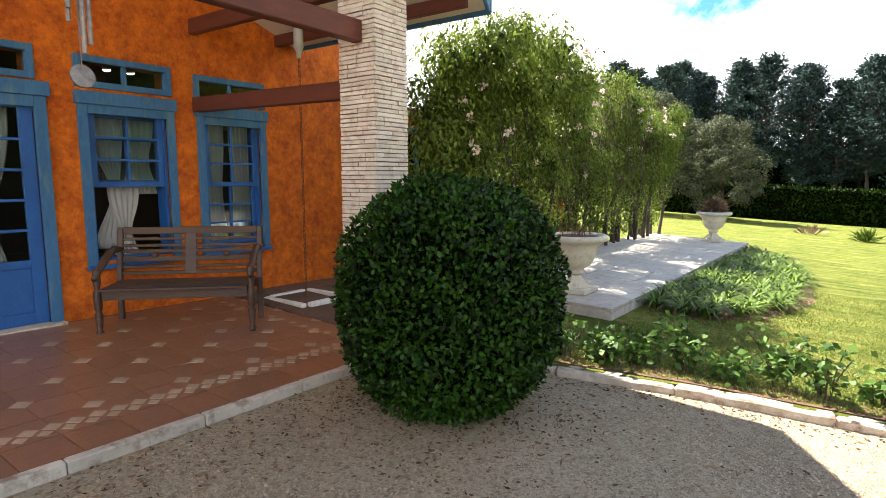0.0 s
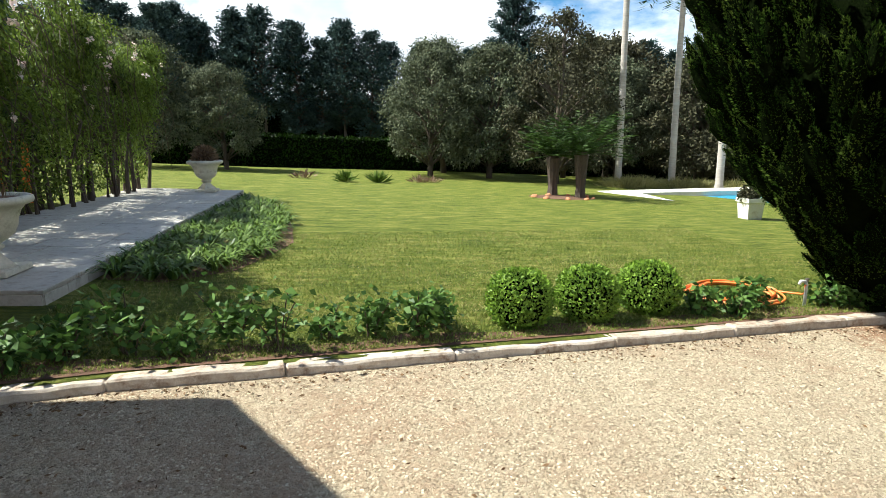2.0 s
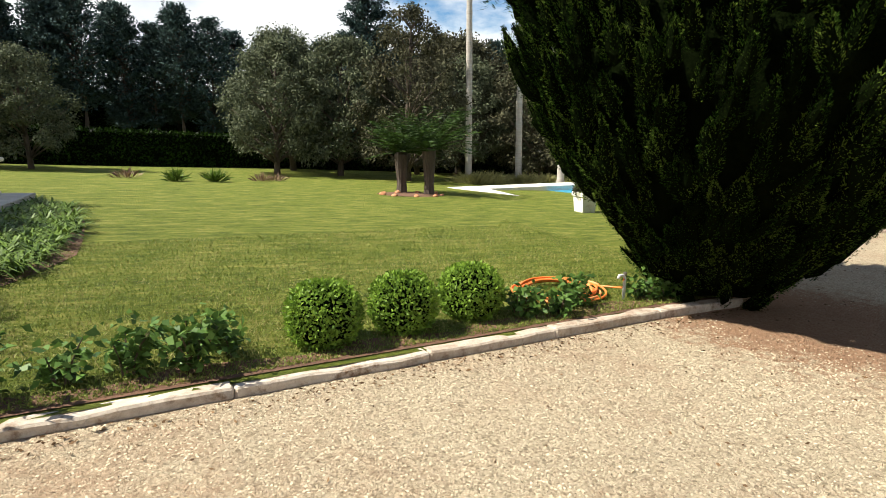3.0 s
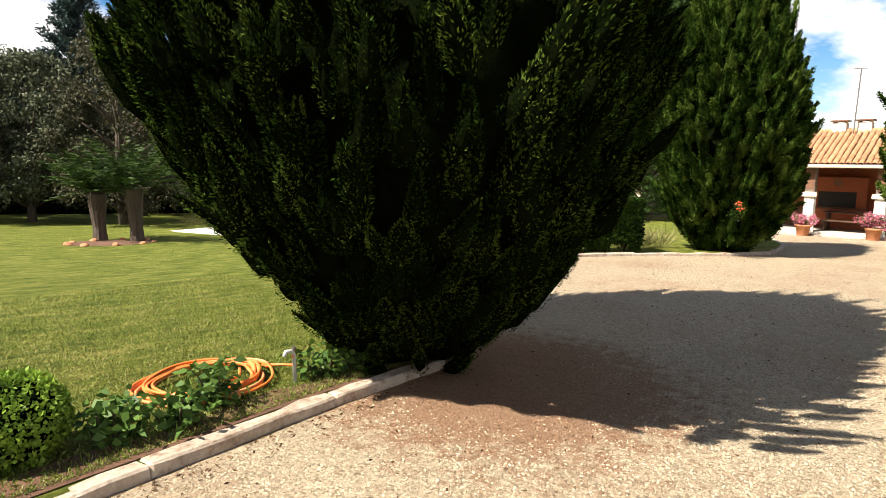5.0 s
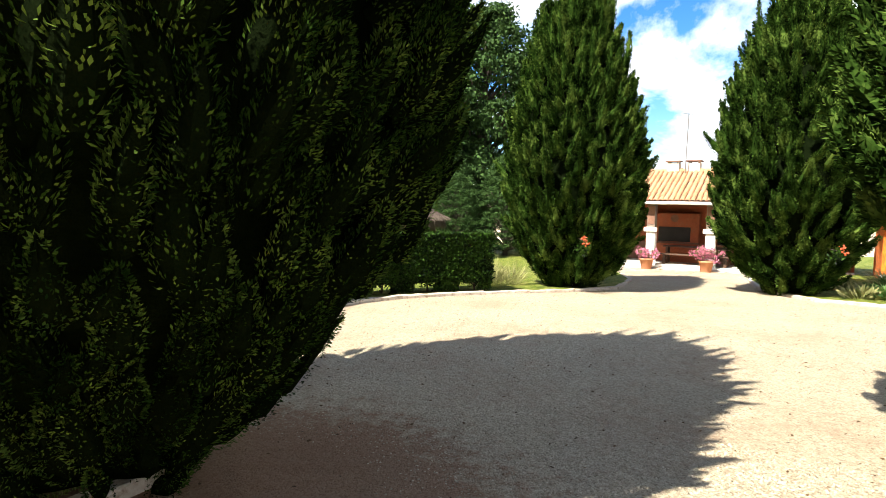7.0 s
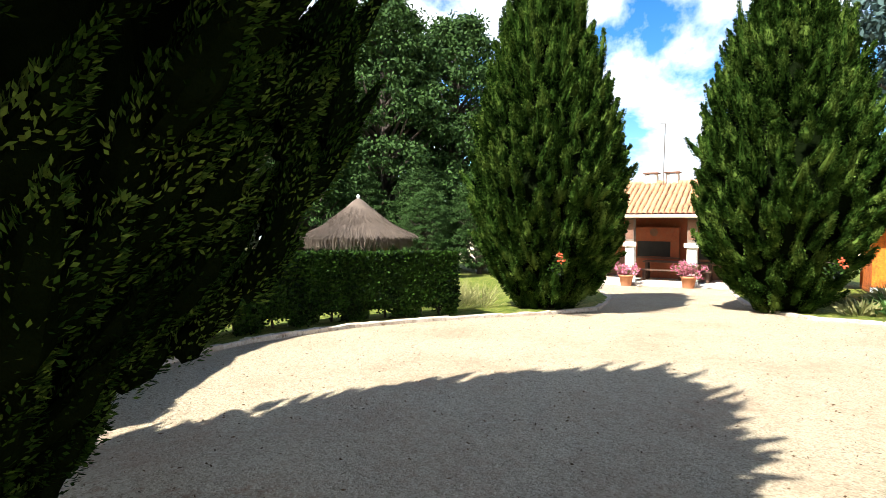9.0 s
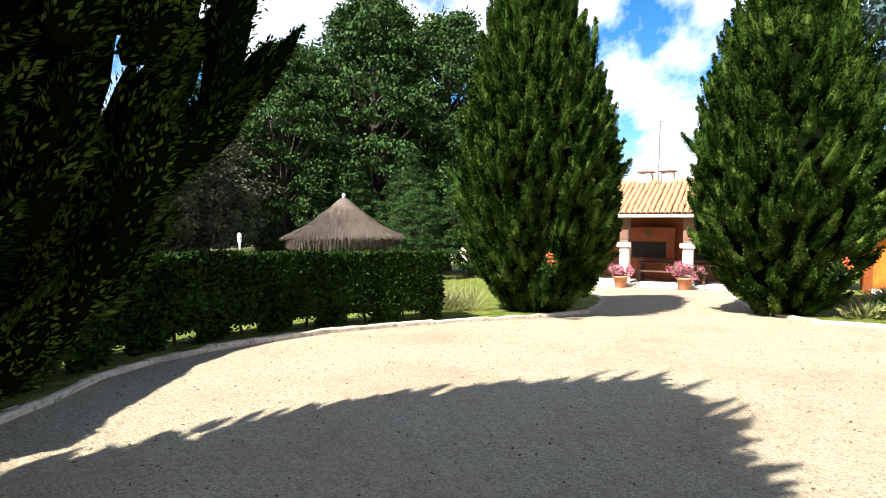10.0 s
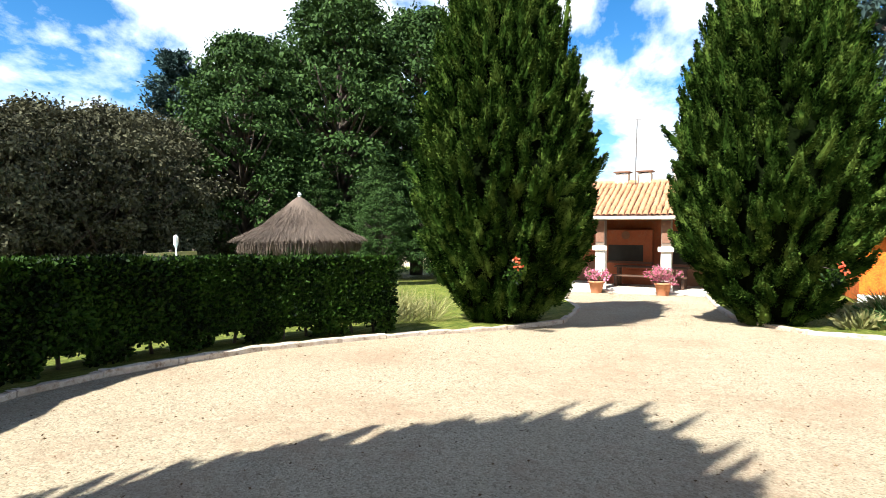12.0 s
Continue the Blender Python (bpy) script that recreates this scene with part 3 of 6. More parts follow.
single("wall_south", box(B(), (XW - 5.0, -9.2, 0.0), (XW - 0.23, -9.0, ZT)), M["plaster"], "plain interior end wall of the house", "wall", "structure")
single("wall_north", box(B(), (XW - 5.0, 11.5, 0.0), (XW, 11.7, 3.25)), M["stucco"], "orange stucco end wall of the house", "wall", "structure")
single("floor_inside", box(B(), (XW - 5.0, -9, 0.5), (XW - 0.23, 11.5, 0.93)), M["tile"], "dark tiled floor inside the house", "floor", "structure")
single("ceiling", box(B(), (XW - 5.2, -9, ZT), (XW, 4.6, ZT + 0.15)), M["soffit"], "plain pale ceiling inside the house", "ceiling", "structure")


def bars(parent, mat, y0, y1, z0, z1, x, cols, rows, w=0.022, d=0.03, name="glazing_bar"):
    for i in range(1, cols):
        yy = y0 + (y1 - y0) * i / cols
        part(name, box(B(), (x - d / 2, yy - w / 2, z0), (x + d / 2, yy + w / 2, z1), 0.003), mat, parent)
    for i in range(1, rows):
        zz = z0 + (z1 - z0) * i / rows
        part(name, box(B(), (x - d / 2 + 0.003, y0, zz - w / 2), (x + d / 2 + 0.003, y1, zz + w / 2), 0.003), mat, parent)


def frame_rect(y0, y1, z0, z1, x0, x1, w, bottom=True):
    bm = B()
    box(bm, (x0, y0, z0), (x1, y0 + w, z1), 0.004)
    box(bm, (x0, y1 - w, z0), (x1, y1, z1), 0.004)
    box(bm, (x0, y0 + w + 0.0005, z1 - w), (x1, y1 - w - 0.0005, z1), 0.004)
    if bottom:
        box(bm, (x0, y0 + w + 0.0005, z0), (x1, y1 - w - 0.0005, z0 + w), 0.004)
    return bm


def pane(parent, y0, y1, z0, z1, x):
    ob = part("pane", box(B(), (x - 0.002, y0, z0), (x + 0.002, y1, z1)), M["glass"], parent)
    ob.visible_shadow = False
    return ob


def sash_window(name, hole, raised, label):
    y0, y1, z0, z1 = hole
    w = thing(name, (0, 0, 0), label, "window", kind="structure")
    c = 0.085
    fr = part("window_frame", frame_rect(y0 - c, y1 + c, z0 - 0.03, z1 + 0.001, XW - 0.02, XW + 0.035, c, bottom=False), M["blue_worn"], w, "weathered blue timber casing")
    part("header_board", box(B(), (XW - 0.02, y0 - c - 0.02, z1 + 0.002), (XW + 0.055, y1 + c + 0.02, z1 + 0.125), 0.006), M["blue_worn"], w, "weathered blue header board")
    part("window_sill", box(B(), (XW - 0.05, y0 - c - 0.01, z0 - 0.075), (XW + 0.07, y1 + c + 0.01, z0 - 0.031), 0.006), M["blue"], w, "blue timber sill")
    part("lining", frame_rect(y0 + 0.001, y1 - 0.001, z0, z1, XW - 0.2, XW - 0.021, 0.03), M["blue"], w)
    zm = (z0 + z1) / 2
    a, b = y0 + 0.032, y1 - 0.032
    top = part("upper_sash", frame_rect(a, b, zm - 0.03, z1 - 0.032, XW - 0.07, XW - 0.03, 0.05), M["blue"], w, "blue upper sash with six panes")
    bars(top, M["blue"], a + 0.05, b - 0.05, zm + 0.02, z1 - 0.082, XW - 0.05, 2, 3)
    pane(top, a + 0.05, b - 0.05, zm + 0.02, z1 - 0.082, XW - 0.055)
    lo, hi = (zm - 0.01, z1 - 0.06) if raised else (z0 + 0.032, zm + 0.02)
    low = part("lower_sash", frame_rect(a, b, lo, hi, XW - 0.118, XW - 0.078, 0.05), M["blue"], w, "blue lower sash pushed up" if raised else "blue lower sash, closed")
    bars(low, M["blue"], a + 0.05, b - 0.05, lo + 0.05, hi - 0.05, XW - 0.098, 2, 3)
    pane(low, a + 0.05, b - 0.05, lo + 0.05, hi - 0.05, XW - 0.103)
    return w


sash_window("window_1", WIN[0], True, "blue sash window, lower sash pushed up, knotted white curtain")
sash_window("window_2", WIN[1], False, "closed blue sash window with six-pane sashes and curtains")

for k, (hole, split) in enumerate(zip(TRANSOM, (2, 2, 2))):
    y0, y1, z0, z1 = hole
    w = thing("window_%d" % (k + 3), (0, 0, 0), "shallow blue-framed transom window with dark glass", "window", kind="structure")
    part("window_frame", frame_rect(y0 - 0.05, y1 + 0.05, z0 + 0.0, z1 + 0.05, XW - 0.06, XW + 0.03, 0.06), M["blue_worn"], w, "weathered blue timber frame")
    bars(w, M["blue_worn"], y0 + 0.011, y1 - 0.011, z0 + 0.061, z1 - 0.011, XW - 0.02, split, 1, 0.035, 0.05, "mullion")
    pane(w, y0 + 0.011, y1 - 0.011, z0 + 0.061, z1 - 0.011, XW - 0.03)

y0, y1, z0, z1 = GARDEN_WIN
w = thing("window_6", (0, 0, 0), "dark blue-green garden window half hidden by the vine", "window", kind="structure")
part("window_frame", frame_rect(y0 - 0.08, y1 + 0.08, z0 - 0.08, z1 + 0.08, XW - 0.08, XW + 0.04, 0.09), M["blue_worn"], w)
bars(w, M["blue_worn"], y0 + 0.011, y1 - 0.011, z0 + 0.011, z1 - 0.011, XW - 0.02, 2, 1, 0.07, 0.05, "mullion")
pane(w, y0 + 0.011, y1 - 0.011, z0 + 0.011, z1 - 0.011, XW - 0.03)

# glazed double door
y0, y1, z0, z1 = DOOR
door = thing("door_1", (0, 0, 0), "blue timber glazed door, closed, with weathered casing", "door", kind="structure")
part("door_frame", frame_rect(y0 - 0.1, y1 + 0.1, z0, z1 + 0.001, XW - 0.02, XW + 0.035, 0.1, bottom=False), M["blue_worn"], door, "weathered blue timber casing")
part("header_board", box(B(), (XW - 0.02, y0 - 0.13, z1 + 0.002), (XW + 0.055, y1 + 0.13, z1 + 0.13), 0.006), M["blue_worn"], door, "weathered blue header board")
part("threshold", box(B(), (XW - 0.05, y0 - 0.1, z0 - 0.05), (XW + 0.12, y1 + 0.1, z0 + 0.035), 0.008), M["concrete"], door, "pale stone threshold")
ym = (y0 + y1) / 2
for a, b in ((y0 + 0.002, ym - 0.002), (ym + 0.002, y1 - 0.002)):
    leaf = part("door_leaf", frame_rect(a, b, z0 + 0.04, z1 - 0.002, XW - 0.06, XW - 0.015, 0.11), M["blue"], door, "blue painted door leaf")
    part("door_panel", box(B(), (XW - 0.05, a + 0.111, z0 + 0.15), (XW - 0.025, b - 0.111, z0 + 0.56), 0.004), M["blue"], leaf)
    part("middle_rail", box(B(), (XW - 0.06, a + 0.111, z0 + 0.5605), (XW - 0.014, b - 0.111, z0 + 0.63), 0.004), M["blue"], leaf)
    bars(leaf, M["blue"], a + 0.111, b - 0.111, z0 + 0.631, z1 - 0.113, XW - 0.035, 1, 5, 0.025, 0.03)
    pane(leaf, a + 0.111, b - 0.111, z0 + 0.631, z1 - 0.113, XW - 0.04)
hd = part("door_handle", tube(B(), [(XW + 0.0, ym + 0.06, 1.95), (XW + 0.05, ym + 0.06, 1.95), (XW + 0.05, ym + 0.16, 1.95)], 0.009), M["metal"], door, "dull metal lever handle")


def curtain(y0, y1, z0, z1, x, label, gather=0.0, side=0):
    """A hanging cloth with folds; gather: how far it is pulled in at the tie, side: to which edge."""
    bm = B()
    ny, nz = 40, 18
    rows = []
    for j in range(nz + 1):
        v = j / nz
        pull = gather * math.exp(-((v - 0.42) / 0.28) ** 2)
        row = []
        for i in range(ny + 1):
            u = i / ny
            c = 0.5 + side * 0.45
            uu = c + (u - c) * (1 - pull)
            row.append(bm.verts.new((x + 0.022 * math.sin(u * 34 + v) * (1 - 0.5 * pull), y0 + (y1 - y0) * uu, z0 + (z1 - z0) * v)))
        rows.append(row)
    for p, q in zip(rows, rows[1:]):
        for i in range(ny):
            bm.faces.new((p[i], p[i + 1], q[i + 1], q[i]))
    bmesh.ops.solidify(bm, geom=bm.faces[:], thickness=0.003)
    return single("curtain", bm, M["curtain"], label, "curtain", group="window curtains", smooth=True)


curtain(0.24, 0.62, 1.55, 2.92, XW - 0.20, "white curtain tied back in the open window", 0.75, 0.6)
curtain(0.60, 0.95, 2.1, 2.92, XW - 0.20, "white curtain gathered at the window's upper half", 0.3, -0.5)
curtain(0.40, 0.74, 1.36, 2.20, XW - 0.17, "knotted white curtain end hanging in the open window", 0.62, 0)
curtain(1.44, 1.80, 1.5, 2.92, XW - 0.21, "white curtain behind the closed sash window", 0.15, -1)
curtain(1.84, 2.13, 1.5, 2.92, XW - 0.21, "white curtain behind the closed sash window", 0.15, 1)
curtain(-0.72, -0.36, 1.1, 2.92, XW - 0.22, "white curtain tied back behind the door glass", 0.5, -1)

# lamps inside, seen through the transom
for yy in (1.30, 1.60):
    lamp = thing("ceiling_spot", (-7.7, yy, 3.65), "small lit ceiling spotlight inside the house", "lamp", "ceiling spots")
    part("housing", lathe(B(), [(0.05, 0.0), (0.055, 0.02), (0.055, 0.06), (0.02, 0.08), (0.02, ZT - 3.65)], 16), M["white"], lamp)
    gm, gn, gl_, gb = material("lit_bulb")
    gb.inputs["Emission Color"].default_value, gb.inputs["Emission Strength"].default_value = (1, 0.95, 0.85, 1), 14.0
    part("bulb", lathe(B(), [(0.01, -0.012), (0.04, -0.006), (0.042, 0.0)], 16), gm, lamp, "glowing bulb")

# ---- roof over the terrace ----
RX, RY, RS, RX_SHADOW = -2.84, 2.73, 0.36, 0.05        # free corner of the eave, the roof's rise towards the ridge, and the verge's unseen far end, set for its shadow


def rz(y):
    return 3.92 + RS * (RY - y)


bm = B()
# verge slants outwards, out of view, only to angle its shadow on the gravel
pts = [(XW + 0.002, RY), (RX, RY), (RX_SHADOW, -4.5), (XW + 0.002, -4.5)]
lo = [bm.verts.new((x, yy, rz(yy))) for x, yy in pts]
hi = [bm.verts.new((x, yy, rz(yy) + 0.14)) for x, yy in pts]
bm.faces.new(lo[::-1])
bm.faces.new(hi)
for i in range(4):
    j = (i + 1) % 4
    bm.faces.new((lo[i], lo[j], hi[j], hi[i]))
roof = single("porch_roof", bm, M["soffit"], "cream boarded porch soffit with a blue-grey fascia", "roof", "structure")
part("fascia", beam(B(), (XW + 0.01, RY + 0.022, rz(RY) + 0.055), (RX + 0.04, RY + 0.022, rz(RY) + 0.055), 0.04, 0.2), M["blue_worn"], roof, "blue-grey eave fascia")
part("fascia", beam(B(), (RX + 0.022, RY, rz(RY) + 0.055), (RX_SHADOW + 0.022, -4.5, rz(-4.5) + 0.055), 0.04, 0.2), M["blue_worn"], roof, "blue-grey verge fascia")
for yy in (2.45, 0.35, -1.6):
    part("rafter", beam(B(), (XW + 0.01, yy, rz(yy) - 0.07), (RX - 0.05, yy, rz(yy) - 0.07), 0.07, 0.13), M["red_wood"], roof, "red-stained rafter")

tie = single("tie_beam", beam(B(), (XW + 0.004, 1.33, 3.07), (-3.292, 1.33, 3.02), 0.09, 0.16, 0.01), M["red_wood"], "red-stained timber tie beam between wall and column", "beam", "structure")
single("upper_beam", beam(B(), (XW + 0.004, 1.33, 3.90), (-3.292, 1.33, 3.88), 0.09, 0.16, 0.01), M["red_wood"], "red-stained upper timber beam", "beam", "structure")
single("edge_beam", beam(B(), (-3.06, 1.145, 3.43), (-3.06, -5.0, 3.47), 0.10, 0.17, 0.01), M["red_wood"], "long red-stained beam along the terrace edge", "beam", "structure")

# brick-clad column; each course of thin bricks is laid piece by piece
CX, CY, CS = -3.09, 1.35, 0.40
column = thing("column", (CX, CY, tz(CX, CY)), "square porch column clad in thin whitewashed bricks", "column", kind="structure")
CH = 3.1
part("core", box(B(), (-CS / 2 + 0.02, -CS / 2 + 0.02, -0.3), (CS / 2 - 0.02, CS / 2 - 0.02, CH + 0.25)), M["mortar"], column)


# ---- house: things on the terrace ----
def bench(loc, turn):
    """A colonial-style bench, local y along its length, front towards +x."""
    L, D = 1.32, 0.54
    b = thing("bench", loc, "dark carved wooden bench with slatted back on the terrace", "bench", turn=turn)
    for k, yy in enumerate((-L / 2, L / 2)):
        prof = [(0.028, 0), (0.036, 0.03), (0.022, 0.06), (0.03, 0.12), (0.036, 0.2), (0.024, 0.23), (0.036, 0.26), (0.036, 0.4), (0.022, 0.43), (0.034, 0.5), (0.03, 0.6), (0.02, 0.62)]
        bm = lathe(B(), prof, 14)
        bmesh.ops.translate(bm, verts=bm.verts[:], vec=(D / 2, yy, 0))
        part("leg", bm, M["dark_wood"], b, "turned front leg", True)
        bm = B()
        beam(bm, (-D / 2 + 0.03, yy, 0.0), (-D / 2 + 0.02, yy, 0.42), 0.05, 0.055)
        beam(bm, (-D / 2 + 0.02, yy, 0.415), (-D / 2 - 0.09, yy, 0.93), 0.05, 0.05)
        part("leg", bm, M["dark_wood"], b, "square back leg running up into the backrest")
        pts = []
        for i in range(13):
            u = i / 12
            pts.append((-D / 2 - 0.05 + u * (D + 0.1), yy, 0.72 - 0.10 * u + 0.045 * math.sin(u * math.pi * 1.6) - (0.05 * max(0, u - 0.85) / 0.15)))
        bm = tube(B(), pts, [0.026 + 0.008 * math.sin(i / 12 * math.pi) for i in range(13)], 10)
        part("armrest", bm, M["dark_wood"], b, "curved scrolled armrest", True)
    for i in range(6):
        xx = -D / 2 + 0.05 + i * 0.092
        part("seat_slat", box(B(), (xx, -L / 2 + 0.03, 0.415), (xx + 0.083, L / 2 - 0.03, 0.437), 0.004), M["dark_wood"], b)
    part("seat_rail", box(B(), (D / 2 - 0.03, -L / 2 + 0.035, 0.33), (D / 2 + 0.01, L / 2 - 0.035, 0.414), 0.005), M["dark_wood"], b)
    part("seat_rail", box(B(), (-D / 2 + 0.0, -L / 2 + 0.03, 0.33), (-D / 2 + 0.03, L / 2 - 0.03, 0.414), 0.005), M["dark_wood"], b)
    back = lambda z: -D / 2 + 0.02 - 0.11 * (z - 0.415) / 0.515
    for z, h in ((0.90, 0.07), (0.82, 0.028), (0.755, 0.028), (0.70, 0.035), (0.625, 0.05), (0.55, 0.028), (0.49, 0.035)):
        part("back_slat", beam(B(), (back(z), -L / 2 + 0.026, z), (back(z), L / 2 - 0.026, z), 0.028, h, 0.004), M["dark_wood"], b)
    bm = B()
    beam(bm, (back(0.47), 0, 0.47), (back(0.87), 0, 0.87), 0.11, 0.034, 0.006)
    part("splat", bm, M["dark_wood"], b, "carved centre splat")
    for yy in (-0.34, 0.34):
        bm = lathe(B(), [(0.012, -0.035), (0.034, -0.02), (0.038, 0.0), (0.034, 0.02), (0.012, 0.035)], 12)
        bmesh.ops.translate(bm, verts=bm.verts[:], vec=(back(0.66), yy, 0.66))
        part("boss", bm, M["dark_wood"], b, "carved round boss")
    return b


bench((-4.88, 0.59, tz(-4.88, 0.59) - 0.01), -45)


def rain_chain(loc, top):
    c = thing("rain_chain", loc, "rusty iron rain chain hanging from the gutter spout", "chain")
    z, k = 0.0, 0
    while z < top - 0.3:
        bm = B()
        ring = []
        for i in range(13):
            a = 2 * math.pi * i / 12
            p = (0.013 * math.cos(a), 0.0, z + 0.032 + 0.032 * math.sin(a))
            ring.append(p if k % 2 else (p[1], p[0], p[2]))
        part("link", tube(bm, ring, 0.0042, 5), M["rust"], c)
        z += 0.052
        k += 1
    part("spout", lathe(B(), [(0.025, top - 0.32), (0.03, top - 0.26), (0.055, top - 0.2), (0.055, top)], 14), M["pvc"], c, "pale gutter spout")
    return c


rain_chain((-4.98, 2.16, tz(-4.98, 2.16) - 0.02), 3.12)

drain = thing("drain_surround", (-4.98, 2.16, gz(-4.98, 2.16)), "white painted frame round a dark planted drain", "drain")
for a, b in (((-0.34, -0.32), (0.34, -0.32)), ((-0.34, 0.32), (0.34, 0.32)), ((-0.34, -0.25), (-0.34, 0.25)), ((0.34, -0.25), (0.34, 0.25))):
    part("frame_bar", beam(B(), (*a, 0.05), (*b, 0.05), 0.07, 0.12), M["white"], drain)
part("drain_bed", box(B(), (-0.305, -0.285, -0.1), (0.305, 0.285, 0.03)), M["black"], drain, "dark wet drain bed")

plant_bed = single("planting_bed", slab(B(), XW + 0.002, XE - 0.002, YT + 0.004, 3.85, 0.075, 0.3), M["soil"], "dark shaded soil bed beside the terrace", "bed", "structure")

chime = thing("wind_chime", (-2.72, -1.07, 2.75), "metal wind chime with long tubes hanging from the porch", "wind chime")
part("clapper", (lambda bm: (bmesh.ops.create_cone(bm, cap_ends=True, segments=28, radius1=0.055, radius2=0.055, depth=0.012, matrix=Matrix.Rotation(radians(80), 4, "Y") @ Matrix.Identity(4)), bm)[1])(B()), M["metal"], chime, "round metal wind catcher")
for i in range(5):
    a = 2 * math.pi * i / 5
    h = 0.10 + 0.05 * i
    part("chime_tube", tube(B(), [(0.045 * math.cos(a), 0.045 * math.sin(a), h), (0.045 * math.cos(a), 0.045 * math.sin(a), h + 0.75)], 0.011, 8), M["metal"], chime)
part("cord", tube(B(), [(0, 0, 0.03), (0, 0, rz(-1.07) - 2.75 - 0.002)], 0.003, 5), M["metal"], chime)
part("top_disc", (lambda bm: (bmesh.ops.create_cone(bm, cap_ends=True, segments=24, radius1=0.07, radius2=0.07, depth=0.015, matrix=Matrix.Translation((0, 0, 1.08))), bm)[1])(B()), M["dark_wood"], chime)


# ---- shrubs ----
def ball_shrub(name, loc, r, rzv, n, leaf, mat, label, category, seed, group="", stem=0.0):
    """A clipped round shrub: short stems, a dense inner mass and a skin of many leaves."""
    rng = np.random.default_rng(seed)
    t = thing(name, loc, label, category, group)
    d = sphere_points(n, rng)
    lump = np.array([1 + 0.05 * noise.noise(Vector(v) * 2.4) + 0.045 * noise.noise(Vector(v) * 6) for v in d])
    cut = np.maximum(d[:, 2], -0.86)
    flat = np.where(np.abs(d[:, 2]) < 0.8, 1.0, 0.98)
    k = (1.02 - 0.22 * rng.uniform(0, 1, n) ** 1.5) * lump * flat
    sq = (np.abs(d[:, 0]) ** 2.25 + np.abs(d[:, 1]) ** 2.25 + np.abs(d[:, 2]) ** 2.25) ** (-1 / 2.25)
    p = np.stack([d[:, 0] * r, d[:, 1] * r, cut * rzv], 1) * (k * sq)[:, None]
    p[:, 2] += rzv * 0.92 + stem
    w = d * 0.6 + rng.normal(size=d.shape) * 0.8 + np.array([0, 0, 0.35])
    part("leaves", leaf_mesh("leaves", p, w, leaf, leaf * 0.6, mat, rng, facing=d + rng.normal(size=d.shape) * 0.35 + np.array([0, 0, 0.15])), None, t, kind="stuff")
    # inner body coloured near-black for the shade behind the leaves
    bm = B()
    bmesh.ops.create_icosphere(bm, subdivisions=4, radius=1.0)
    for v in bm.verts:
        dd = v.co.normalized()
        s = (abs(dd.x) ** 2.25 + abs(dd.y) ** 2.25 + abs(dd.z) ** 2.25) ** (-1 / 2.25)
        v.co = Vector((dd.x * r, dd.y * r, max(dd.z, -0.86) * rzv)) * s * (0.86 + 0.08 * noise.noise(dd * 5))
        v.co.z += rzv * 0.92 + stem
    part("inner_twig_mass", bm, M["shade_core"], t, "dense inner twigs, near-black for shade", True)
    bm = B()
    for i in range(5):
        a = i * 1.3
        tube(bm, [(0.05 * math.cos(a), 0.05 * math.sin(a), -0.05), (r * 0.35 * math.cos(a), r * 0.35 * math.sin(a), rzv * 0.6 + stem)], [0.03, 0.015], 6)
    part("stem", bm, M["bark"], t)
    return t


ball_shrub("clipped_shrub", (-2.02, 0.96, gz(-2.02, 0.96) - 0.02), 0.76, 0.85, 32000, 0.044, M["box_leaf"], "large dark glossy clipped round shrub on the gravel", "shrub", 3)
for k, (bx, by, br) in enumerate(((2.13, 3.30, 0.27), (2.80, 3.45, 0.265), (3.50, 3.66, 0.275))):
    ball_shrub("boxwood_ball", (bx, by, gz(bx, by) + 0.01), br, 0.26, 5200, 0.034, M["ball_leaf"], "small bright green clipped boxwood ball beside the kerb", "shrub", 11 + k, "row of boxwood balls", 0.04)


def rose_bush(loc, seed, h=0.42, n=150):
    """A low rose shrub: thin arching canes with broad leaflets."""
    rng = np.random.default_rng(seed)
    t = thing("rose_bush", loc, "low leafy rose shrub in the lawn's edge bed", "shrub", "rose shrubs along the kerb")
    bm, P, W_ = B(), [], []
    for c in range(rng.integers(6, 9)):
        a, lean = rng.uniform(0, 6.28), rng.uniform(0.15, 0.5)
        hh = h * rng.uniform(0.55, 1.15)
        pts = [(0.04 * math.cos(a) + lean * hh * u * u * math.cos(a), 0.04 * math.sin(a) + lean * hh * u * u * math.sin(a), -0.04 + hh * u) for u in (0, 0.3, 0.6, 0.85, 1)]
        tube(bm, pts, [0.008, 0.007, 0.006, 0.005, 0.003], 5)
        for i in range(n // 6):
            u = rng.uniform(0.3, 1.05)
            P.append((0.04 * math.cos(a) + lean * hh * u * u * math.cos(a) + rng.normal() * 0.055, 0.04 * math.sin(a) + lean * hh * u * u * math.sin(a) + rng.normal() * 0.055, hh * u + rng.normal() * 0.035))
            W_.append((rng.normal(), rng.normal(), rng.normal() * 0.4 + 0.2))
    part("cane", bm, M["vine_stem"], t)
    part("leaves", leaf_mesh("leaves", P, W_, 0.075, 0.05, M["rose"], rng, 0.3, 0.25), None, t, kind="stuff")
    return t


def along(line, s):
    """The point s metres along a line, and the line's direction there."""
    for (x0, y0), (x1, y1) in zip(line, line[1:]):
        d = math.hypot(x1 - x0, y1 - y0)
        if s <= d:
            return x0 + (x1 - x0) * s / d, y0 + (y1 - y0) * s / d, (x1 - x0) / d, (y1 - y0) / d
        s -= d
    return x1, y1, (x1 - x0) / d, (y1 - y0) / d


rr = random.Random(8)
s, k = 1.25, 0
while s < 9.2:
    x, y, dx, dy = along(KERB, s)
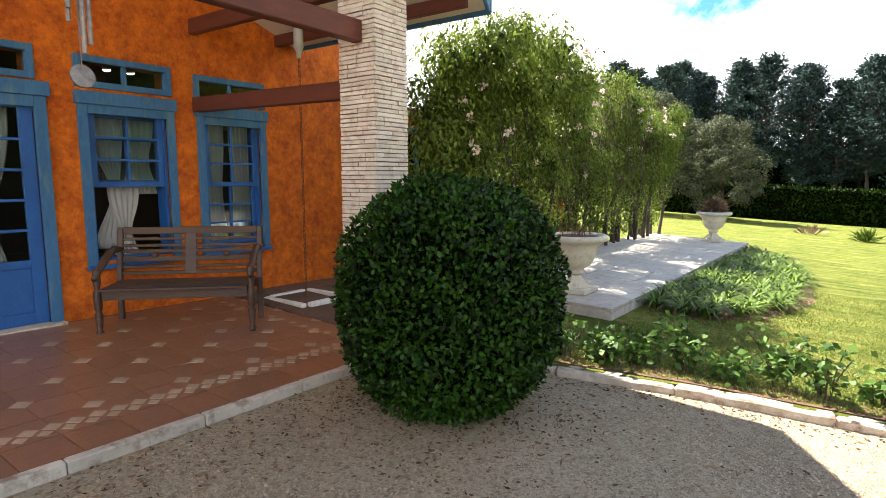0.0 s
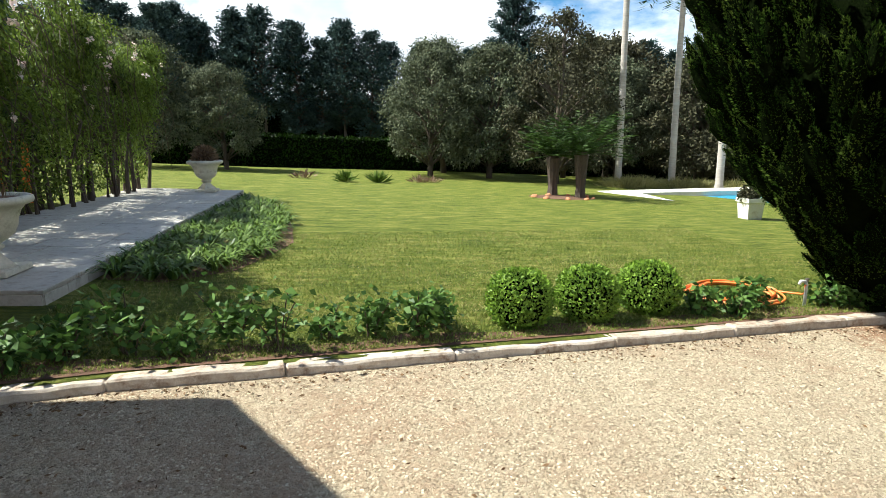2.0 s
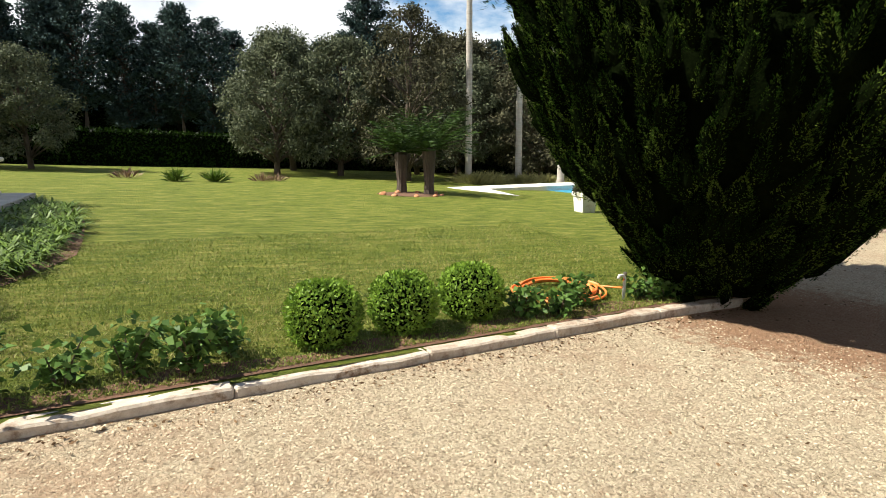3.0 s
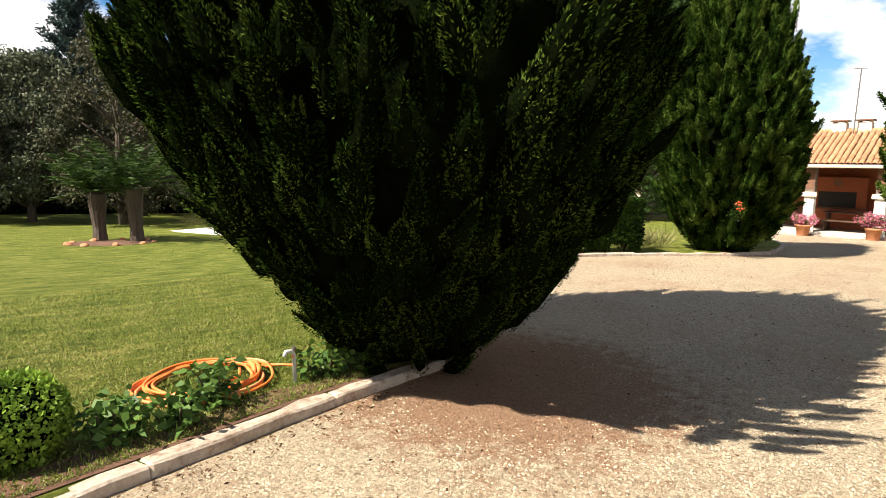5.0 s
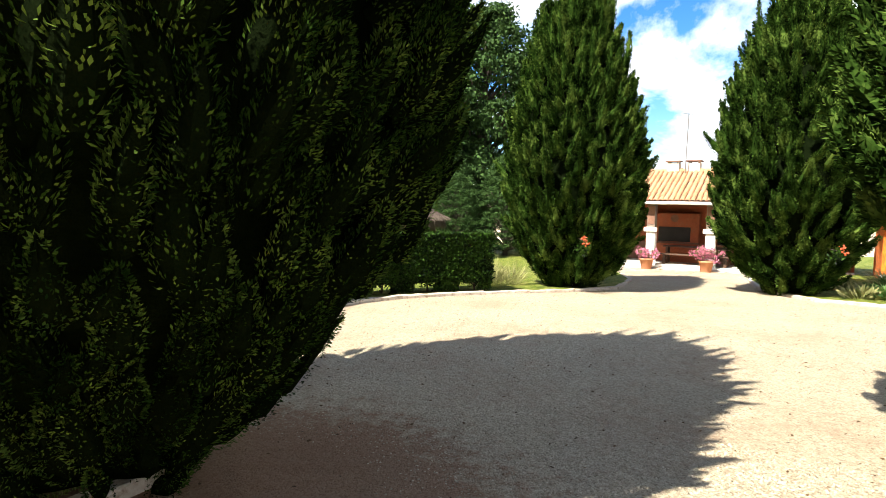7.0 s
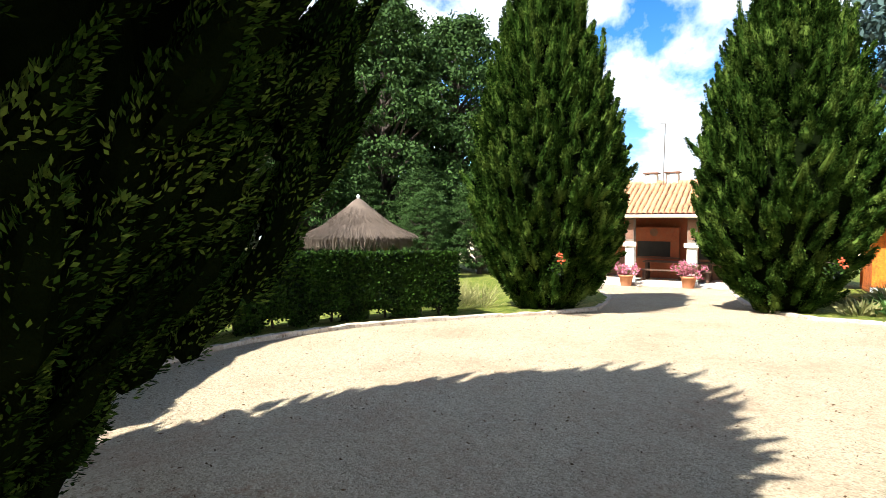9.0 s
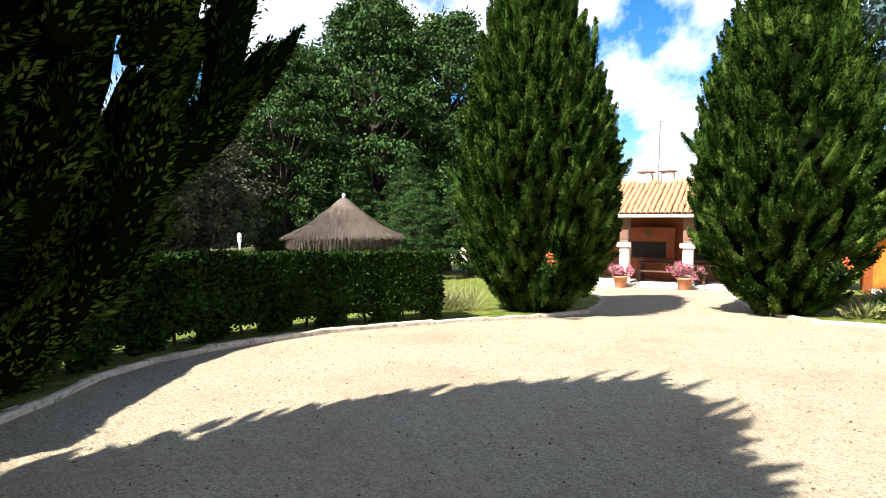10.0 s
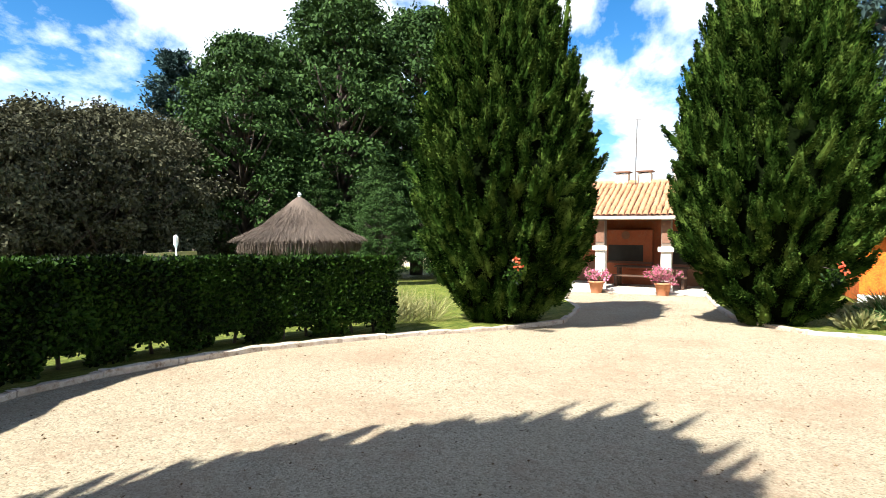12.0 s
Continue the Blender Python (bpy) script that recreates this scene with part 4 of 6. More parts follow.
    off = rr.uniform(0.25, 0.5)
    x, y = x - dy * off, y + dx * off
    if not any(math.hypot(x - a, y - b) < 0.36 for a, b in ((2.13, 3.30), (2.80, 3.45), (3.50, 3.66))) and not 7.9 < s < 8.3:
        rose_bush((x, y, gz(x, y) + 0.05), 30 + k, rr.uniform(0.24, 0.44) if s < 5 else rr.uniform(0.2, 0.32), rr.choice((120, 170, 210)))
        k += 1
    s += rr.uniform(0.28, 0.46)

bed_line = [along(KERB, s)[:4] for s in np.arange(0.2, 9.8, 0.4)]
single("edge_bed", flat_area([(x - dy * 0.07, y + dx * 0.07) for x, y, dx, dy in bed_line] + [(x - dy * (0.34 + 0.08 * math.sin(i * 2)), y + dx * (0.34 + 0.08 * math.sin(i * 2))) for i, (x, y, dx, dy) in enumerate(bed_line)][::-1], 0.078), M["soil"], "narrow bare soil strip behind the kerb", "bed", "structure")

# ---- flagged path with urns ----
PX0, PX1, PY0, PY1 = -4.35, -1.92, 3.95, 13.3


def pz(x, y):
    return gz(x, y) + 0.205 + 0.008 * (y - PY0)


bm = B()
slab(bm, PX0, PX1, PY0, PY1, -0.012, 0.5, pz)
path = single("path", bm, M["concrete"], "raised flagstone garden path under the vine", "path", "structure")
rng_p = random.Random(2)
yy = PY0 - 0.02
while yy < PY1:
    dy_ = rng_p.uniform(0.5, 0.75)
    xx = PX0
    while xx < PX1 - 0.1:
        dx_ = min(rng_p.uniform(0.55, 0.85), PX1 + 0.02 - xx)
        if PX1 - (xx + dx_) < 0.3:
            dx_ = PX1 + 0.02 - xx
        bm = slab(B(), xx + 0.008, xx + dx_ - 0.008, yy + 0.008, min(yy + dy_, PY1 + 0.02) - 0.008, rng_p.uniform(-0.002, 0.006), 0.035, pz)
        bmesh.ops.bevel(bm, geom=bm.edges[:], offset=0.006, segments=1, affect="EDGES")
        part("flagstone", bm, M["slab"], path)
        xx += dx_
    yy += dy_
yy = PY0
while yy < PY1 - 0.2:
    bm = slab(B(), PX1 + 0.0, PX1 + 0.012, yy + 0.006, min(yy + 0.42, PY1) - 0.006, -0.045, 0.32, pz)
    part("facing_stone", bm, M["slab"], path)
    yy += 0.42
for i in range(5):
    bm = slab(B(), PX0 + i * 0.486 + 0.006, PX0 + (i + 1) * 0.486 - 0.006, PY0 - 0.014, PY0, -0.045, 0.32, pz)
    part("facing_stone", bm, M["slab"], path)


def urn(loc, k, planted):
    """A cast stone garden urn on a square foot."""
    u = thing("garden_urn", loc, "cream cast-stone garden urn %s on the path" % ("with a reddish succulent" if planted else "with bare soil"), "urn", "garden urns")
    foot = B()
    box(foot, (-0.23 * k, -0.23 * k, 0), (0.23 * k, 0.23 * k, 0.06 * k), 0.012)
    lathe(foot, [(0.21 * k, 0.061 * k), (0.20 * k, 0.09 * k), (0.15 * k, 0.13 * k), (0.09 * k, 0.20 * k), (0.08 * k, 0.235 * k)], 4)
    part("foot", foot, M["stone"], u, "square pyramidal foot")
    prof = [(0.085, 0.22), (0.115, 0.24), (0.115, 0.265), (0.09, 0.28), (0.15, 0.32), (0.215, 0.37), (0.245, 0.44), (0.262, 0.52), (0.29, 0.59), (0.33, 0.635), (0.395, 0.66), (0.405, 0.685), (0.40, 0.715), (0.37, 0.73), (0.33, 0.725), (0.31, 0.69)]
    bm = B()
    lathe(bm, [(r * k, z * k) for r, z in prof], 40)
    for v in bm.verts:
        z = v.co.z / k
        if 0.30 < z < 0.5:
            a = math.atan2(v.co.y, v.co.x)
            f = 1 + 0.02 * math.cos(10 * a)
            v.co.x *= f
            v.co.y *= f
    part("bowl", bm, M["stone"], u, "", True)
    part("soil", lathe(B(), [(0.05 * k, 0.60 * k), (0.325 * k, 0.70 * k), (0.2 * k, 0.712 * k), (0.01, 0.715 * k)], 24, 0.02), M["soil"], u)
    if planted:
        rng = np.random.default_rng(5)
        d = sphere_points(900, rng)
        d[:, 2] = np.abs(d[:, 2])
        p = d * rng.uniform(0.1, 0.26, 900)[:, None] * np.array([1, 1, 1.2]) + np.array([0, 0, 0.74 * k])
        part("succulent", leaf_mesh("succulent", p, d + rng.normal(size=d.shape) * 0.4, 0.09, 0.045, M["succulent"], rng), None, u, "reddish spiky succulent", kind="stuff")
    else:
        rng = np.random.default_rng(6)
        p = np.stack([rng.normal(0, 0.12, 60), rng.normal(0, 0.12, 60), np.full(60, 0.70 * k)], 1)
        part("dry_stems", leaf_mesh("dry_stems", p, rng.normal(size=(60, 3)) * 0.4 + np.array([0, 0, 1]), 0.16, 0.012, M["dry"], rng), None, u, "thin dry stems", kind="stuff")
    return u


urn((-2.62, 4.55, pz(-2.62, 4.55) + 0.004), 1.0, False)
urn((-2.62, 12.75, pz(-2.62, 12.75) + 0.004), 0.98, True)


# ---- vine along the house ----
def vine():
    t = thing("flowering_vine", (-4.6, 9.0, pz(-4.6, 9)), "tall shaggy flowering vine on trunks along the house", "vine")
    rng = np.random.default_rng(21)
    for yy in np.arange(-4.0, 4.6, 0.62):
        bm = B()
        for q in range(4):
            x0, y0 = 0.35 + rng.normal() * 0.12, yy + rng.normal() * 0.12
            tube(bm, [(x0, y0, -0.2), (x0 + rng.normal() * 0.08, y0 + rng.normal() * 0.08, 0.6), (x0 + rng.normal() * 0.16, y0 + rng.normal() * 0.16, 1.4), (x0 - 0.1 + rng.normal() * 0.2, y0 + rng.normal() * 0.3, 2.4)], [0.045, 0.035, 0.03, 0.018], 6)
        part("trunk", bm, M["bark"], t)
    bm = B()
    for q in range(170):
        x0, y0, z0 = rng.uniform(0.2, 1.15), rng.uniform(-4.6, 4.8), rng.uniform(1.6, 3.2)
        ln = rng.uniform(0.5, 1.4)
        tube(bm, [(x0 - 0.3, y0, z0 + 0.2), (x0, y0 + rng.normal() * 0.1, z0), (x0 + 0.12, y0 + rng.normal() * 0.15, z0 - ln * 0.5), (x0 + 0.1, y0 + rng.normal() * 0.2, z0 - ln)], [0.008, 0.007, 0.006, 0.004], 4)
    part("stem_tangle", bm, M["vine_stem"], t, "thin brown hanging stems", kind="stuff")
    N = 520
    cy = rng.uniform(-5.9, 5.0, N)
    top = 3.05 + 0.3 * np.sin(cy * 1.3) + 0.25 * np.sin(cy * 3.1 + 1)
    cz = 1.15 + (top - 1.15) * rng.uniform(0, 1, N) ** 0.75
    front = 0.75 + 0.45 * np.clip((cz - 1.0) / 1.6, 0, 1)
    cx = front * rng.uniform(0.2, 1.0, N) ** 0.6 - 0.35 + 0.2 * np.sin(cy * 2.1)
    # the end towards the terrace bulges out over the path
    K = 70
    cx = np.concatenate([cx, rng.uniform(0.7, 1.75, K)])
    cy = np.concatenate([cy, rng.uniform(-5.7, -3.3, K)])
    cz = np.concatenate([cz, rng.uniform(2.5, 3.15, K)])
    N += K
    c = np.stack([cx, cy, cz], 1)
    p, w, fc = clump_leaves(c, rng.uniform(0.22, 0.42, N), 190, rng, 0.8, 0.2)
    w[:, 2] -= 0.5
    part("leaves", leaf_mesh("leaves", p, w, 0.068, 0.032, M["vine_leaf"], rng, 0.3, 0.2, fc), None, t, kind="stuff")
    M_ = 15000
    y_ = rng.uniform(-4.9, 4.8, M_)
    z_ = rng.uniform(0.15, 1.9, M_)
    x_ = 0.1 + 0.7 * rng.uniform(0, 1, M_) * (0.4 + z_ / 2)
    p = np.stack([x_, y_, z_], 1)
    part("lower_leaves", leaf_mesh("lower_leaves", p, rng.normal(size=(M_, 3)) + np.array([0.2, 0, -0.8]), 0.09, 0.03, M["vine_leaf"], rng), None, t, kind="stuff")
    fl = c[rng.choice(N, 60)] + np.array([0.3, 0, 0]) + rng.normal(size=(60, 3)) * 0.12
    p, w, fc = clump_leaves(fl, np.full(60, 0.05), 14, rng, 1.0, 0.1)
    part("blossom", leaf_mesh("blossom", p, w, 0.055, 0.05, M["blush"], rng), None, t, "pale pink flower clusters", kind="stuff")


vine()


# ---- bed of strap-leaved plants beside the path ----
def strap_clump(mesh_seed, h):
    rng = np.random.default_rng(mesh_seed)
    V, F = [], []
    for i in range(46):
        a, lean, hh = rng.uniform(0, 6.28), rng.uniform(0.75, 1.7), h * rng.uniform(0.6, 1.1)
        w = rng.uniform(0.012, 0.02)
        ca, sa = math.cos(a), math.sin(a)
        st = len(V)
        for j, u in enumerate((0, 0.35, 0.7, 1.0)):
            r, z = 0.03 + lean * hh * u ** 1.3 * 0.8, hh * (1.75 * u - (0.8 + 0.45 * lean) * u * u)
            ww = w * (1 - 0.85 * u ** 2)
            V += [(r * ca - ww * sa, r * sa + ww * ca, z), (r * ca + ww * sa, r * sa - ww * ca, z)]
        for j in range(3):
            F.append((st + 2 * j, st + 2 * j + 1, st + 2 * j + 3, st + 2 * j + 2))
    me = bpy.data.meshes.new("straps")
    me.from_pydata(V, [], F)
    me.materials.append(M["daylily"])
    return me


straps = [strap_clump(s_, 0.30) for s_ in (1, 2, 3, 4)]
rr = random.Random(5)
bed_out = [(-1.86, 4.9), (-1.2, 4.75), (-0.6, 5.3), (-0.35, 6.2), (-0.15, 7.2), (-0.3, 8.6), (-0.55, 10.2), (-0.95, 12.0), (-1.86, 13.2)]
single("strap_bed", flat_area(bed_out, 0.078), M["soil"], "red-brown soil bed beside the raised path", "bed", "structure")
yy = 4.95
while yy < 13.0:
    lim = np.interp(yy, [b_[1] for b_ in bed_out[1:]], [b_[0] for b_ in bed_out[1:]])
    xx = -1.75
    while xx < lim - 0.08:
        px, py = xx + rr.uniform(-0.09, 0.09), yy + rr.uniform(-0.09, 0.09)
        t = thing("daylily_clump", (px, py, gz(px, py) + 0.07), "arching strap-leaved garden plant in the bed", "plant", "strap-leaved bed plants", rr.uniform(0, 360))
        part("leaves", rr.choice(straps), None, t)
        xx += rr.uniform(0.26, 0.36)
    yy += rr.uniform(0.27, 0.36)


# ---- hose and tap ----
def hose():
    t = thing("garden_hose", (4.75, 4.18, gz(4.75, 4.18) + 0.075), "coiled orange garden hose lying on the lawn", "hose")
    rng = random.Random(3)
    for k, mat in ((0, "hose"), (1, "hose_pale"), (2, "hose")):
        pts, turns = [], 4
        for i in range(turns * 40):
            a = 2 * math.pi * i / 40
            r = 0.52 - 0.03 * k - 0.035 * (i / 40) + 0.045 * math.sin(a * 1.31 + k * 2) + 0.012 * math.sin(a * 5)
            pts.append((r * math.cos(a), r * 0.86 * math.sin(a), 0.014 + 0.017 * k + 0.012 * math.sin(a * 0.77 + k) ** 2 + 0.005 * (i / 40)))
        part("coil", tube(B(), pts, 0.0115, 7), M[mat], t, "", True)
    tail = [(0.5, 0.05, 0.02), (0.62, -0.05, 0.02), (0.68, -0.2, 0.04), (0.60, -0.33, 0.1), (0.545, -0.385, 0.2)]
    part("tail", tube(B(), tail, 0.0115, 7), M["hose"], t, "", True)
    return t


hose()
tap = thing("garden_tap", (5.31, 3.80, gz(5.31, 3.80) + 0.06), "grey pipe garden tap standing beside the kerb", "tap")
part("pipe", tube(B(), [(0, 0, -0.1), (0, 0, 0.24), (-0.02, 0, 0.27), (-0.07, 0, 0.275), (-0.085, 0, 0.24)], 0.016, 10), M["pvc"], tap, "", True)
part("valve", lathe(B(), [(0.012, 0.265), (0.02, 0.275), (0.02, 0.30), (0.008, 0.305)], 10), M["metal"], tap, "small metal valve")


# ---- junipers ----
def juniper_mesh(seed, h, r, tufts, per, leaf, low=0.32, belly=0.66, tuft=1.0, thin=1.0, spread=1.0, core=0.80, skew=0.0, twigs="juniper"):
    """Upright flame-like tufts over an egg-shaped body that narrows to its foot. Gives the leaf mesh and the inner body."""
    rng = np.random.default_rng(seed)
    prof_u = np.array([0.0, 0.05, 0.10, 0.155, 0.20, 0.26, 0.36, 0.50, 0.64, 0.78, 0.90, 1.0])
    prof_r = np.array([low * 0.5, low, (low + belly) / 2, belly, belly * 0.4 + 0.58, 0.98, 0.98, 0.88, 0.73, 0.52, 0.26, 0.05])

    def radius(u, a):
        k = noise.noise(Vector((math.cos(a) * 1.4 + seed, math.sin(a) * 1.4, u * h * 0.4))) * 0.2
        k += noise.noise(Vector((math.cos(a) * 3.4, math.sin(a) * 3.4 + seed, u * h * 0.6))) * 0.2
        return float(np.interp(u, prof_u, prof_r)) * r * (1 + k) * (1 + skew * math.cos(a + 0.6))

    P, D, F, bodies = [], [], [], []

    def flame(c, axis, ln, wide, n):
        outward = np.array([c[0], c[1], 0.12 * r])
        outward = outward / max(np.linalg.norm(outward), 1e-3)
        q = rng.uniform(0, 1, n)
        off = rng.normal(size=(n, 3))
        off -= (off @ axis)[:, None] * axis
        off /= np.linalg.norm(off, axis=1, keepdims=True)
        rad = wide * (np.sin(np.pi * (0.20 + 0.78 * q)) ** 0.7) * (1 - 0.45 * q)
        bend = np.array([0, 0, 1.0]) - axis * axis[2]
        bodies.append((np.array(c), axis, bend, ln, wide))
        P.append(c + axis * (q * ln)[:, None] + bend * (0.25 * ln * q * q)[:, None] + off * (rad * rng.uniform(0.75, 1, n))[:, None])
        D.append(axis * 0.9 + off * 0.5 + rng.normal(size=(n, 3)) * 0.3)
        F.append(off * 1.5 + outward * 0.3)

    # tufts spread evenly over the body; gaps between them show the shade-black core
    grid = np.linspace(0, 0.97, 400)
    area = np.cumsum(np.interp(grid, prof_u, prof_r) + 0.08)
    us = np.interp((np.arange(tufts) + 0.5) / tufts, area / area[-1], grid)
    for i, u in enumerate(us):
        a = i * 2.39996 + rng.normal() * 0.06
        u = max(0.0, u + rng.normal() * 0.008)
        R = radius(u, a) * rng.uniform(0.86, 1.0)
        out_ = spread * (1.05 - 0.55 * u)
        axis = np.array([math.cos(a) * out_, math.sin(a) * out_, 0.75 + 0.5 * u]) + rng.normal(size=3) * 0.22
        axis /= np.linalg.norm(axis)
        flame(np.array([R * math.cos(a), R * math.sin(a), u * h]), axis, tuft * rng.uniform(0.40, 0.90), tuft * rng.uniform(0.11, 0.18), int(per * (1.0 if u < thin else 0.28)))
    for k in range(26):          # leading spires
        a, R = k * 2.4, rng.uniform(0.05, 0.8) * r
        u0 = np.interp(R / r, [0.05, 0.24, 0.5, 0.75], [0.96, 0.90, 0.80, 0.66])
        axis = np.array([0.1 * math.cos(a), 0.1 * math.sin(a), 1.0])
        flame(np.array([R * math.cos(a), R * math.sin(a), u0 * h]), axis / np.linalg.norm(axis), h * rng.uniform(0.1, 0.19), rng.uniform(0.10, 0.14), int(per * 1.6))
    for k in range(22):          # lone pointed shoots standing clear of the sides
        a, u0 = k * 2.4 + rng.normal() * 0.2, 0.36 + 0.5 * ((k * 0.618) % 1.0)
        R = radius(u0, a) * 0.97
        axis = np.array([0.16 * math.cos(a), 0.16 * math.sin(a), 1.0])
        flame(np.array([R * math.cos(a), R * math.sin(a), u0 * h]), axis / np.linalg.norm(axis), rng.uniform(0.8, 1.3), rng.uniform(0.10, 0.14), int(per * 1.4))
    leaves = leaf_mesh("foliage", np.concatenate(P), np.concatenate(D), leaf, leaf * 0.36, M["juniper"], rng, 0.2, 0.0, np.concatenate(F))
    # each tuft has a lumpy tapering body of twigs under its skin of leaves; near-black ones stand for shade
    sides, shape = 6, ((0.0, 0.6), (0.25, 1.0), (0.5, 0.85), (0.76, 0.5), (1.0, 0.05))
    V, Q = [], []
    for c, axis, bend, ln, wide in bodies:
        e1 = np.cross(axis, (0.3, 0.9, 0.2))
        e1 /= np.linalg.norm(e1)
        e2 = np.cross(axis, e1)
        st = len(V) * len(shape) * sides
        ring = np.arange(sides) * 2 * math.pi / sides
        block = []
        for q, k in shape:
            rad = wide * 0.72 * k * rng.uniform(0.66, 1.12, sides)
            block.append(c + axis * q * ln + bend * 0.25 * ln * q * q + e1 * (np.cos(ring) * rad)[:, None] + e2 * (np.sin(ring) * rad)[:, None] + axis * (rng.normal(size=sides) * 0.04 * ln)[:, None])
        V.append(np.concatenate(block))
        for m in range(len(shape) - 1):
            for k in range(sides):
                a0, b0 = st + m * sides, st + (m + 1) * sides
                Q.append((a0 + k, a0 + (k + 1) % sides, b0 + (k + 1) % sides, b0 + k))
    tufted = bpy.data.meshes.new("twig_mass")
    tufted.from_pydata(np.concatenate(V).tolist(), [], Q)
    tufted.materials.append(M[twigs])
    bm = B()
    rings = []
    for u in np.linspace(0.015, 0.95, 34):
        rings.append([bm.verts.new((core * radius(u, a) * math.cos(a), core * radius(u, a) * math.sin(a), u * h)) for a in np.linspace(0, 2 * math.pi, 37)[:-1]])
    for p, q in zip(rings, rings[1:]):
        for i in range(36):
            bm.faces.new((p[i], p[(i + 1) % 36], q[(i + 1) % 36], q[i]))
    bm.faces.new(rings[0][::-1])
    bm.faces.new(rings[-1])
    return leaves, mesh_of("inner_branch", bm, M["shade_core"], True), tufted


def juniper(loc, meshes, turn, label):
    t = thing("juniper_tree", loc, label, "tree", "junipers round the drive", turn)
    part("foliage", meshes[0], None, t, kind="stuff")
    part("inner_branch", meshes[1], None, t, "dense inner branches, near-black for shade")
    part("twig_mass", meshes[2], None, t, kind="stuff")
    part("trunk", tube(B(), [(0, 0, -0.25), (0.02, 0, 0.3), (0.0, 0.03, 1.4)], [0.2, 0.16, 0.1], 10), M["bark"], t)
    return t


# tuft bodies here take the near-black core colour to look shaded
near_meshes = juniper_mesh(5, 8.4, 2.16, 1900, 320, 0.028, 0.37, 0.77, 0.68, 0.58, 0.9, 0.82, 0.06, "shade_core")
far_meshes = juniper_mesh(9, 8.1, 1.69, 760, 330, 0.070, 0.50, 0.80, 0.92)
third_meshes = juniper_mesh(14, 8.3, 1.77, 780, 330, 0.070, 0.50, 0.76, 0.92)
t = juniper((6.47, 3.78, gz(6.47, 3.78) + 0.02), near_meshes, 0, "huge dark juniper narrowing to its foot over the kerb")
t.matrix_basis = t.matrix_basis @ Matrix.Rotation(radians(-0.3), 4, "X")
juniper((19.75, 5.95, gz(19.75, 5.95)), far_meshes, 40, "tall bright green juniper with pointed spires beside the drive")
juniper((22.5, 0.95, gz(22.5, 0.95)), third_meshes, 160, "broad green juniper beside the white kerb")
t = juniper((9.75, -1.6, gz(9.75, -1.6)), third_meshes, 200, "dark juniper overhanging the gravel drive")
t.matrix_basis = t.matrix_basis @ Matrix.Scale(0.86, 4)


# ---- hedge along the drive ----
def hedge():
    line = [(7.7, 6.15), (8.35, 6.75), (9.25, 7.35), (10.1, 7.95), (11.2, 8.55), (12.5, 8.75), (13.6, 8.70), (14.8, 8.46), (16.0, 7.95), (17.15, 7.2)]
    t = thing("hedge", (0, 0, 0), "clipped dark green hedge curving behind the drive's kerb", "hedge")
    rng = np.random.default_rng(31)
    L = sum(math.hypot(b[0] - a[0], b[1] - a[1]) for a, b in zip(line, line[1:]))
    W, H = 0.45, 1.38
    n = 82000
    s = rng.uniform(0, L, n)
    face = rng.uniform(0, 1, n)
    P, D = np.zeros((n, 3)), np.zeros((n, 3))
    table = np.array([along(line, v) for v in np.linspace(0, L, 400)])
    sx = [np.interp(s, np.linspace(0, L, 400), table[:, k]) for k in range(4)]
    nx, ny = -sx[3], sx[2]
    side = np.where(face < 0.62, -1.0, np.where(face < 0.72, 1.0, 0.0))
    across = np.where(side == 0, rng.uniform(-1, 1, n), side * (1 - 0.12 * rng.uniform(0, 1, n)))
    z = np.where(side == 0, 1.0 - 0.06 * rng.uniform(0, 1, n), rng.uniform(0.06, 1.0, n))
    lump = np.array([noise.noise(Vector((a * 1.1, b * 3, c))) for a, b, c in zip(s, across, z)])
    across = across * (1 + 0.14 * lump) * np.clip(0.55 + z * 1.6, 0.55, 1)
    P[:, 0], P[:, 1] = sx[0] + nx * across * W, sx[1] + ny * across * W
    P[:, 2] = 0.574 - 0.048 * P[:, 0] - 0.0198 * P[:, 1] + z * H * (1 + 0.035 * lump) + 0.03
    thin = (z < 0.2) & (np.sin(s * 5.2) + 0.6 * lump > 0.1)
    D[:, 0], D[:, 1], D[:, 2] = nx * side, ny * side, np.where(side == 0, 1.0, 0.35)
    D += rng.normal(size=(n, 3)) * 0.6
    part("leaves", leaf_mesh("leaves", P[~thin], (D * 0.4 + rng.normal(size=(n, 3)) * 0.7 + np.array([0, 0, 0.3]))[~thin], 0.08, 0.05, M["hedge_leaf"], rng, 0.25, 0.0, D[~thin]), None, t, kind="stuff")
    # hedge's inside: shade between the leaves is put into its near-black colour
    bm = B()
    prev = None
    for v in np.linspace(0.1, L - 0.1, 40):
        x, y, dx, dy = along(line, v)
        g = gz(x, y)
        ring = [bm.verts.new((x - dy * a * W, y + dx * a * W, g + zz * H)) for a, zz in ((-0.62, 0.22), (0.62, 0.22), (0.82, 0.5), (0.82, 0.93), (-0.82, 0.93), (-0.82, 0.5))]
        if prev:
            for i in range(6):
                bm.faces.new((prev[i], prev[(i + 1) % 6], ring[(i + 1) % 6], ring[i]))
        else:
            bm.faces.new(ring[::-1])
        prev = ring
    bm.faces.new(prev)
    part("inner_twig_mass", bm, M["shade_core"], t, "dense inner twigs, near-black for shade")
    for v in np.arange(0.25, L, 0.42):
        x, y, dx, dy = along(line, v)
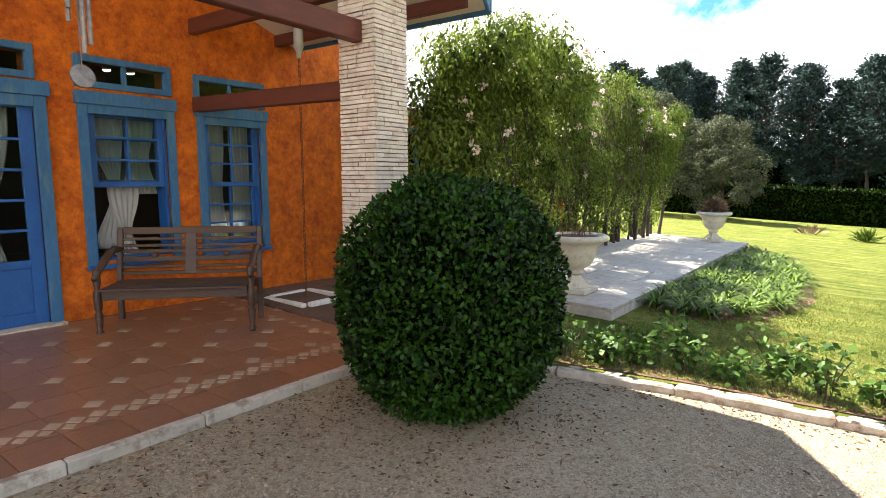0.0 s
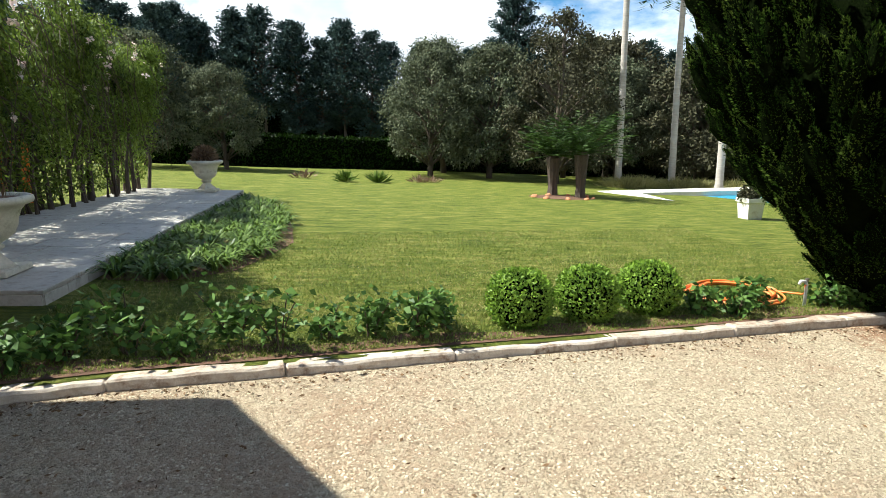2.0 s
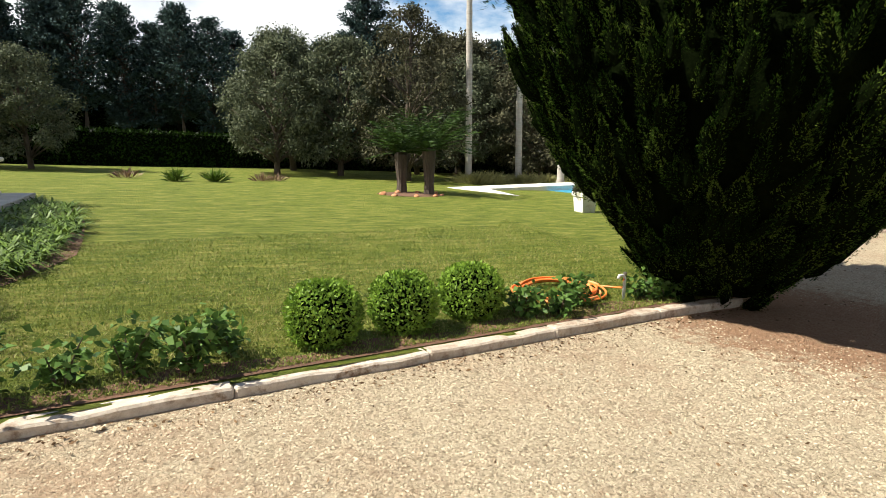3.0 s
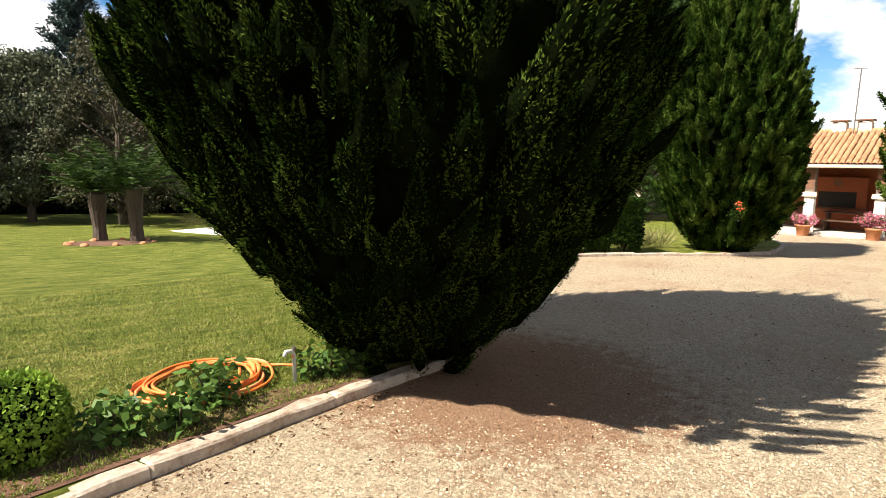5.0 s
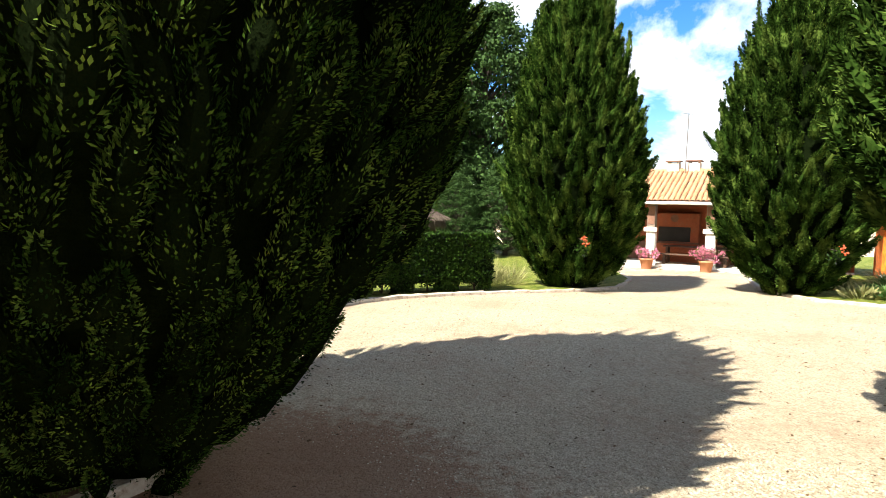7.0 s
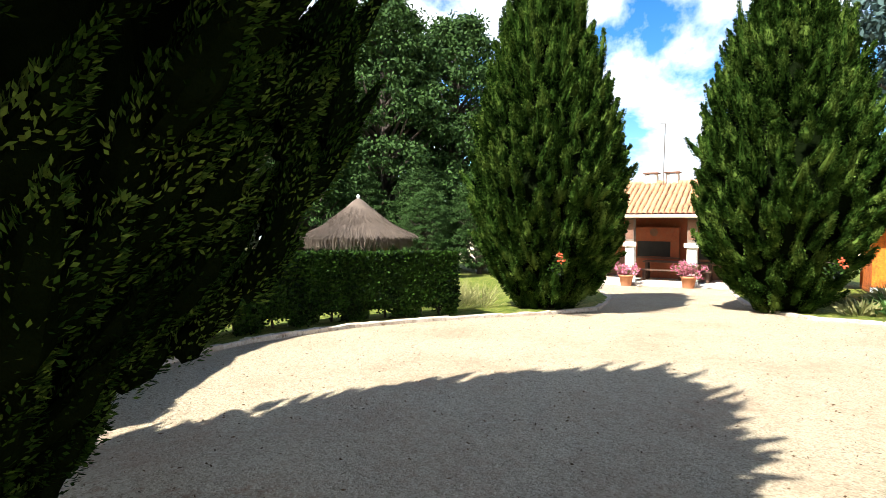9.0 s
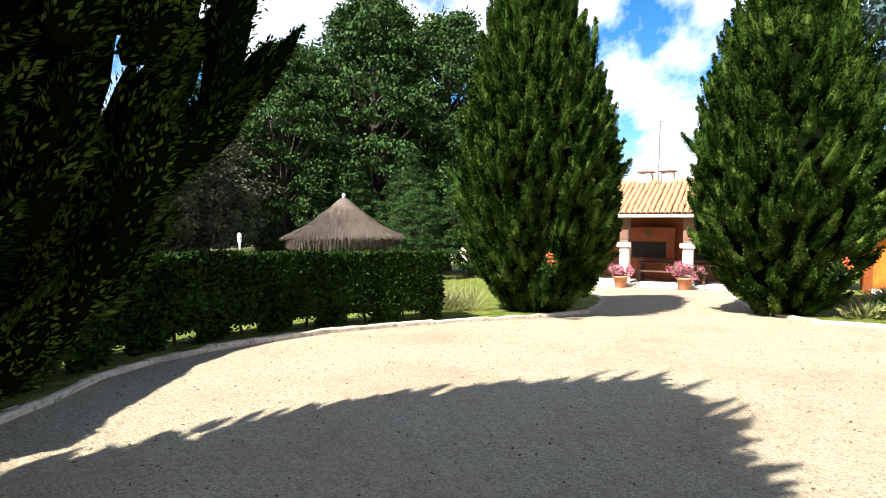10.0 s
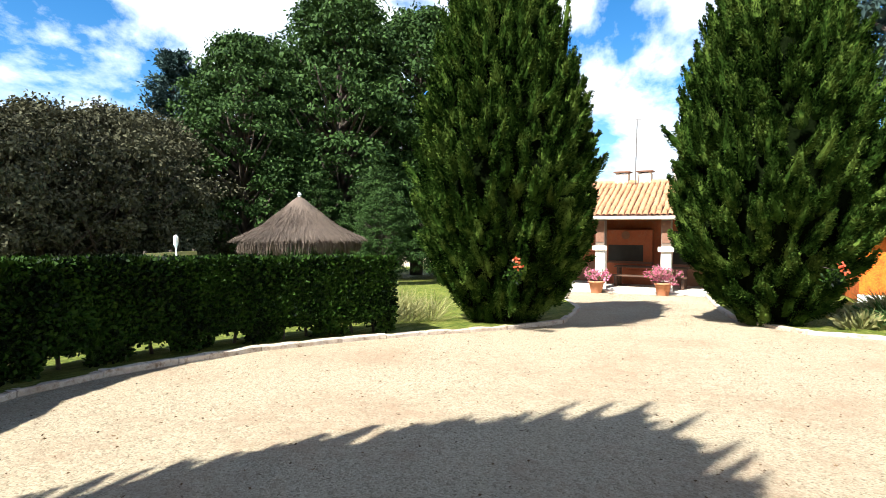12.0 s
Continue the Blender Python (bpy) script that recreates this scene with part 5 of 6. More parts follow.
        part("stem", tube(B(), [(x, y, gz(x, y) - 0.05), (x + rng.normal() * 0.05, y + rng.normal() * 0.05, gz(x, y) + 0.45)], [0.03, 0.02], 6), M["bark"], t)


hedge()


# ---- trees ----
def tree_meshes(seed, h, crown_r, crown_z0, clumps, per, leaf, mat, lean=0.0, shell=0.35, narrow=1.0, clump_r=(0.5, 0.95), flat=0.75):
    """A tapered trunk with limbs, and a crown of leaf clumps with gaps and an uneven outline."""
    rng = np.random.default_rng(seed)
    bm = B()
    tr = max(0.07, h * 0.022)
    tube(bm, [(0, 0, -0.3), (0.04, 0, h * 0.15), (lean * 0.3, 0.05, h * 0.4), (lean * 0.7, 0, h * 0.7), (lean, 0, h * 0.93)], [tr * 1.25, tr, tr * 0.8, tr * 0.5, tr * 0.15], 9)
    c, rad = [], []
    for i in range(clumps):
        u = rng.uniform(0, 1) ** 0.8
        z = crown_z0 + (h - crown_z0) * u
        R = crown_r * (math.sin(math.pi * min(1, 0.12 + 0.86 * u) ** narrow) ** 0.6) * (1 + 0.25 * noise.noise(Vector((seed, i * 0.7, u * 4))))
        a = rng.uniform(0, 2 * math.pi)
        q = R * rng.uniform(0.35, 1.0) ** 0.7
        k = lean * z / h
        c.append((q * math.cos(a) + k, q * math.sin(a), z))
        rad.append(rng.uniform(*clump_r))
        if i % 4 == 0:
            z0 = max(crown_z0 * 0.7, z - q * 0.8)
            tube(bm, [(lean * z0 / h, 0, z0), (q * 0.5 * math.cos(a) + k, q * 0.5 * math.sin(a), (z0 + z) / 2 + 0.1), (q * 0.92 * math.cos(a) + k, q * 0.92 * math.sin(a), z)], [tr * 0.42, tr * 0.25, tr * 0.08], 5)
    p, w, fc = clump_leaves(c, rad, per, rng, flat, shell)
    leaves = leaf_mesh("crown", p, w, leaf, leaf * 0.55, mat, rng, 0.3, 0.1, fc)
    return leaves, mesh_of("trunk", bm, M["bark"], True)


def plant_tree(name, loc, meshes, label, turn=0.0, scale=1.0, group="", category="tree"):
    t = thing(name, loc, label, category, group)
    t.matrix_basis = pose(*loc, 0, 0, turn) @ Matrix.Scale(scale, 4)
    part("trunk", meshes[1], None, t)
    part("crown", meshes[0], None, t, kind="stuff")
    return t


def pine_meshes(seed, h, crown_r, bare, whorls, per, leaf):
    """A straight trunk with many whorls of short rising boughs, bare below, ragged and pointed above."""
    rng = np.random.default_rng(seed)
    bm = B()
    tr = h * 0.013
    sway = [0.12 * math.sin(k * 1.3 + seed) for k in range(9)]
    tube(bm, [(sway[k], 0.5 * sway[-k - 1], -0.3 + (h + 0.3) * k / 8) for k in range(9)], [tr * (1.15 - 0.13 * k) for k in range(9)], 7)
    P, D, F = [], [], []
    for k in range(whorls):
        u = (k + rng.uniform(0, 0.8)) / whorls
        z = bare + (h - bare) * u
        for q in range(rng.integers(3, 6)):
            a = rng.uniform(0, 6.283)
            L = crown_r * (0.22 + 0.78 * min(1.0, 1.9 * (1 - u)) ** 0.8) * rng.uniform(0.62, 1.06) * (0.55 + 0.45 * min(1.0, u * 4))
            rise = rng.uniform(0.1, 0.55)
            tube(bm, [(0, 0, z), (0.6 * L * math.cos(a), 0.6 * L * math.sin(a), z + 0.6 * L * rise)], [tr * 0.28, tr * 0.1], 4)
            v = rng.uniform(0.25, 1.0, per) * L
            p = np.stack([v * math.cos(a), v * math.sin(a), z + v * rise + 0.12 * L * (v / L) ** 2], 1)
            P.append(p + rng.normal(size=(per, 3)) * np.array([0.15, 0.15, 0.11]))
            D.append(np.array([math.cos(a), math.sin(a), 0.7]) + rng.normal(size=(per, 3)) * 0.8)
            F.append(np.tile((0.3 * math.cos(a), 0.3 * math.sin(a), 1.0), (per, 1)))
    leaves = leaf_mesh("crown", np.concatenate(P), np.concatenate(D), leaf, leaf * 0.42, M["pine"], rng, 0.3, 0.1, np.concatenate(F))
    return leaves, mesh_of("trunk", bm, M["bark"], True)


pines = [pine_meshes(40 + i, 11.0, (2.1, 1.85, 2.35)[i], 2.2 + 0.5 * i, 60, 34, 0.29) for i in range(3)]
rr = random.Random(12)
k = 0
for row, (y_, x0, x1, st) in enumerate(((39.5, -24, 26, 1.75), (43.5, -27, 31, 3.3))):
    x = x0
    while x < x1:
        yy = y_ + rr.uniform(-0.7, 0.7)
        if not (row == 0 and (-2.6 < x < -1.7 or 3.0 < x < 4.4)):
            plant_tree("pine_tree", (x, yy, gz(x, yy)), pines[k % 3], "tall dark pine in a distant windbreak row", rr.uniform(0, 360), (0.85 if x < -2.4 else 0.80) * rr.uniform(0.88, 1.06), "distant windbreak pines")
        k += 1
        x += st * rr.uniform(0.75, 1.25)
fir = pine_meshes(47, 12.4, 2.6, 1.5, 52, 110, 0.26)
plant_tree("fir_tree", (12.3, 40.2, gz(12.3, 40.2)), fir, "broad dark pointed fir rising above the windbreak", 30, 1.0)
plant_tree("fir_tree", (-9.6, 33.6, gz(-9.6, 33.6)), fir, "dark pointed fir beyond the vine", 200, 0.66)

olives = [tree_meshes(60 + i, 5.9, 2.35, 0.8, 150, 150, 0.13, M["olive"], 0.2, 0.2, 0.9, (0.3, 0.62)) for i in range(2)]
browns = tree_meshes(66, 6.0, 2.1, 0.5, 150, 110, 0.105, M["broad_brown"], -0.2, 0.15, 0.9, (0.25, 0.55))
for x, y_, m_, sc, lab in ((4.2, 25.4, 0, 0.92, "grey-green bushy tree at the lawn's far edge"), (6.9, 25.0, 1, 1.0, "grey-green bushy tree at the lawn's far edge"),
                           (9.2, 22.4, 2, 1.14, "brownish small-leaved tree behind the cycad"), (13.6, 26.0, 0, 0.98, "grey-green bushy tree behind the palms"),
                           (16.8, 25.4, 1, 0.95, "grey-green bushy tree behind the pool"), (-4.9, 26.0, 0, 0.76, "grey-green bushy tree before the windbreak"),
                           (-8.4, 26.5, 1, 0.98, "grey-green bushy tree beyond the path"), (20.5, 25.0, 2, 1.0, "brownish small-leaved tree behind the pool"),
                           (5.4, 29.0, 1, 1.12, "grey-green bushy tree at the lawn's far edge"), (11.4, 27.5, 2, 0.95, "brownish small-leaved tree behind the palms"),
                           (24.0, 23.5, 0, 0.95, "grey-green bushy tree behind the pool")):
    plant_tree("garden_tree", (x, y_, gz(x, y_)), (olives[0], olives[1], browns)[m_], lab, rr.uniform(0, 360), sc, "trees round the lawn")

# tall trees with layered feathery boughs
broads = [tree_meshes(80 + i, 14.0, 4.3, 1.2, 520, 76, 0.23, M["broad"], 0.3, 0.3, 0.8, (0.45, 0.95), 0.4) for i in range(2)]
bronze = tree_meshes(84, 8.0, 4.2, 0.8, 330, 66, 0.20, M["broad_brown"], 0.2, 0.15, 1.0, (0.4, 0.85))
for x, y_, m_, sc in ((29.2, 24.1, 0, 0.86), (34.8, 22.5, 1, 1.17), (38.8, 19.9, 0, 1.15), (43.0, 16.0, 1, 1.1), (32.6, 26.4, 1, 0.95), (37.5, 25.5, 0, 1.1)):
    plant_tree("broadleaf_tree", (x, y_, gz(x, y_)), broads[m_], "tall deep-green leafy tree behind the thatched shelter", rr.uniform(0, 360), sc, "tall trees behind the hedge")
plant_tree("fir_tree", (29.8, 30.2, gz(29.8, 30.2)), fir, "dark pointed fir behind the tall trees", 100, 1.0)
for x, y_, sc in ((19.3, 23.6, 0.82), (21.7, 23.5, 0.86), (17.0, 23.8, 0.76), (24.6, 25.3, 0.92), (14.4, 29.0, 0.9), (26.6, 26.5, 0.9)):
    plant_tree("bronze_tree", (x, y_, gz(x, y_)), bronze, "spreading bronze-green leafy tree beyond the hedge", rr.uniform(0, 360), sc, "bronze trees beyond the hedge")
tall_pine = tree_meshes(90, 16.0, 3.4, 6.5, 90, 170, 0.28, M["pine"], 0.3, 0.2, 1.0, (0.6, 1.1))
plant_tree("pine_tree", (33.0, -3.2, gz(33, -3.2)), tall_pine, "tall bare-trunked pine behind the far house", 0, 1.0)
plant_tree("pine_tree", (36.5, -6.0, gz(36.5, -6)), tall_pine, "tall bare-trunked pine behind the far house", 120, 0.95)

# dark boundary hedges beyond the lawn
def far_hedge(yc, H, label, seed, x0=-26, x1=24):
    rng = np.random.default_rng(seed)
    bh = thing("boundary_hedge", (0, 0, 0), label, "hedge")
    # solid inside, near-black in place of the shade within the hedge
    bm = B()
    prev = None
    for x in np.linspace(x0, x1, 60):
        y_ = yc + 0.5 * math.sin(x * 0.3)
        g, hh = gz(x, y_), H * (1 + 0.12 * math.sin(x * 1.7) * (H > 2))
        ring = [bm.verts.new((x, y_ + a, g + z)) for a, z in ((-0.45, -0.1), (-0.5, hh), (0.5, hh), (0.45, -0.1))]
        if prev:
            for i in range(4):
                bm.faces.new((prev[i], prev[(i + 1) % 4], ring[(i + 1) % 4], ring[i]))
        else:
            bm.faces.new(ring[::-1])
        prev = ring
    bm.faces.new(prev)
    part("inner_twig_mass", bm, M["shade_core"], bh)
    n = 26000
    x = rng.uniform(x0, x1, n)
    top = rng.uniform(0, 1, n) < 0.3
    hh = H * (1 + 0.12 * np.sin(x * 1.7) * (H > 2))
    P = np.stack([x, yc + 0.5 * np.sin(x * 0.3) + np.where(top, rng.uniform(-0.5, 0.5, n), -0.5), np.where(top, hh + rng.uniform(0, 0.1 + 0.3 * (H > 2), n), rng.uniform(0, 1, n) * hh)], 1)
    P[:, 2] += 0.574 - 0.048 * P[:, 0] - 0.0198 * P[:, 1]
    part("leaves", leaf_mesh("leaves", P, rng.normal(size=(n, 3)) + np.array([0, -0.6, 0.5]), 0.16, 0.09, M["hedge_leaf"], rng), None, bh, kind="stuff")


far_hedge(30.5, 1.6, "long dark clipped boundary hedge beyond the lawn", 77)
far_hedge(46.5, 4.6, "tall dark shrub belt behind the windbreak", 78, -40, 40)


for x, y_, m_, sc in ((33.6, 15.2, 1, 0.40), (32.2, 18.2, 0, 0.42), (36.0, 13.6, 0, 0.42), (38.5, 16.0, 1, 0.46), (30.6, 20.6, 1, 0.40), (29.0, 15.6, 0, 0.30)):
    plant_tree("garden_tree", (x, y_, gz(x, y_)), broads[m_], "low dark bushy tree behind the hedge", rr.uniform(0, 360), sc, "low trees behind the hedge")

# ---- pool side ----
def palm(loc, h, seed, fronds=True):
    rng = np.random.default_rng(seed)
    t = thing("palm_tree", loc, "tall slender palm with a pale ringed trunk", "tree", "tall palms by the pool")
    bm = B()
    n = 46
    tube(bm, [(0.03 * math.sin(i * 0.1 + seed), 0, -0.2 + (h + 0.2) * i / n) for i in range(n + 1)], [(0.145 - 0.045 * min(1, i / n * 1.2)) * (1.06 if i % 2 else 1.0) + (0.06 if i < 2 else 0) for i in range(n + 1)], 14)
    part("trunk", bm, M["bark_pale"], t, "pale ringed trunk", True)
    P, D = [], []
    for f in range(15):
        a, el = f * 2.4, rng.uniform(-0.9, 0.8)
        for i in range(90):
            u = i / 90
            r = 2.2 * u * math.cos(el * (1 - 0.3 * u))
            z = h + 2.2 * u * math.sin(el) - 1.1 * u * u
            P.append((r * math.cos(a), r * math.sin(a), z))
            sd = 1 if i % 2 else -1
            D.append((-sd * math.sin(a) + 0.5 * math.cos(a), sd * math.cos(a) + 0.5 * math.sin(a), -0.35))
    part("fronds", leaf_mesh("fronds", P, D, 0.55, 0.05, M["cycad"], rng), None, t, kind="stuff")
    n = 160
    p = np.stack([rng.normal(0, 0.16, n), rng.normal(0, 0.16, n), rng.uniform(h - 1.5, h - 0.6, n)], 1)
    part("dead_fronds", leaf_mesh("dead_fronds", p, rng.normal(size=(n, 3)) * 0.35 + np.array([0, 0, -1]), 0.6, 0.04, M["dry"], rng), None, t, "hanging dry brown fronds", kind="stuff")
    return t


palm((11.65, 21.7, gz(11.65, 21.7)), 14.0, 1)
palm((13.85, 21.3, gz(13.85, 21.3)), 9.9, 2)
palm((14.75, 19.35, gz(14.75, 19.35)), 15.0, 3)


def tuft(loc, r, h, mat, label, group, seed, n=420, name="grass_tuft", width=0.02):
    rng = np.random.default_rng(seed)
    t = thing(name, loc, label, "plant", group)
    p = np.stack([rng.normal(0, r * 0.35, n), rng.normal(0, r * 0.35, n), np.zeros(n)], 1)
    d = np.stack([p[:, 0] / r * 1.6, p[:, 1] / r * 1.6, np.ones(n)], 1) + rng.normal(size=(n, 3)) * 0.22
    part("foliage", leaf_mesh("foliage", p, d, h, width, mat, rng, 0.4, 0.15), None, t, kind="stuff")
    return t


for k, (x, y_) in enumerate(((11.7, 21.2), (12.5, 21.2), (13.9, 20.8), (14.8, 20.8), (16.2, 20.5), (17.2, 20.4))):
    tuft((x, y_, gz(x, y_) + 0.06), 0.75, 0.6, M["reed"], "pale ornamental grass tuft under the palms", "grass under the palms", 200 + k, 700)

pool = thing("pool", (0, 0, gz(12, 15)), "blue swimming pool with pale stone coping", "pool", kind="structure")
g0 = gz(12, 15)
part("water", box(B(), (10.75, 11.5, -0.3 - 0.0), (17.0, 17.9, -0.045)), M["water"], pool, "clear blue pool water")
for lo, hi in (((9.55, 10.6), (10.75, 18.9)), ((17.0, 10.6), (18.0, 18.9)), ((10.752, 17.9), (16.998, 18.9)), ((10.752, 10.6), (16.998, 11.5))):
    nx, ny = max(1, round((hi[0] - lo[0]) / 0.6)), max(1, round((hi[1] - lo[1]) / 0.9))
    for i in range(nx):
        for j in range(ny):
            a = (lo[0] + (hi[0] - lo[0]) * i / nx + 0.004, lo[1] + (hi[1] - lo[1]) * j / ny + 0.004, -0.35)
            b = (lo[0] + (hi[0] - lo[0]) * (i + 1) / nx - 0.004, lo[1] + (hi[1] - lo[1]) * (j + 1) / ny - 0.004, 0.12)
            part("coping_slab", box(B(), a, b), M["coping"], pool)
planter = thing("pool_planter", (10.15, 11.25, g0 + 0.122), "tall white square planter on the pool coping", "planter")
bm = B()
lathe(bm, [(0.24, 0), (0.30, 0.5), (0.34, 0.52), (0.34, 0.62), (0.30, 0.62), (0.29, 0.55)], 4)
bmesh.ops.rotate(bm, verts=bm.verts[:], matrix=Matrix.Rotation(radians(45), 3, "Z"), cent=(0, 0, 0))
part("box", bm, M["white"], planter)
rng = np.random.default_rng(6)
p, w, fc = clump_leaves([(0, 0, 0.78), (0.1, 0.1, 0.7), (-0.12, 0, 0.7)], [0.24, 0.2, 0.2], 260, rng)
part("plant", leaf_mesh("plant", p, w, 0.09, 0.05, M["broad_brown"], rng), None, planter, "small reddish-green plant", kind="stuff")

shed = thing("garden_table", (17.2, 24.0, gz(17.2, 24)), "pale-topped timber garden shelf under the trees", "table")
part("top", box(B(), (-0.9, -0.4, 1.5), (0.9, 0.4, 1.58), 0.01), M["white"], shed, "pale flat top")
for a in (-0.8, 0.8):
    for b in (-0.3, 0.3):
        part("leg", box(B(), (a - 0.04, b - 0.04, -0.1), (a + 0.04, b + 0.04, 1.499), 0.006), M["bark"], shed)
part("shelf", box(B(), (-0.755, -0.25, 0.7), (0.755, 0.25, 0.74), 0.006), M["bark"], shed)


def cycad(loc, seed, trunk=0.75, r=1.6):
    rng = np.random.default_rng(seed)
    t = thing("cycad", loc, "dark arching cycad on a stubby trunk in the lawn", "plant", "cycads")
    bm = lathe(B(), [(0.19, -0.1), (0.17, 0.1), (0.145, 0.35), (0.21, trunk), (0.1, trunk + 0.12)], 16, 0.25)
    part("trunk", bm, M["bark"], t, "rough dark stubby trunk")
    P, D = [], []
    for f in range(64):
        a, el = rng.uniform(0, 6.28), 1.4 * rng.uniform(0, 1) ** 0.75
        L = r * rng.uniform(0.8, 1.1)
        for i in range(56):
            u = (i + 6) / 62
            rr_ = L * u * math.cos(el * (1 - 0.45 * u))
            z = trunk + 0.05 + L * u * math.sin(el) - 0.19 * L * u * u
            P.append((rr_ * math.cos(a), rr_ * math.sin(a), z))
            sd = 1 if i % 2 else -1
            D.append((-sd * math.sin(a) + 0.8 * math.cos(a), sd * math.cos(a) + 0.8 * math.sin(a), 0.1))
    part("fronds", leaf_mesh("fronds", P, D, 0.2, 0.022, M["cycad"], rng), None, t, kind="stuff")
    return t


cycad((7.75, 16.0, gz(7.75, 16.0) + 0.05), 1, 1.35, 1.62)
cycad((7.05, 16.6, gz(7.05, 16.6) + 0.05), 2, 1.2, 1.25)
single("cycad_bed", flat_area([(6.0 + 1.5 * 0 + 1.05 * math.cos(a) + 1.1, 15.85 + 0.8 * math.sin(a)) for a in np.linspace(0, 6.283, 19)[:-1]], 0.079), M["soil"], "bare red soil ring round the cycads", "bed", "structure")
rr = random.Random(6)
for k in range(9):
    a = k * 0.7
    bm = B()
    bmesh.ops.create_icosphere(bm, subdivisions=2, radius=rr.uniform(0.06, 0.11))
    for v in bm.verts:
        v.co *= 1 + 0.35 * noise.noise(v.co * 8 + Vector((k, 0, 0)))
        v.co.z *= 0.7
    x, y_ = 7.1 + 0.95 * math.cos(a + 3.2), 15.75 + 0.7 * math.sin(a + 3.2)
    single("rock", bm, M["terracotta"], "rounded reddish rock edging the cycad bed", "rock", group="rocks round the cycads", loc=(x, y_, gz(x, y_) + 0.09))

# small plants and markers far out on the lawn
for k, (x, y_, r, h) in enumerate(((-1.2, 21.5, 0.42, 0.42), (3.2, 20.9, 0.4, 0.36), (3.7, 21.2, 0.32, 0.34))):
    tuft((x, y_, gz(x, y_) + 0.06), r, h, M["succulent"], "small reddish spiky plant out on the lawn", "spiky lawn plants", 240 + k, 90, "spiky_plant", 0.03)
for k, (x, y_) in enumerate(((0.4, 20.2), (1.6, 20.2))):
    tuft((x, y_, gz(x, y_) + 0.06), 0.16, 0.5, M["daylily"], "small staked sapling out on the lawn", "saplings on the lawn", 250 + k, 130, "sapling", 0.05)


# ---- thatched shelter ----
def gazebo(loc):
    t = thing("thatched_shelter", loc, "round thatched garden shelter with a conical straw roof", "shelter")
    R, zb, zt = 1.8, 1.85, 3.25
    bm = lathe(B(), [(R - 0.12, zb - 0.02), (R, zb + 0.05), (R * 0.98, zb + 0.16), (R * 0.60, zb + 0.52), (R * 0.34, zb + 0.92), (R * 0.12, zt - 0.12), (0.03, zt)], 48, 0.03)
    part("roof_body", bm, M["thatch"], t, "grey-brown conical thatch")
    rng = np.random.default_rng(8)
    n = 16000
    u = rng.uniform(0, 1, n) ** 0.6
    a = rng.uniform(0, 6.283, n)
    r = np.interp(u, [0, 0.25, 0.6, 0.97], [0.05, R * 0.34, R * 0.6, R])
    z = np.interp(u, [0, 0.25, 0.6, 0.97], [zt, zb + 0.95, zb + 0.55, zb + 0.18])
    p = np.stack([r * np.cos(a), r * np.sin(a), z], 1)
    d = np.stack([np.cos(a), np.sin(a), -np.interp(u, [0, 0.5, 1], [1.4, 0.9, 0.6])], 1) + rng.normal(size=(n, 3)) * 0.08
    part("straw", leaf_mesh("straw", p, d, 0.34, 0.012, M["thatch"], rng), None, t, kind="stuff")
    n = 3000
    a = rng.uniform(0, 6.283, n)
    p = np.stack([R * np.cos(a), R * np.sin(a), np.full(n, zb + 0.12)], 1)
    part("fringe", leaf_mesh("fringe", p, np.stack([0.1 * np.cos(a), 0.1 * np.sin(a), -np.ones(n)], 1) + rng.normal(size=(n, 3)) * 0.1, 0.40, 0.02, M["thatch"], rng), None, t, "ragged hanging straw fringe", kind="stuff")
    for k in range(6):
        aa = k * math.pi / 3 + 0.3
        x, y_ = 1.5 * math.cos(aa), 1.5 * math.sin(aa)
        part("post", tube(B(), [(x, y_, -0.15), (x, y_, zb + 0.18)], [0.075, 0.065], 9), M["bark"], t, "round timber post")
        part("brace", tube(B(), [(x, y_, zb - 0.45), (x * 0.6, y_ * 0.6, zb + 0.12)], 0.035, 7), M["bark"], t)
    part("finial", lathe(B(), [(0.07, zt - 0.12), (0.05, zt + 0.02), (0.075, zt + 0.05), (0.02, zt + 0.14)], 12), M["pvc"], t, "small grey cap")
    return t


gazebo((22.1, 13.9, gz(22.1, 13.9)))

# reeds in the gap beside the hedge
for k, (x, y_, h) in enumerate(((18.0, 8.0, 0.75), (18.5, 7.6, 0.7), (18.9, 7.3, 0.75), (17.7, 7.6, 0.6), (19.0, 8.6, 0.9), (18.3, 8.9, 0.95), (17.9, 9.4, 1.0), (19.8, 8.6, 0.8), (17.6, 8.6, 1.05))):
    tuft((x, y_, gz(x, y_) + 0.05), 0.3, h, M["reed"], "dry upright reed tuft beside the hedge", "reed tufts", 300 + k, 130, "reed_tuft", 0.016)

# folding chair tops and lamp behind the hedge
rail = thing("wooden_rail", (17.9, 14.4, gz(17.9, 14.4)), "low pale timber rail beyond the hedge", "fence")
for a in (-0.7, 0.0, 0.7):
    part("post", box(B(), (a - 0.03, -0.03, -0.1), (a + 0.03, 0.03, 1.55), 0.005), M["bark"], rail)
part("rail", box(B(), (-0.75, -0.055, 1.3), (0.75, -0.031, 1.5), 0.005), M["reed"], rail)
lampo = thing("garden_lamp", (17.4, 13.5, gz(17.4, 13.5)), "slim white garden lamp beyond the hedge", "lamp")
part("pole", tube(B(), [(0, 0, -0.1), (0, 0, 1.65)], 0.022, 8), M["white"], lampo)
part("head", lathe(B(), [(0.03, 1.63), (0.055, 1.68), (0.06, 1.86), (0.02, 1.92)], 12), M["white"], lampo)


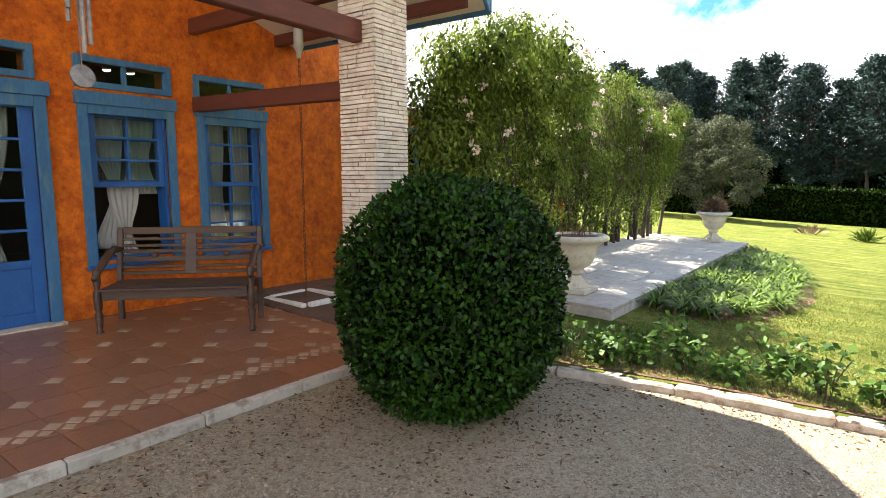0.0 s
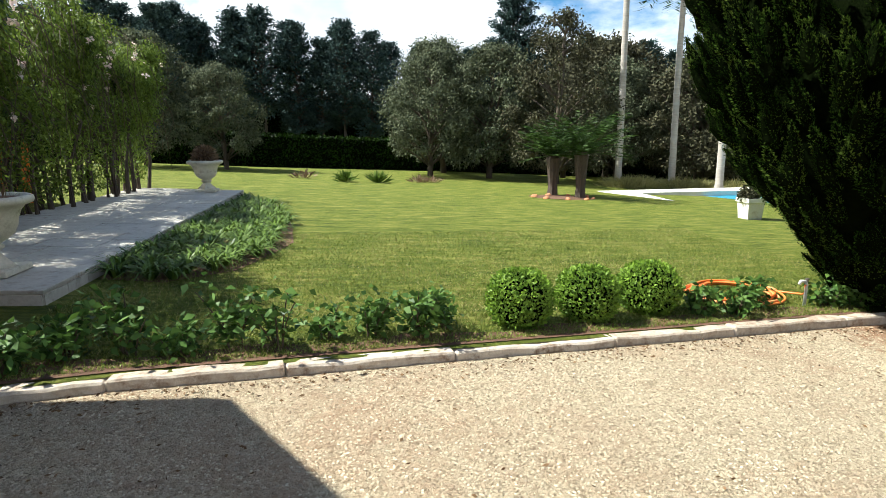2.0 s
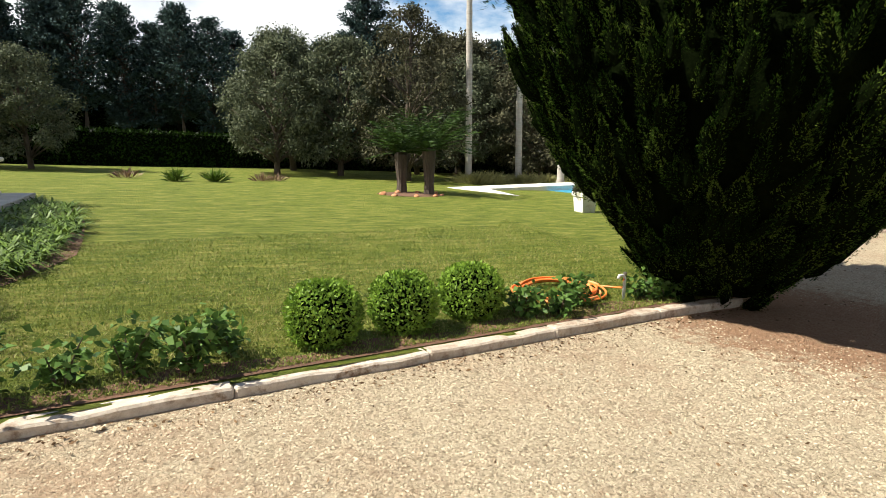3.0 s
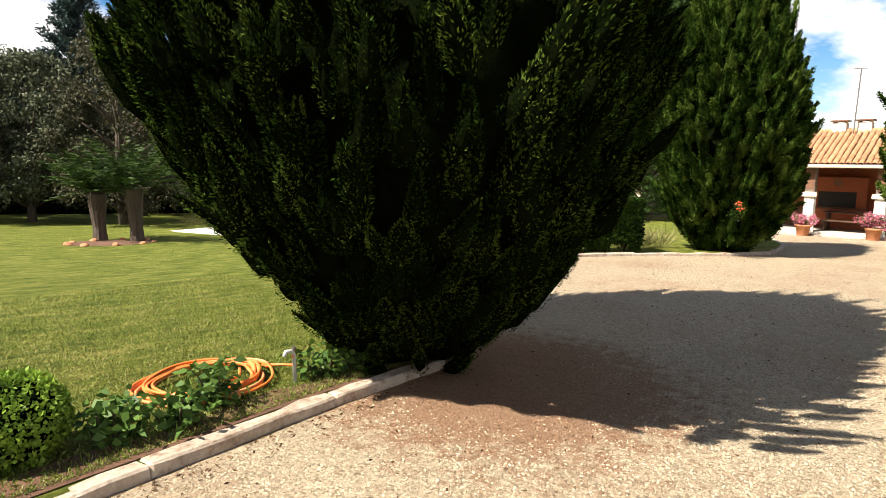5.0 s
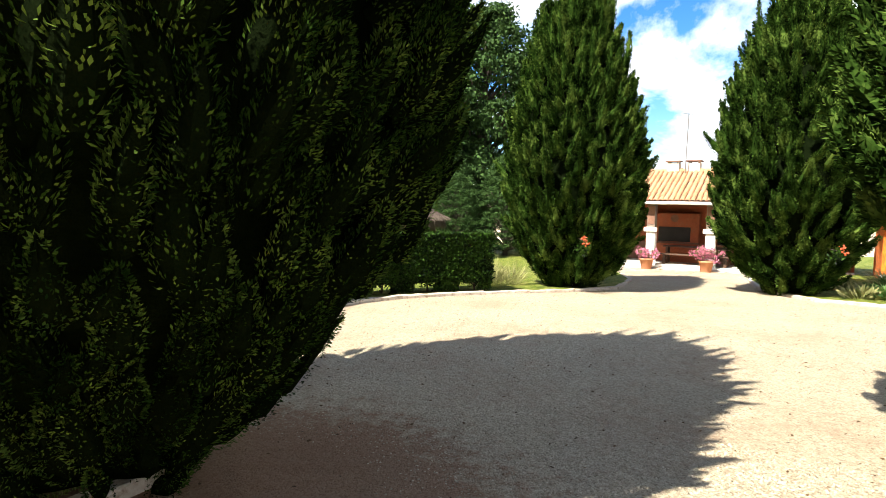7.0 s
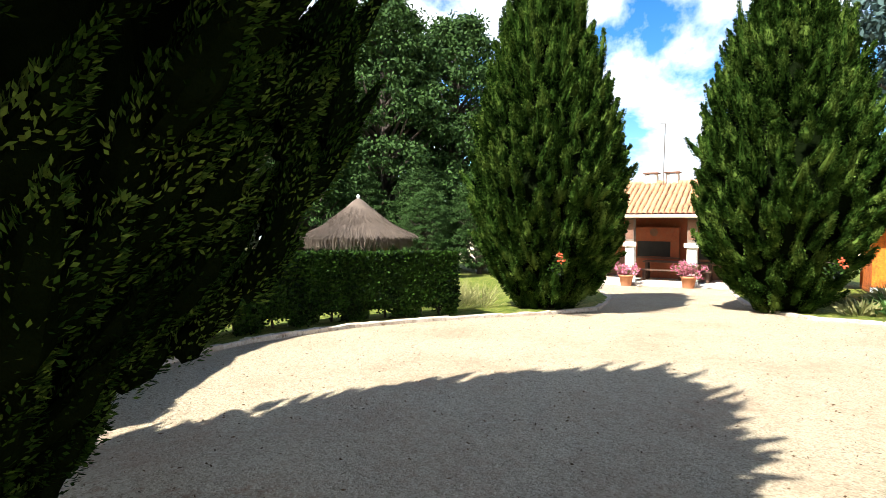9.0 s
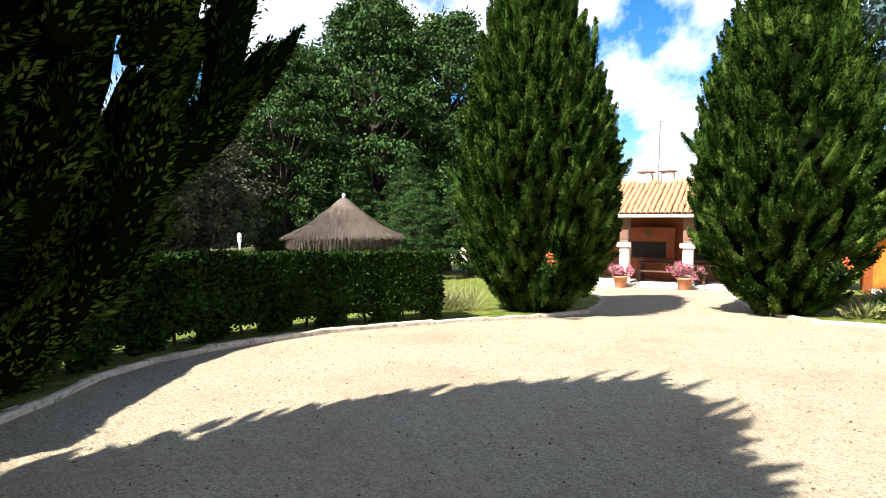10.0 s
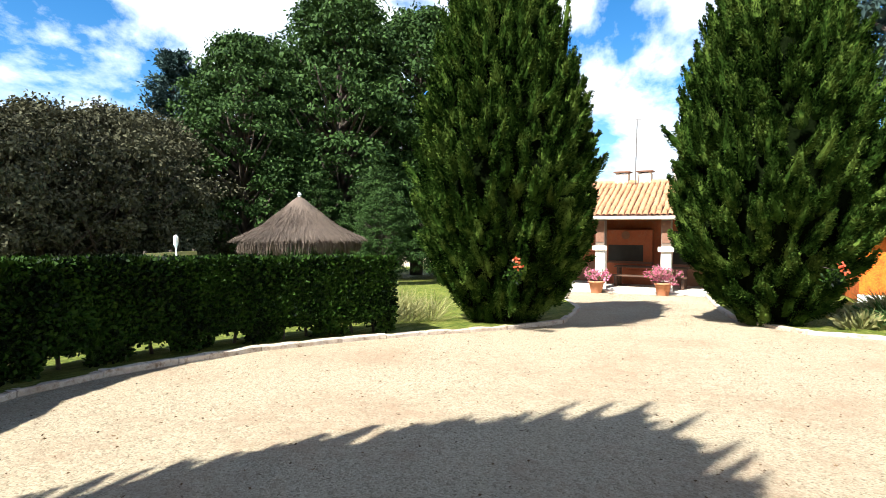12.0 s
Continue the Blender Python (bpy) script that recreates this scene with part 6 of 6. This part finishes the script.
# ---- far house ----
HX, HZ = 31.0, gz(31.0, 5.0)
house = thing("far_house", (HX, 5.0, HZ), "low orange house with a clay-tiled roof and deep porch", "house")
part("plinth", box(B(), (-0.75, -5.8, -0.6), (5.2, 6.2, 0.10), 0.015), M["concrete"], house, "pale stone porch floor")
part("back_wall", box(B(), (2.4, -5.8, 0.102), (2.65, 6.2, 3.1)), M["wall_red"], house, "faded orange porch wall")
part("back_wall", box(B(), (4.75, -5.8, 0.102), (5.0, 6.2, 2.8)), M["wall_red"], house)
for yy in (-5.8, 5.95):
    part("side_wall", box(B(), (2.655, yy, 0.102), (4.745, yy + 0.25, 2.8)), M["wall_red"], house)
part("dado", box(B(), (2.36, -5.7, 0.102), (2.398, 6.1, 0.95)), M["brick_dark"], house, "dark lower wall band")
fp = part("fireplace", box(B(), (1.95, 0.05, 0.102), (2.355, 2.15, 2.35), 0.02), M["wall_red"], house, "built-in barbecue chimney breast")
# hearth is a flat near-black plate; the shade inside is put into its colour
part("hearth", box(B(), (1.93, 0.4, 1.05), (1.949, 1.8, 1.72)), M["black"], fp, "near-black plate for the sooty, shaded hearth opening")
part("mantel", box(B(), (1.85, 0.0, 0.96), (1.949, 2.2, 1.03), 0.01), M["brick_dark"], fp)
part("plaque", (lambda bm: (bmesh.ops.create_cone(bm, cap_ends=True, segments=24, radius1=0.17, radius2=0.15, depth=0.03, matrix=Matrix.Translation((1.93, 1.1, 2.12)) @ Matrix.Rotation(radians(90), 4, "Y")), bm)[1])(B()), M["brick_dark"], fp, "round wall plaque")
# no opening behind: black panel stands for the doorway's shade
part("inner_door", box(B(), (2.34, -1.5, 0.953), (2.398, -0.7, 2.3), 0.01), M["black"], house, "near-black panel standing for a shaded doorway")
for yy in (-3.2, -0.78, 1.62, 4.0):
    col = part("column", box(B(), (-0.25, yy - 0.18, 0.102), (0.11, yy + 0.18, 1.78), 0.012), M["white"], house, "white porch column with a stone bracket")
    part("shaft", box(B(), (-0.25, yy - 0.17, 1.781), (0.11, yy + 0.17, 2.79), 0.01), M["mortar"], col, "grey-brown upper shaft")
    part("capital", box(B(), (-0.33, yy - 0.28, 1.58), (-0.252, yy + 0.28, 1.76), 0.02), M["stone"], col, "stone planter bracket")
    part("base", box(B(), (-0.31, yy - 0.26, 0.103), (-0.252, yy + 0.26, 0.34), 0.015), M["white"], col)
    part("brick_cladding", box(B(), (-0.268, yy - 0.15, 1.9), (-0.2505, yy + 0.15, 2.7), 0.004), M["brick_dark"], col, "grey-brown brick panel")
part("wall_plate", box(B(), (-0.2, -5.8, 2.792), (0.1, 6.2, 2.92)), M["red_wood"], house, "timber wall plate")
part("gutter", tube(B(), [(-0.62, -6.0, 2.83), (-0.62, 6.4, 2.83)], 0.07, 10), M["soffit"], house, "cream eave gutter")
rd = part("roof_deck", (lambda bm: (beam(bm, (-0.55, 0.2, 2.84), (2.4, 0.2, 4.22), 12.4, 0.05, 0), beam(bm, (2.4, 0.2, 4.22), (5.3, 0.2, 2.84), 12.4, 0.05, 0), bm)[2])(B()), M["red_wood"], house)


def roof_tile_mesh():
    bm = B()
    n = 7
    rows = []
    for k, (s_, rad) in enumerate(((0.0, 0.105), (0.47, 0.085))):
        rows.append([bm.verts.new((s_, rad * math.cos(math.pi * i / (n - 1)), rad * 0.85 * math.sin(math.pi * i / (n - 1)))) for i in range(n)])
    for i in range(n - 1):
        bm.faces.new((rows[0][i], rows[0][i + 1], rows[1][i + 1], rows[1][i]))
    bmesh.ops.recalc_face_normals(bm, faces=bm.faces[:])
    for f_ in bm.faces:
        if f_.calc_center_median().z > 0 and f_.normal.z < 0:
            f_.normal_flip()
    return mesh_of("roof_tile", bm, M["roof_tile"])


tile_me = roof_tile_mesh()
slope = math.atan2(1.38, 2.95)
rr = random.Random(15)
joined = B()
for j in range(57):
    yy = -5.9 + j * 0.215
    near = -2.9 <= yy <= 2.9
    for i in range(9):
        s_ = -0.12 + i * 0.375
        m = Matrix.Translation((-0.55 + s_ * math.cos(slope), yy + rr.uniform(-0.012, 0.012), 2.89 + s_ * math.sin(slope) + 0.06 + rr.uniform(0, 0.012))) @ Matrix.Rotation(-slope + rr.uniform(-0.02, 0.02), 4, "Y") @ Matrix.Rotation(rr.uniform(-0.03, 0.03), 4, "Z")
        if near:
            ob = new("roof_tile", tile_me)
            ob.parent = rd
            ob.matrix_basis = m
        else:
            k0 = len(joined.verts)
            joined.from_mesh(tile_me)
            joined.verts.ensure_lookup_table()
            for v in joined.verts[k0:]:
                v.co = m @ v.co
part("roof_tiles", mesh_of("roof_tiles", joined, M["roof_tile"]), None, rd, kind="stuff")
part("ridge", tube(B(), [(2.4, -6.0, 4.30), (2.4, 6.4, 4.30)], 0.12, 10), M["roof_tile"], house, "clay ridge tiles")
for yy, wd in ((1.35, 0.52), (0.45, 0.52), (-0.85, 0.32)):
    ch = part("chimney", box(B(), (2.2, yy - wd / 2, 4.0), (2.7, yy + wd / 2, 4.66), 0.012), M["brick_pale"], house, "short brick chimney")
    part("chimney_cap", box(B(), (2.13, yy - wd / 2 - 0.07, 4.72), (2.77, yy + wd / 2 + 0.07, 4.78), 0.01), M["brick_dark"], ch, "flat dark cap slab")
    for q in (-1, 1):
        part("cap_leg", box(B(), (2.25, yy + q * (wd / 2 - 0.06) - 0.04, 4.661), (2.65, yy + q * (wd / 2 - 0.06) + 0.04, 4.719)), M["brick_pale"], ch)
antenna = thing("antenna", (HX + 1.9, 5.75, HZ + 3.95), "thin metal antenna mast on the far roof", "antenna")
part("mast", tube(B(), [(0, 0, 0.0), (0.0, -0.05, 2.9)], 0.022, 6), M["metal"], antenna)
part("crossbar", tube(B(), [(0, -0.25, 2.85), (0, 0.2, 2.92)], 0.014, 5), M["metal"], antenna)
bench2 = thing("porch_bench", (HX + 0.9, 5.0, HZ + 0.10), "long dark timber table and bench under the porch", "bench")
part("seat", box(B(), (-0.2, -1.4, 0.42), (0.2, 1.4, 0.47), 0.008), M["dark_wood"], bench2)
part("tabletop", box(B(), (0.3, -1.4, 0.74), (0.95, 1.4, 0.79), 0.008), M["dark_wood"], bench2)
for yy in (-1.25, 1.25):
    part("leg", box(B(), (-0.16, yy - 0.05, 0.002), (0.16, yy + 0.05, 0.419)), M["dark_wood"], bench2)
    part("leg", box(B(), (0.36, yy - 0.05, 0.002), (0.86, yy + 0.05, 0.739)), M["dark_wood"], bench2)
    part("brace", box(B(), (0.161, yy - 0.03, 0.2), (0.359, yy + 0.03, 0.26)), M["dark_wood"], bench2)


def flower_pot(loc, seed):
    rng = np.random.default_rng(seed)
    t = thing("flower_pot", loc, "terracotta pot full of pink flowers before the porch", "flower pot", "pots of pink flowers")
    part("pot", lathe(B(), [(0.19, 0), (0.2, 0.02), (0.27, 0.38), (0.30, 0.39), (0.31, 0.46), (0.27, 0.47), (0.25, 0.40)], 28), M["terracotta"], t, "", True)
    part("soil", lathe(B(), [(0.05, 0.36), (0.255, 0.41), (0.02, 0.43)], 20), M["soil"], t)
    c = [(rng.normal() * 0.22, rng.normal() * 0.24, 0.68 + rng.normal() * 0.12) for _ in range(26)]
    p, w, fc = clump_leaves(c, np.full(26, 0.15), 60, rng, 1.0, 0.2)
    part("blossom_mass", leaf_mesh("blossom_mass", p, w, 0.06, 0.05, M["pink"], rng), None, t, "mass of pink blossoms", kind="stuff")
    p, w, fc = clump_leaves(c, np.full(26, 0.13), 26, rng, 1.0, 0.1)
    part("leaves", leaf_mesh("leaves", p, w, 0.08, 0.04, M["rose"], rng), None, t, kind="stuff")


flower_pot((30.0, 6.55, gz(30.0, 6.55)), 1)
flower_pot((30.0, 4.20, gz(30.0, 4.20)), 2)

wing = thing("orange_outbuilding", (29.3, -3.1, gz(29.3, -3.1)), "small sunlit orange outbuilding with a tiled roof", "house")
part("wall", box(B(), (0, -2.2, -0.3), (4.0, 1.7, 2.25)), M["stucco"], wing, "bright orange wall")
part("plinth", box(B(), (-0.03, -2.23, -0.3), (-0.001, 1.73, 0.28)), M["white"], wing, "white painted base band")
# black panel on the wall in place of a shaded doorway
part("door", box(B(), (-0.03, -1.6, 0.29), (-0.001, -0.5, 1.95), 0.01), M["black"], wing, "near-black panel standing for a shaded doorway")
wr = part("roof", beam(B(), (-0.5, -0.25, 2.2), (4.5, -0.25, 3.6), 4.4, 0.06, 0), M["red_wood"], wing)
sl2 = math.atan2(1.4, 5.0)
for j in range(20):
    for i in range(5):
        ob = new("roof_tile", tile_me)
        ob.parent = wr
        s_ = -0.1 + i * 0.405
        ob.matrix_basis = Matrix.Translation((-0.5 + s_ * math.cos(sl2), -2.35 + j * 0.22, 2.30 + s_ * math.sin(sl2))) @ Matrix.Rotation(-sl2, 4, "Y")

# low plants in the eastern bed
rr = random.Random(19)
for k in range(34):
    x, y_ = rr.uniform(21.9, 25.5), rr.uniform(-4.5, 0.9)
    tuft((x, y_, gz(x, y_) + 0.05), 0.35, rr.uniform(0.25, 0.5), M["rose"] if k % 4 else M["reed"], "low leafy bedding plant behind the white kerb", "bedding plants", 400 + k, 90, "bedding_plant", 0.07)
for k, (x, y_) in enumerate(((24.3, -1.6), (25.0, -2.6))):
    tuft((x, y_, gz(x, y_) + 0.05), 0.6, 0.75, M["reed"], "pale feathery grass mound near the outbuilding", "pale grass mounds", 450 + k, 700, "grass_mound", 0.03)
# red blossoms beside the junipers
for k, (x, y_, z) in enumerate(((19.06, 5.62, 1.36), (21.98, 0.52, 1.28))):
    rng = np.random.default_rng(500 + k)
    t = thing("red_flower_shrub", (x, y_, gz(x, y_)), "leafy shrub with red blossoms growing against a juniper", "shrub", "red-flowered shrubs")
    part("stem", tube(B(), [(0.25, 0.1, -0.1), (0.3, 0.15, z * 0.7), (-0.4, -0.25, z * 1.04), (-1.12, -0.72, z)], [0.015, 0.013, 0.01, 0.005], 6), M["bark"], t)
    p, w, fc = clump_leaves([(-1.12, -0.72, z), (-1.1, -0.64, z + 0.12)], [0.07, 0.05], 16, rng)
    part("blossoms", leaf_mesh("blossoms", p, w, 0.05, 0.045, M["red"], rng), None, t, "red blossoms", kind="stuff")
    p, w, fc = clump_leaves([(-0.95, -0.6, z * 0.95), (-0.8, -0.5, z * 0.85)], [0.14, 0.16], 70, rng)
    part("leaves", leaf_mesh("leaves", p, w, 0.08, 0.045, M["hedge_leaf"], rng), None, t, kind="stuff")


# ---- ground cover detail ----
rng = np.random.default_rng(91)


def scatter_grass(n, x0, x1, depth, h):
    s = rng.uniform(0, 1, n)
    xs = x0 + (x1 - x0) * s
    ky = np.interp(xs, [p[0] for p in KERB[:10]], [p[1] for p in KERB[:10]])
    ys = ky + 0.12 + depth * rng.uniform(0, 1, n) ** 1.6
    p = np.stack([xs, ys, 0.574 - 0.048 * xs - 0.0198 * ys + 0.066], 1)
    p = p[~((p[:, 0] < PX1 + 0.05) & (p[:, 1] > 3.9))]
    return leaf_mesh("grass_blades", p, rng.normal(size=(len(p), 3)) * 0.55 + np.array([0, 0, 1]), h, 0.007, M["grass"], rng, 0.5, 0.2)


turf = new("grass_blades", scatter_grass(90000, -1.8, 7.2, 5.5, 0.045))
tagged(turf, "short green and straw-coloured grass blades of the lawn", "grass", "", "stuff")


def pebbles(n, x0, x1, y0, y1, name, size):
    """Loose stones on the gravel, flattened four-sided grains."""
    xs, ys = rng.uniform(x0, x1, n), rng.uniform(y0, y1, n)
    ky = np.interp(xs, [p[0] for p in KERB[:10]], [p[1] for p in KERB[:10]])
    ok = (ys < ky - 0.09) & ((xs > XE + 0.05) | (ys > YT))
    ok &= np.hypot(xs - 6.8, ys - 3.0) > rng.uniform(0.8, 1.7, n)
    xs, ys = xs[ok], ys[ok]
    m = len(xs)
    r = rng.uniform(0.5, 1.3, m) * size
    a = rng.uniform(0, 6.283, m)
    z = 0.574 - 0.048 * xs - 0.0198 * ys
    V = np.zeros((m, 6, 3))
    for k in range(4):
        rk = r * rng.uniform(0.7, 1.2, m)
        V[:, k] = np.stack([xs + rk * np.cos(a + k * 1.571), ys + rk * np.sin(a + k * 1.571), z + r * 0.12], 1)
    V[:, 4] = np.stack([xs, ys, z + r * rng.uniform(0.5, 0.9, m)], 1)
    V[:, 5] = np.stack([xs, ys, z - r * 0.3], 1)
    tri = np.array([(0, 1, 4), (1, 2, 4), (2, 3, 4), (3, 0, 4)])
    F = (np.arange(m)[:, None, None] * 6 + tri[None]).reshape(-1, 3)
    me = bpy.data.meshes.new(name)
    me.vertices.add(6 * m)
    me.vertices.foreach_set("co", V.reshape(-1).astype(np.float32))
    me.loops.add(len(F) * 3)
    me.loops.foreach_set("vertex_index", F.reshape(-1).astype(np.int32))
    me.polygons.add(len(F))
    me.polygons.foreach_set("loop_start", np.arange(0, len(F) * 3, 3, dtype=np.int32))
    me.update(calc_edges=True)
    me.materials.append(M["gravel_stone"])
    return me


tagged(new("loose_gravel", pebbles(70000, -2.9, 9.5, -1.2, 4.0, "loose_gravel", 0.0075)), "loose beige and brown gravel stones on the drive", "gravel", "", "stuff")
n = 2600
xs, ys = rng.uniform(-2.8, 20, n), rng.uniform(-1.5, 7.5, n)
ky = np.interp(xs, [p[0] for p in KERB[:20]], [p[1] for p in KERB[:20]])
ok = ys < ky - 0.12
xs, ys = xs[ok], ys[ok]
# thicker round the clipped shrub and along the edges
a, q = rng.uniform(0, 6.283, 1100), 0.45 + np.abs(rng.normal(0, 0.5, 1100))
bx, by = -2.02 + q * np.cos(a), 0.96 + q * np.sin(a)
ex, ey = rng.uniform(-2.9, -2.3, 500), rng.uniform(-2.5, 1.6, 500)
kx = rng.uniform(-2.4, 8.0, 700)
kky = np.interp(kx, [p[0] for p in KERB[:10]], [p[1] for p in KERB[:10]]) - 0.11 - np.abs(rng.normal(0, 0.12, 700))
bx, by = np.concatenate([bx, ex, kx]), np.concatenate([by, ey, kky])
ok = (by < np.interp(bx, [p[0] for p in KERB[:10]], [p[1] for p in KERB[:10]]) - 0.1) & ((bx > XE + 0.03) | (by > YT + 0.03))
xs, ys = np.concatenate([xs, bx[ok]]), np.concatenate([ys, by[ok]])
p = np.stack([xs, ys, 0.574 - 0.048 * xs - 0.0198 * ys + 0.008], 1)
tagged(new("leaf_litter", leaf_mesh("leaf_litter", p, rng.normal(size=(len(p), 3)) * np.array([1, 1, 0.15]), 0.035, 0.014, M["dry"], rng)), "scattered dry leaves and twigs on the gravel", "leaf litter", "", "stuff")

# ---- column bricks ----
rr = random.Random(23)
course, z = 0.036, -0.05
k = 0
count = 0
rest = B()
while z < CH + 0.05:
    for face in range(4):
        u = -CS / 2
        first = True
        while u < CS / 2 - 0.01:
            ln = rr.choice((0.16, 0.24, 0.30)) if not first else rr.choice((0.10, 0.2, 0.28))
            first = False
            v = min(u + ln, CS / 2)
            if CS / 2 - v < 0.06:
                v = CS / 2
            pr = CS / 2 + rr.uniform(-0.006, 0.006)
            h = course - 0.007 + rr.uniform(-0.002, 0.002)
            bm = B()
            box(bm, (u + 0.002, -pr, z), (v - 0.002, -CS / 2 + 0.022, z + h))
            bmesh.ops.rotate(bm, verts=bm.verts[:], matrix=Matrix.Rotation(face * math.pi / 2, 3, "Z"), cent=(0, 0, 0))
            if face < 2 and z > 0.75 and count < 300:
                part("brick", bm, M["brick_pale"], column)
                count += 1
            else:
                me = bpy.data.meshes.new("tmp")
                bm.to_mesh(me)
                bm.free()
                rest.from_mesh(me)
                bpy.data.meshes.remove(me)
            u = v
    z += course
part("brick_courses", rest, M["brick_pale"], column, kind="stuff")

# brown thin-brick panel behind the vine
pil = thing("brick_panel", (XW + 0.002, 8.3, gz(XW, 8.3)), "panel of thin brown bricks on the house wall behind the vine", "brick panel", kind="structure")
part("core", box(B(), (0, -1.7, -0.1), (0.10, 1.7, 2.75)), M["mortar"], pil)
for i in range(64):
    u = -1.7
    for k in range(4):
        v = min(1.7, u + rr.uniform(0.65, 0.95)) if k < 3 else 1.7
        part("brick", box(B(), (0.0, u + 0.006, i * 0.042), (0.125 + rr.uniform(-0.012, 0.012), v - 0.006, i * 0.042 + 0.034)), M["brick_dark"], pil)
        u = v

# ---- terrace tiles ----
T = 0.30
quad = {}


def tile_piece(x, y, sx, sy, mat, lift, turn=0.0, name="tile"):
    key = (round(sx, 3), round(sy, 3), mat, turn)
    if key not in quad:
        bm = B()
        box(bm, (-sx / 2, -sy / 2, -0.01), (sx / 2, sy / 2, 0.0))
        bmesh.ops.rotate(bm, verts=bm.verts[:], matrix=Matrix.Rotation(turn, 3, "Z"), cent=(0, 0, 0))
        quad[key] = mesh_of(name, bm, M[mat])
    ob = new(name, quad[key])
    ob.parent = floor
    ob.matrix_basis = Matrix.Translation((x, y, gz(x, y) + lift)) @ Matrix.Rotation(0.048, 4, "Y") @ Matrix.Rotation(-0.0198, 4, "X")


xe = XE - 0.07
cols = int((xe - XW - 0.02) / T)
for i in range(cols + 1):
    for j in range(22):
        x, y_ = xe - 0.155 - i * T, YT - 0.155 - j * T
        if x - 0.15 < XW:
            continue
        tile_piece(x, y_, T - 0.006, T - 0.006, "tile", 0.063)
        if i >= 2 and (i + j) % 2 == 0:
            tile_piece(x + T / 2, y_ + T / 2, 0.098, 0.098, "tile_pale", 0.0655, math.pi / 4, "inset")
xb = xe - 0.155 - T * 0.95
for j in range(56):
    y_ = YT - 0.2 - j * 0.125
    tile_piece(xb, y_, 0.078, 0.078, "tile_pale", 0.0658, math.pi / 4, "inset")
    tile_piece(xb + 0.07, y_ + 0.062, 0.058, 0.058, "tile_pale", 0.0662, math.pi / 4, "inset")
for j in range(15):
    tile_piece(xb - 0.17 - j * 0.17, YT - 0.24, 0.062, 0.062, "tile_pale", 0.0658, math.pi / 4, "inset")
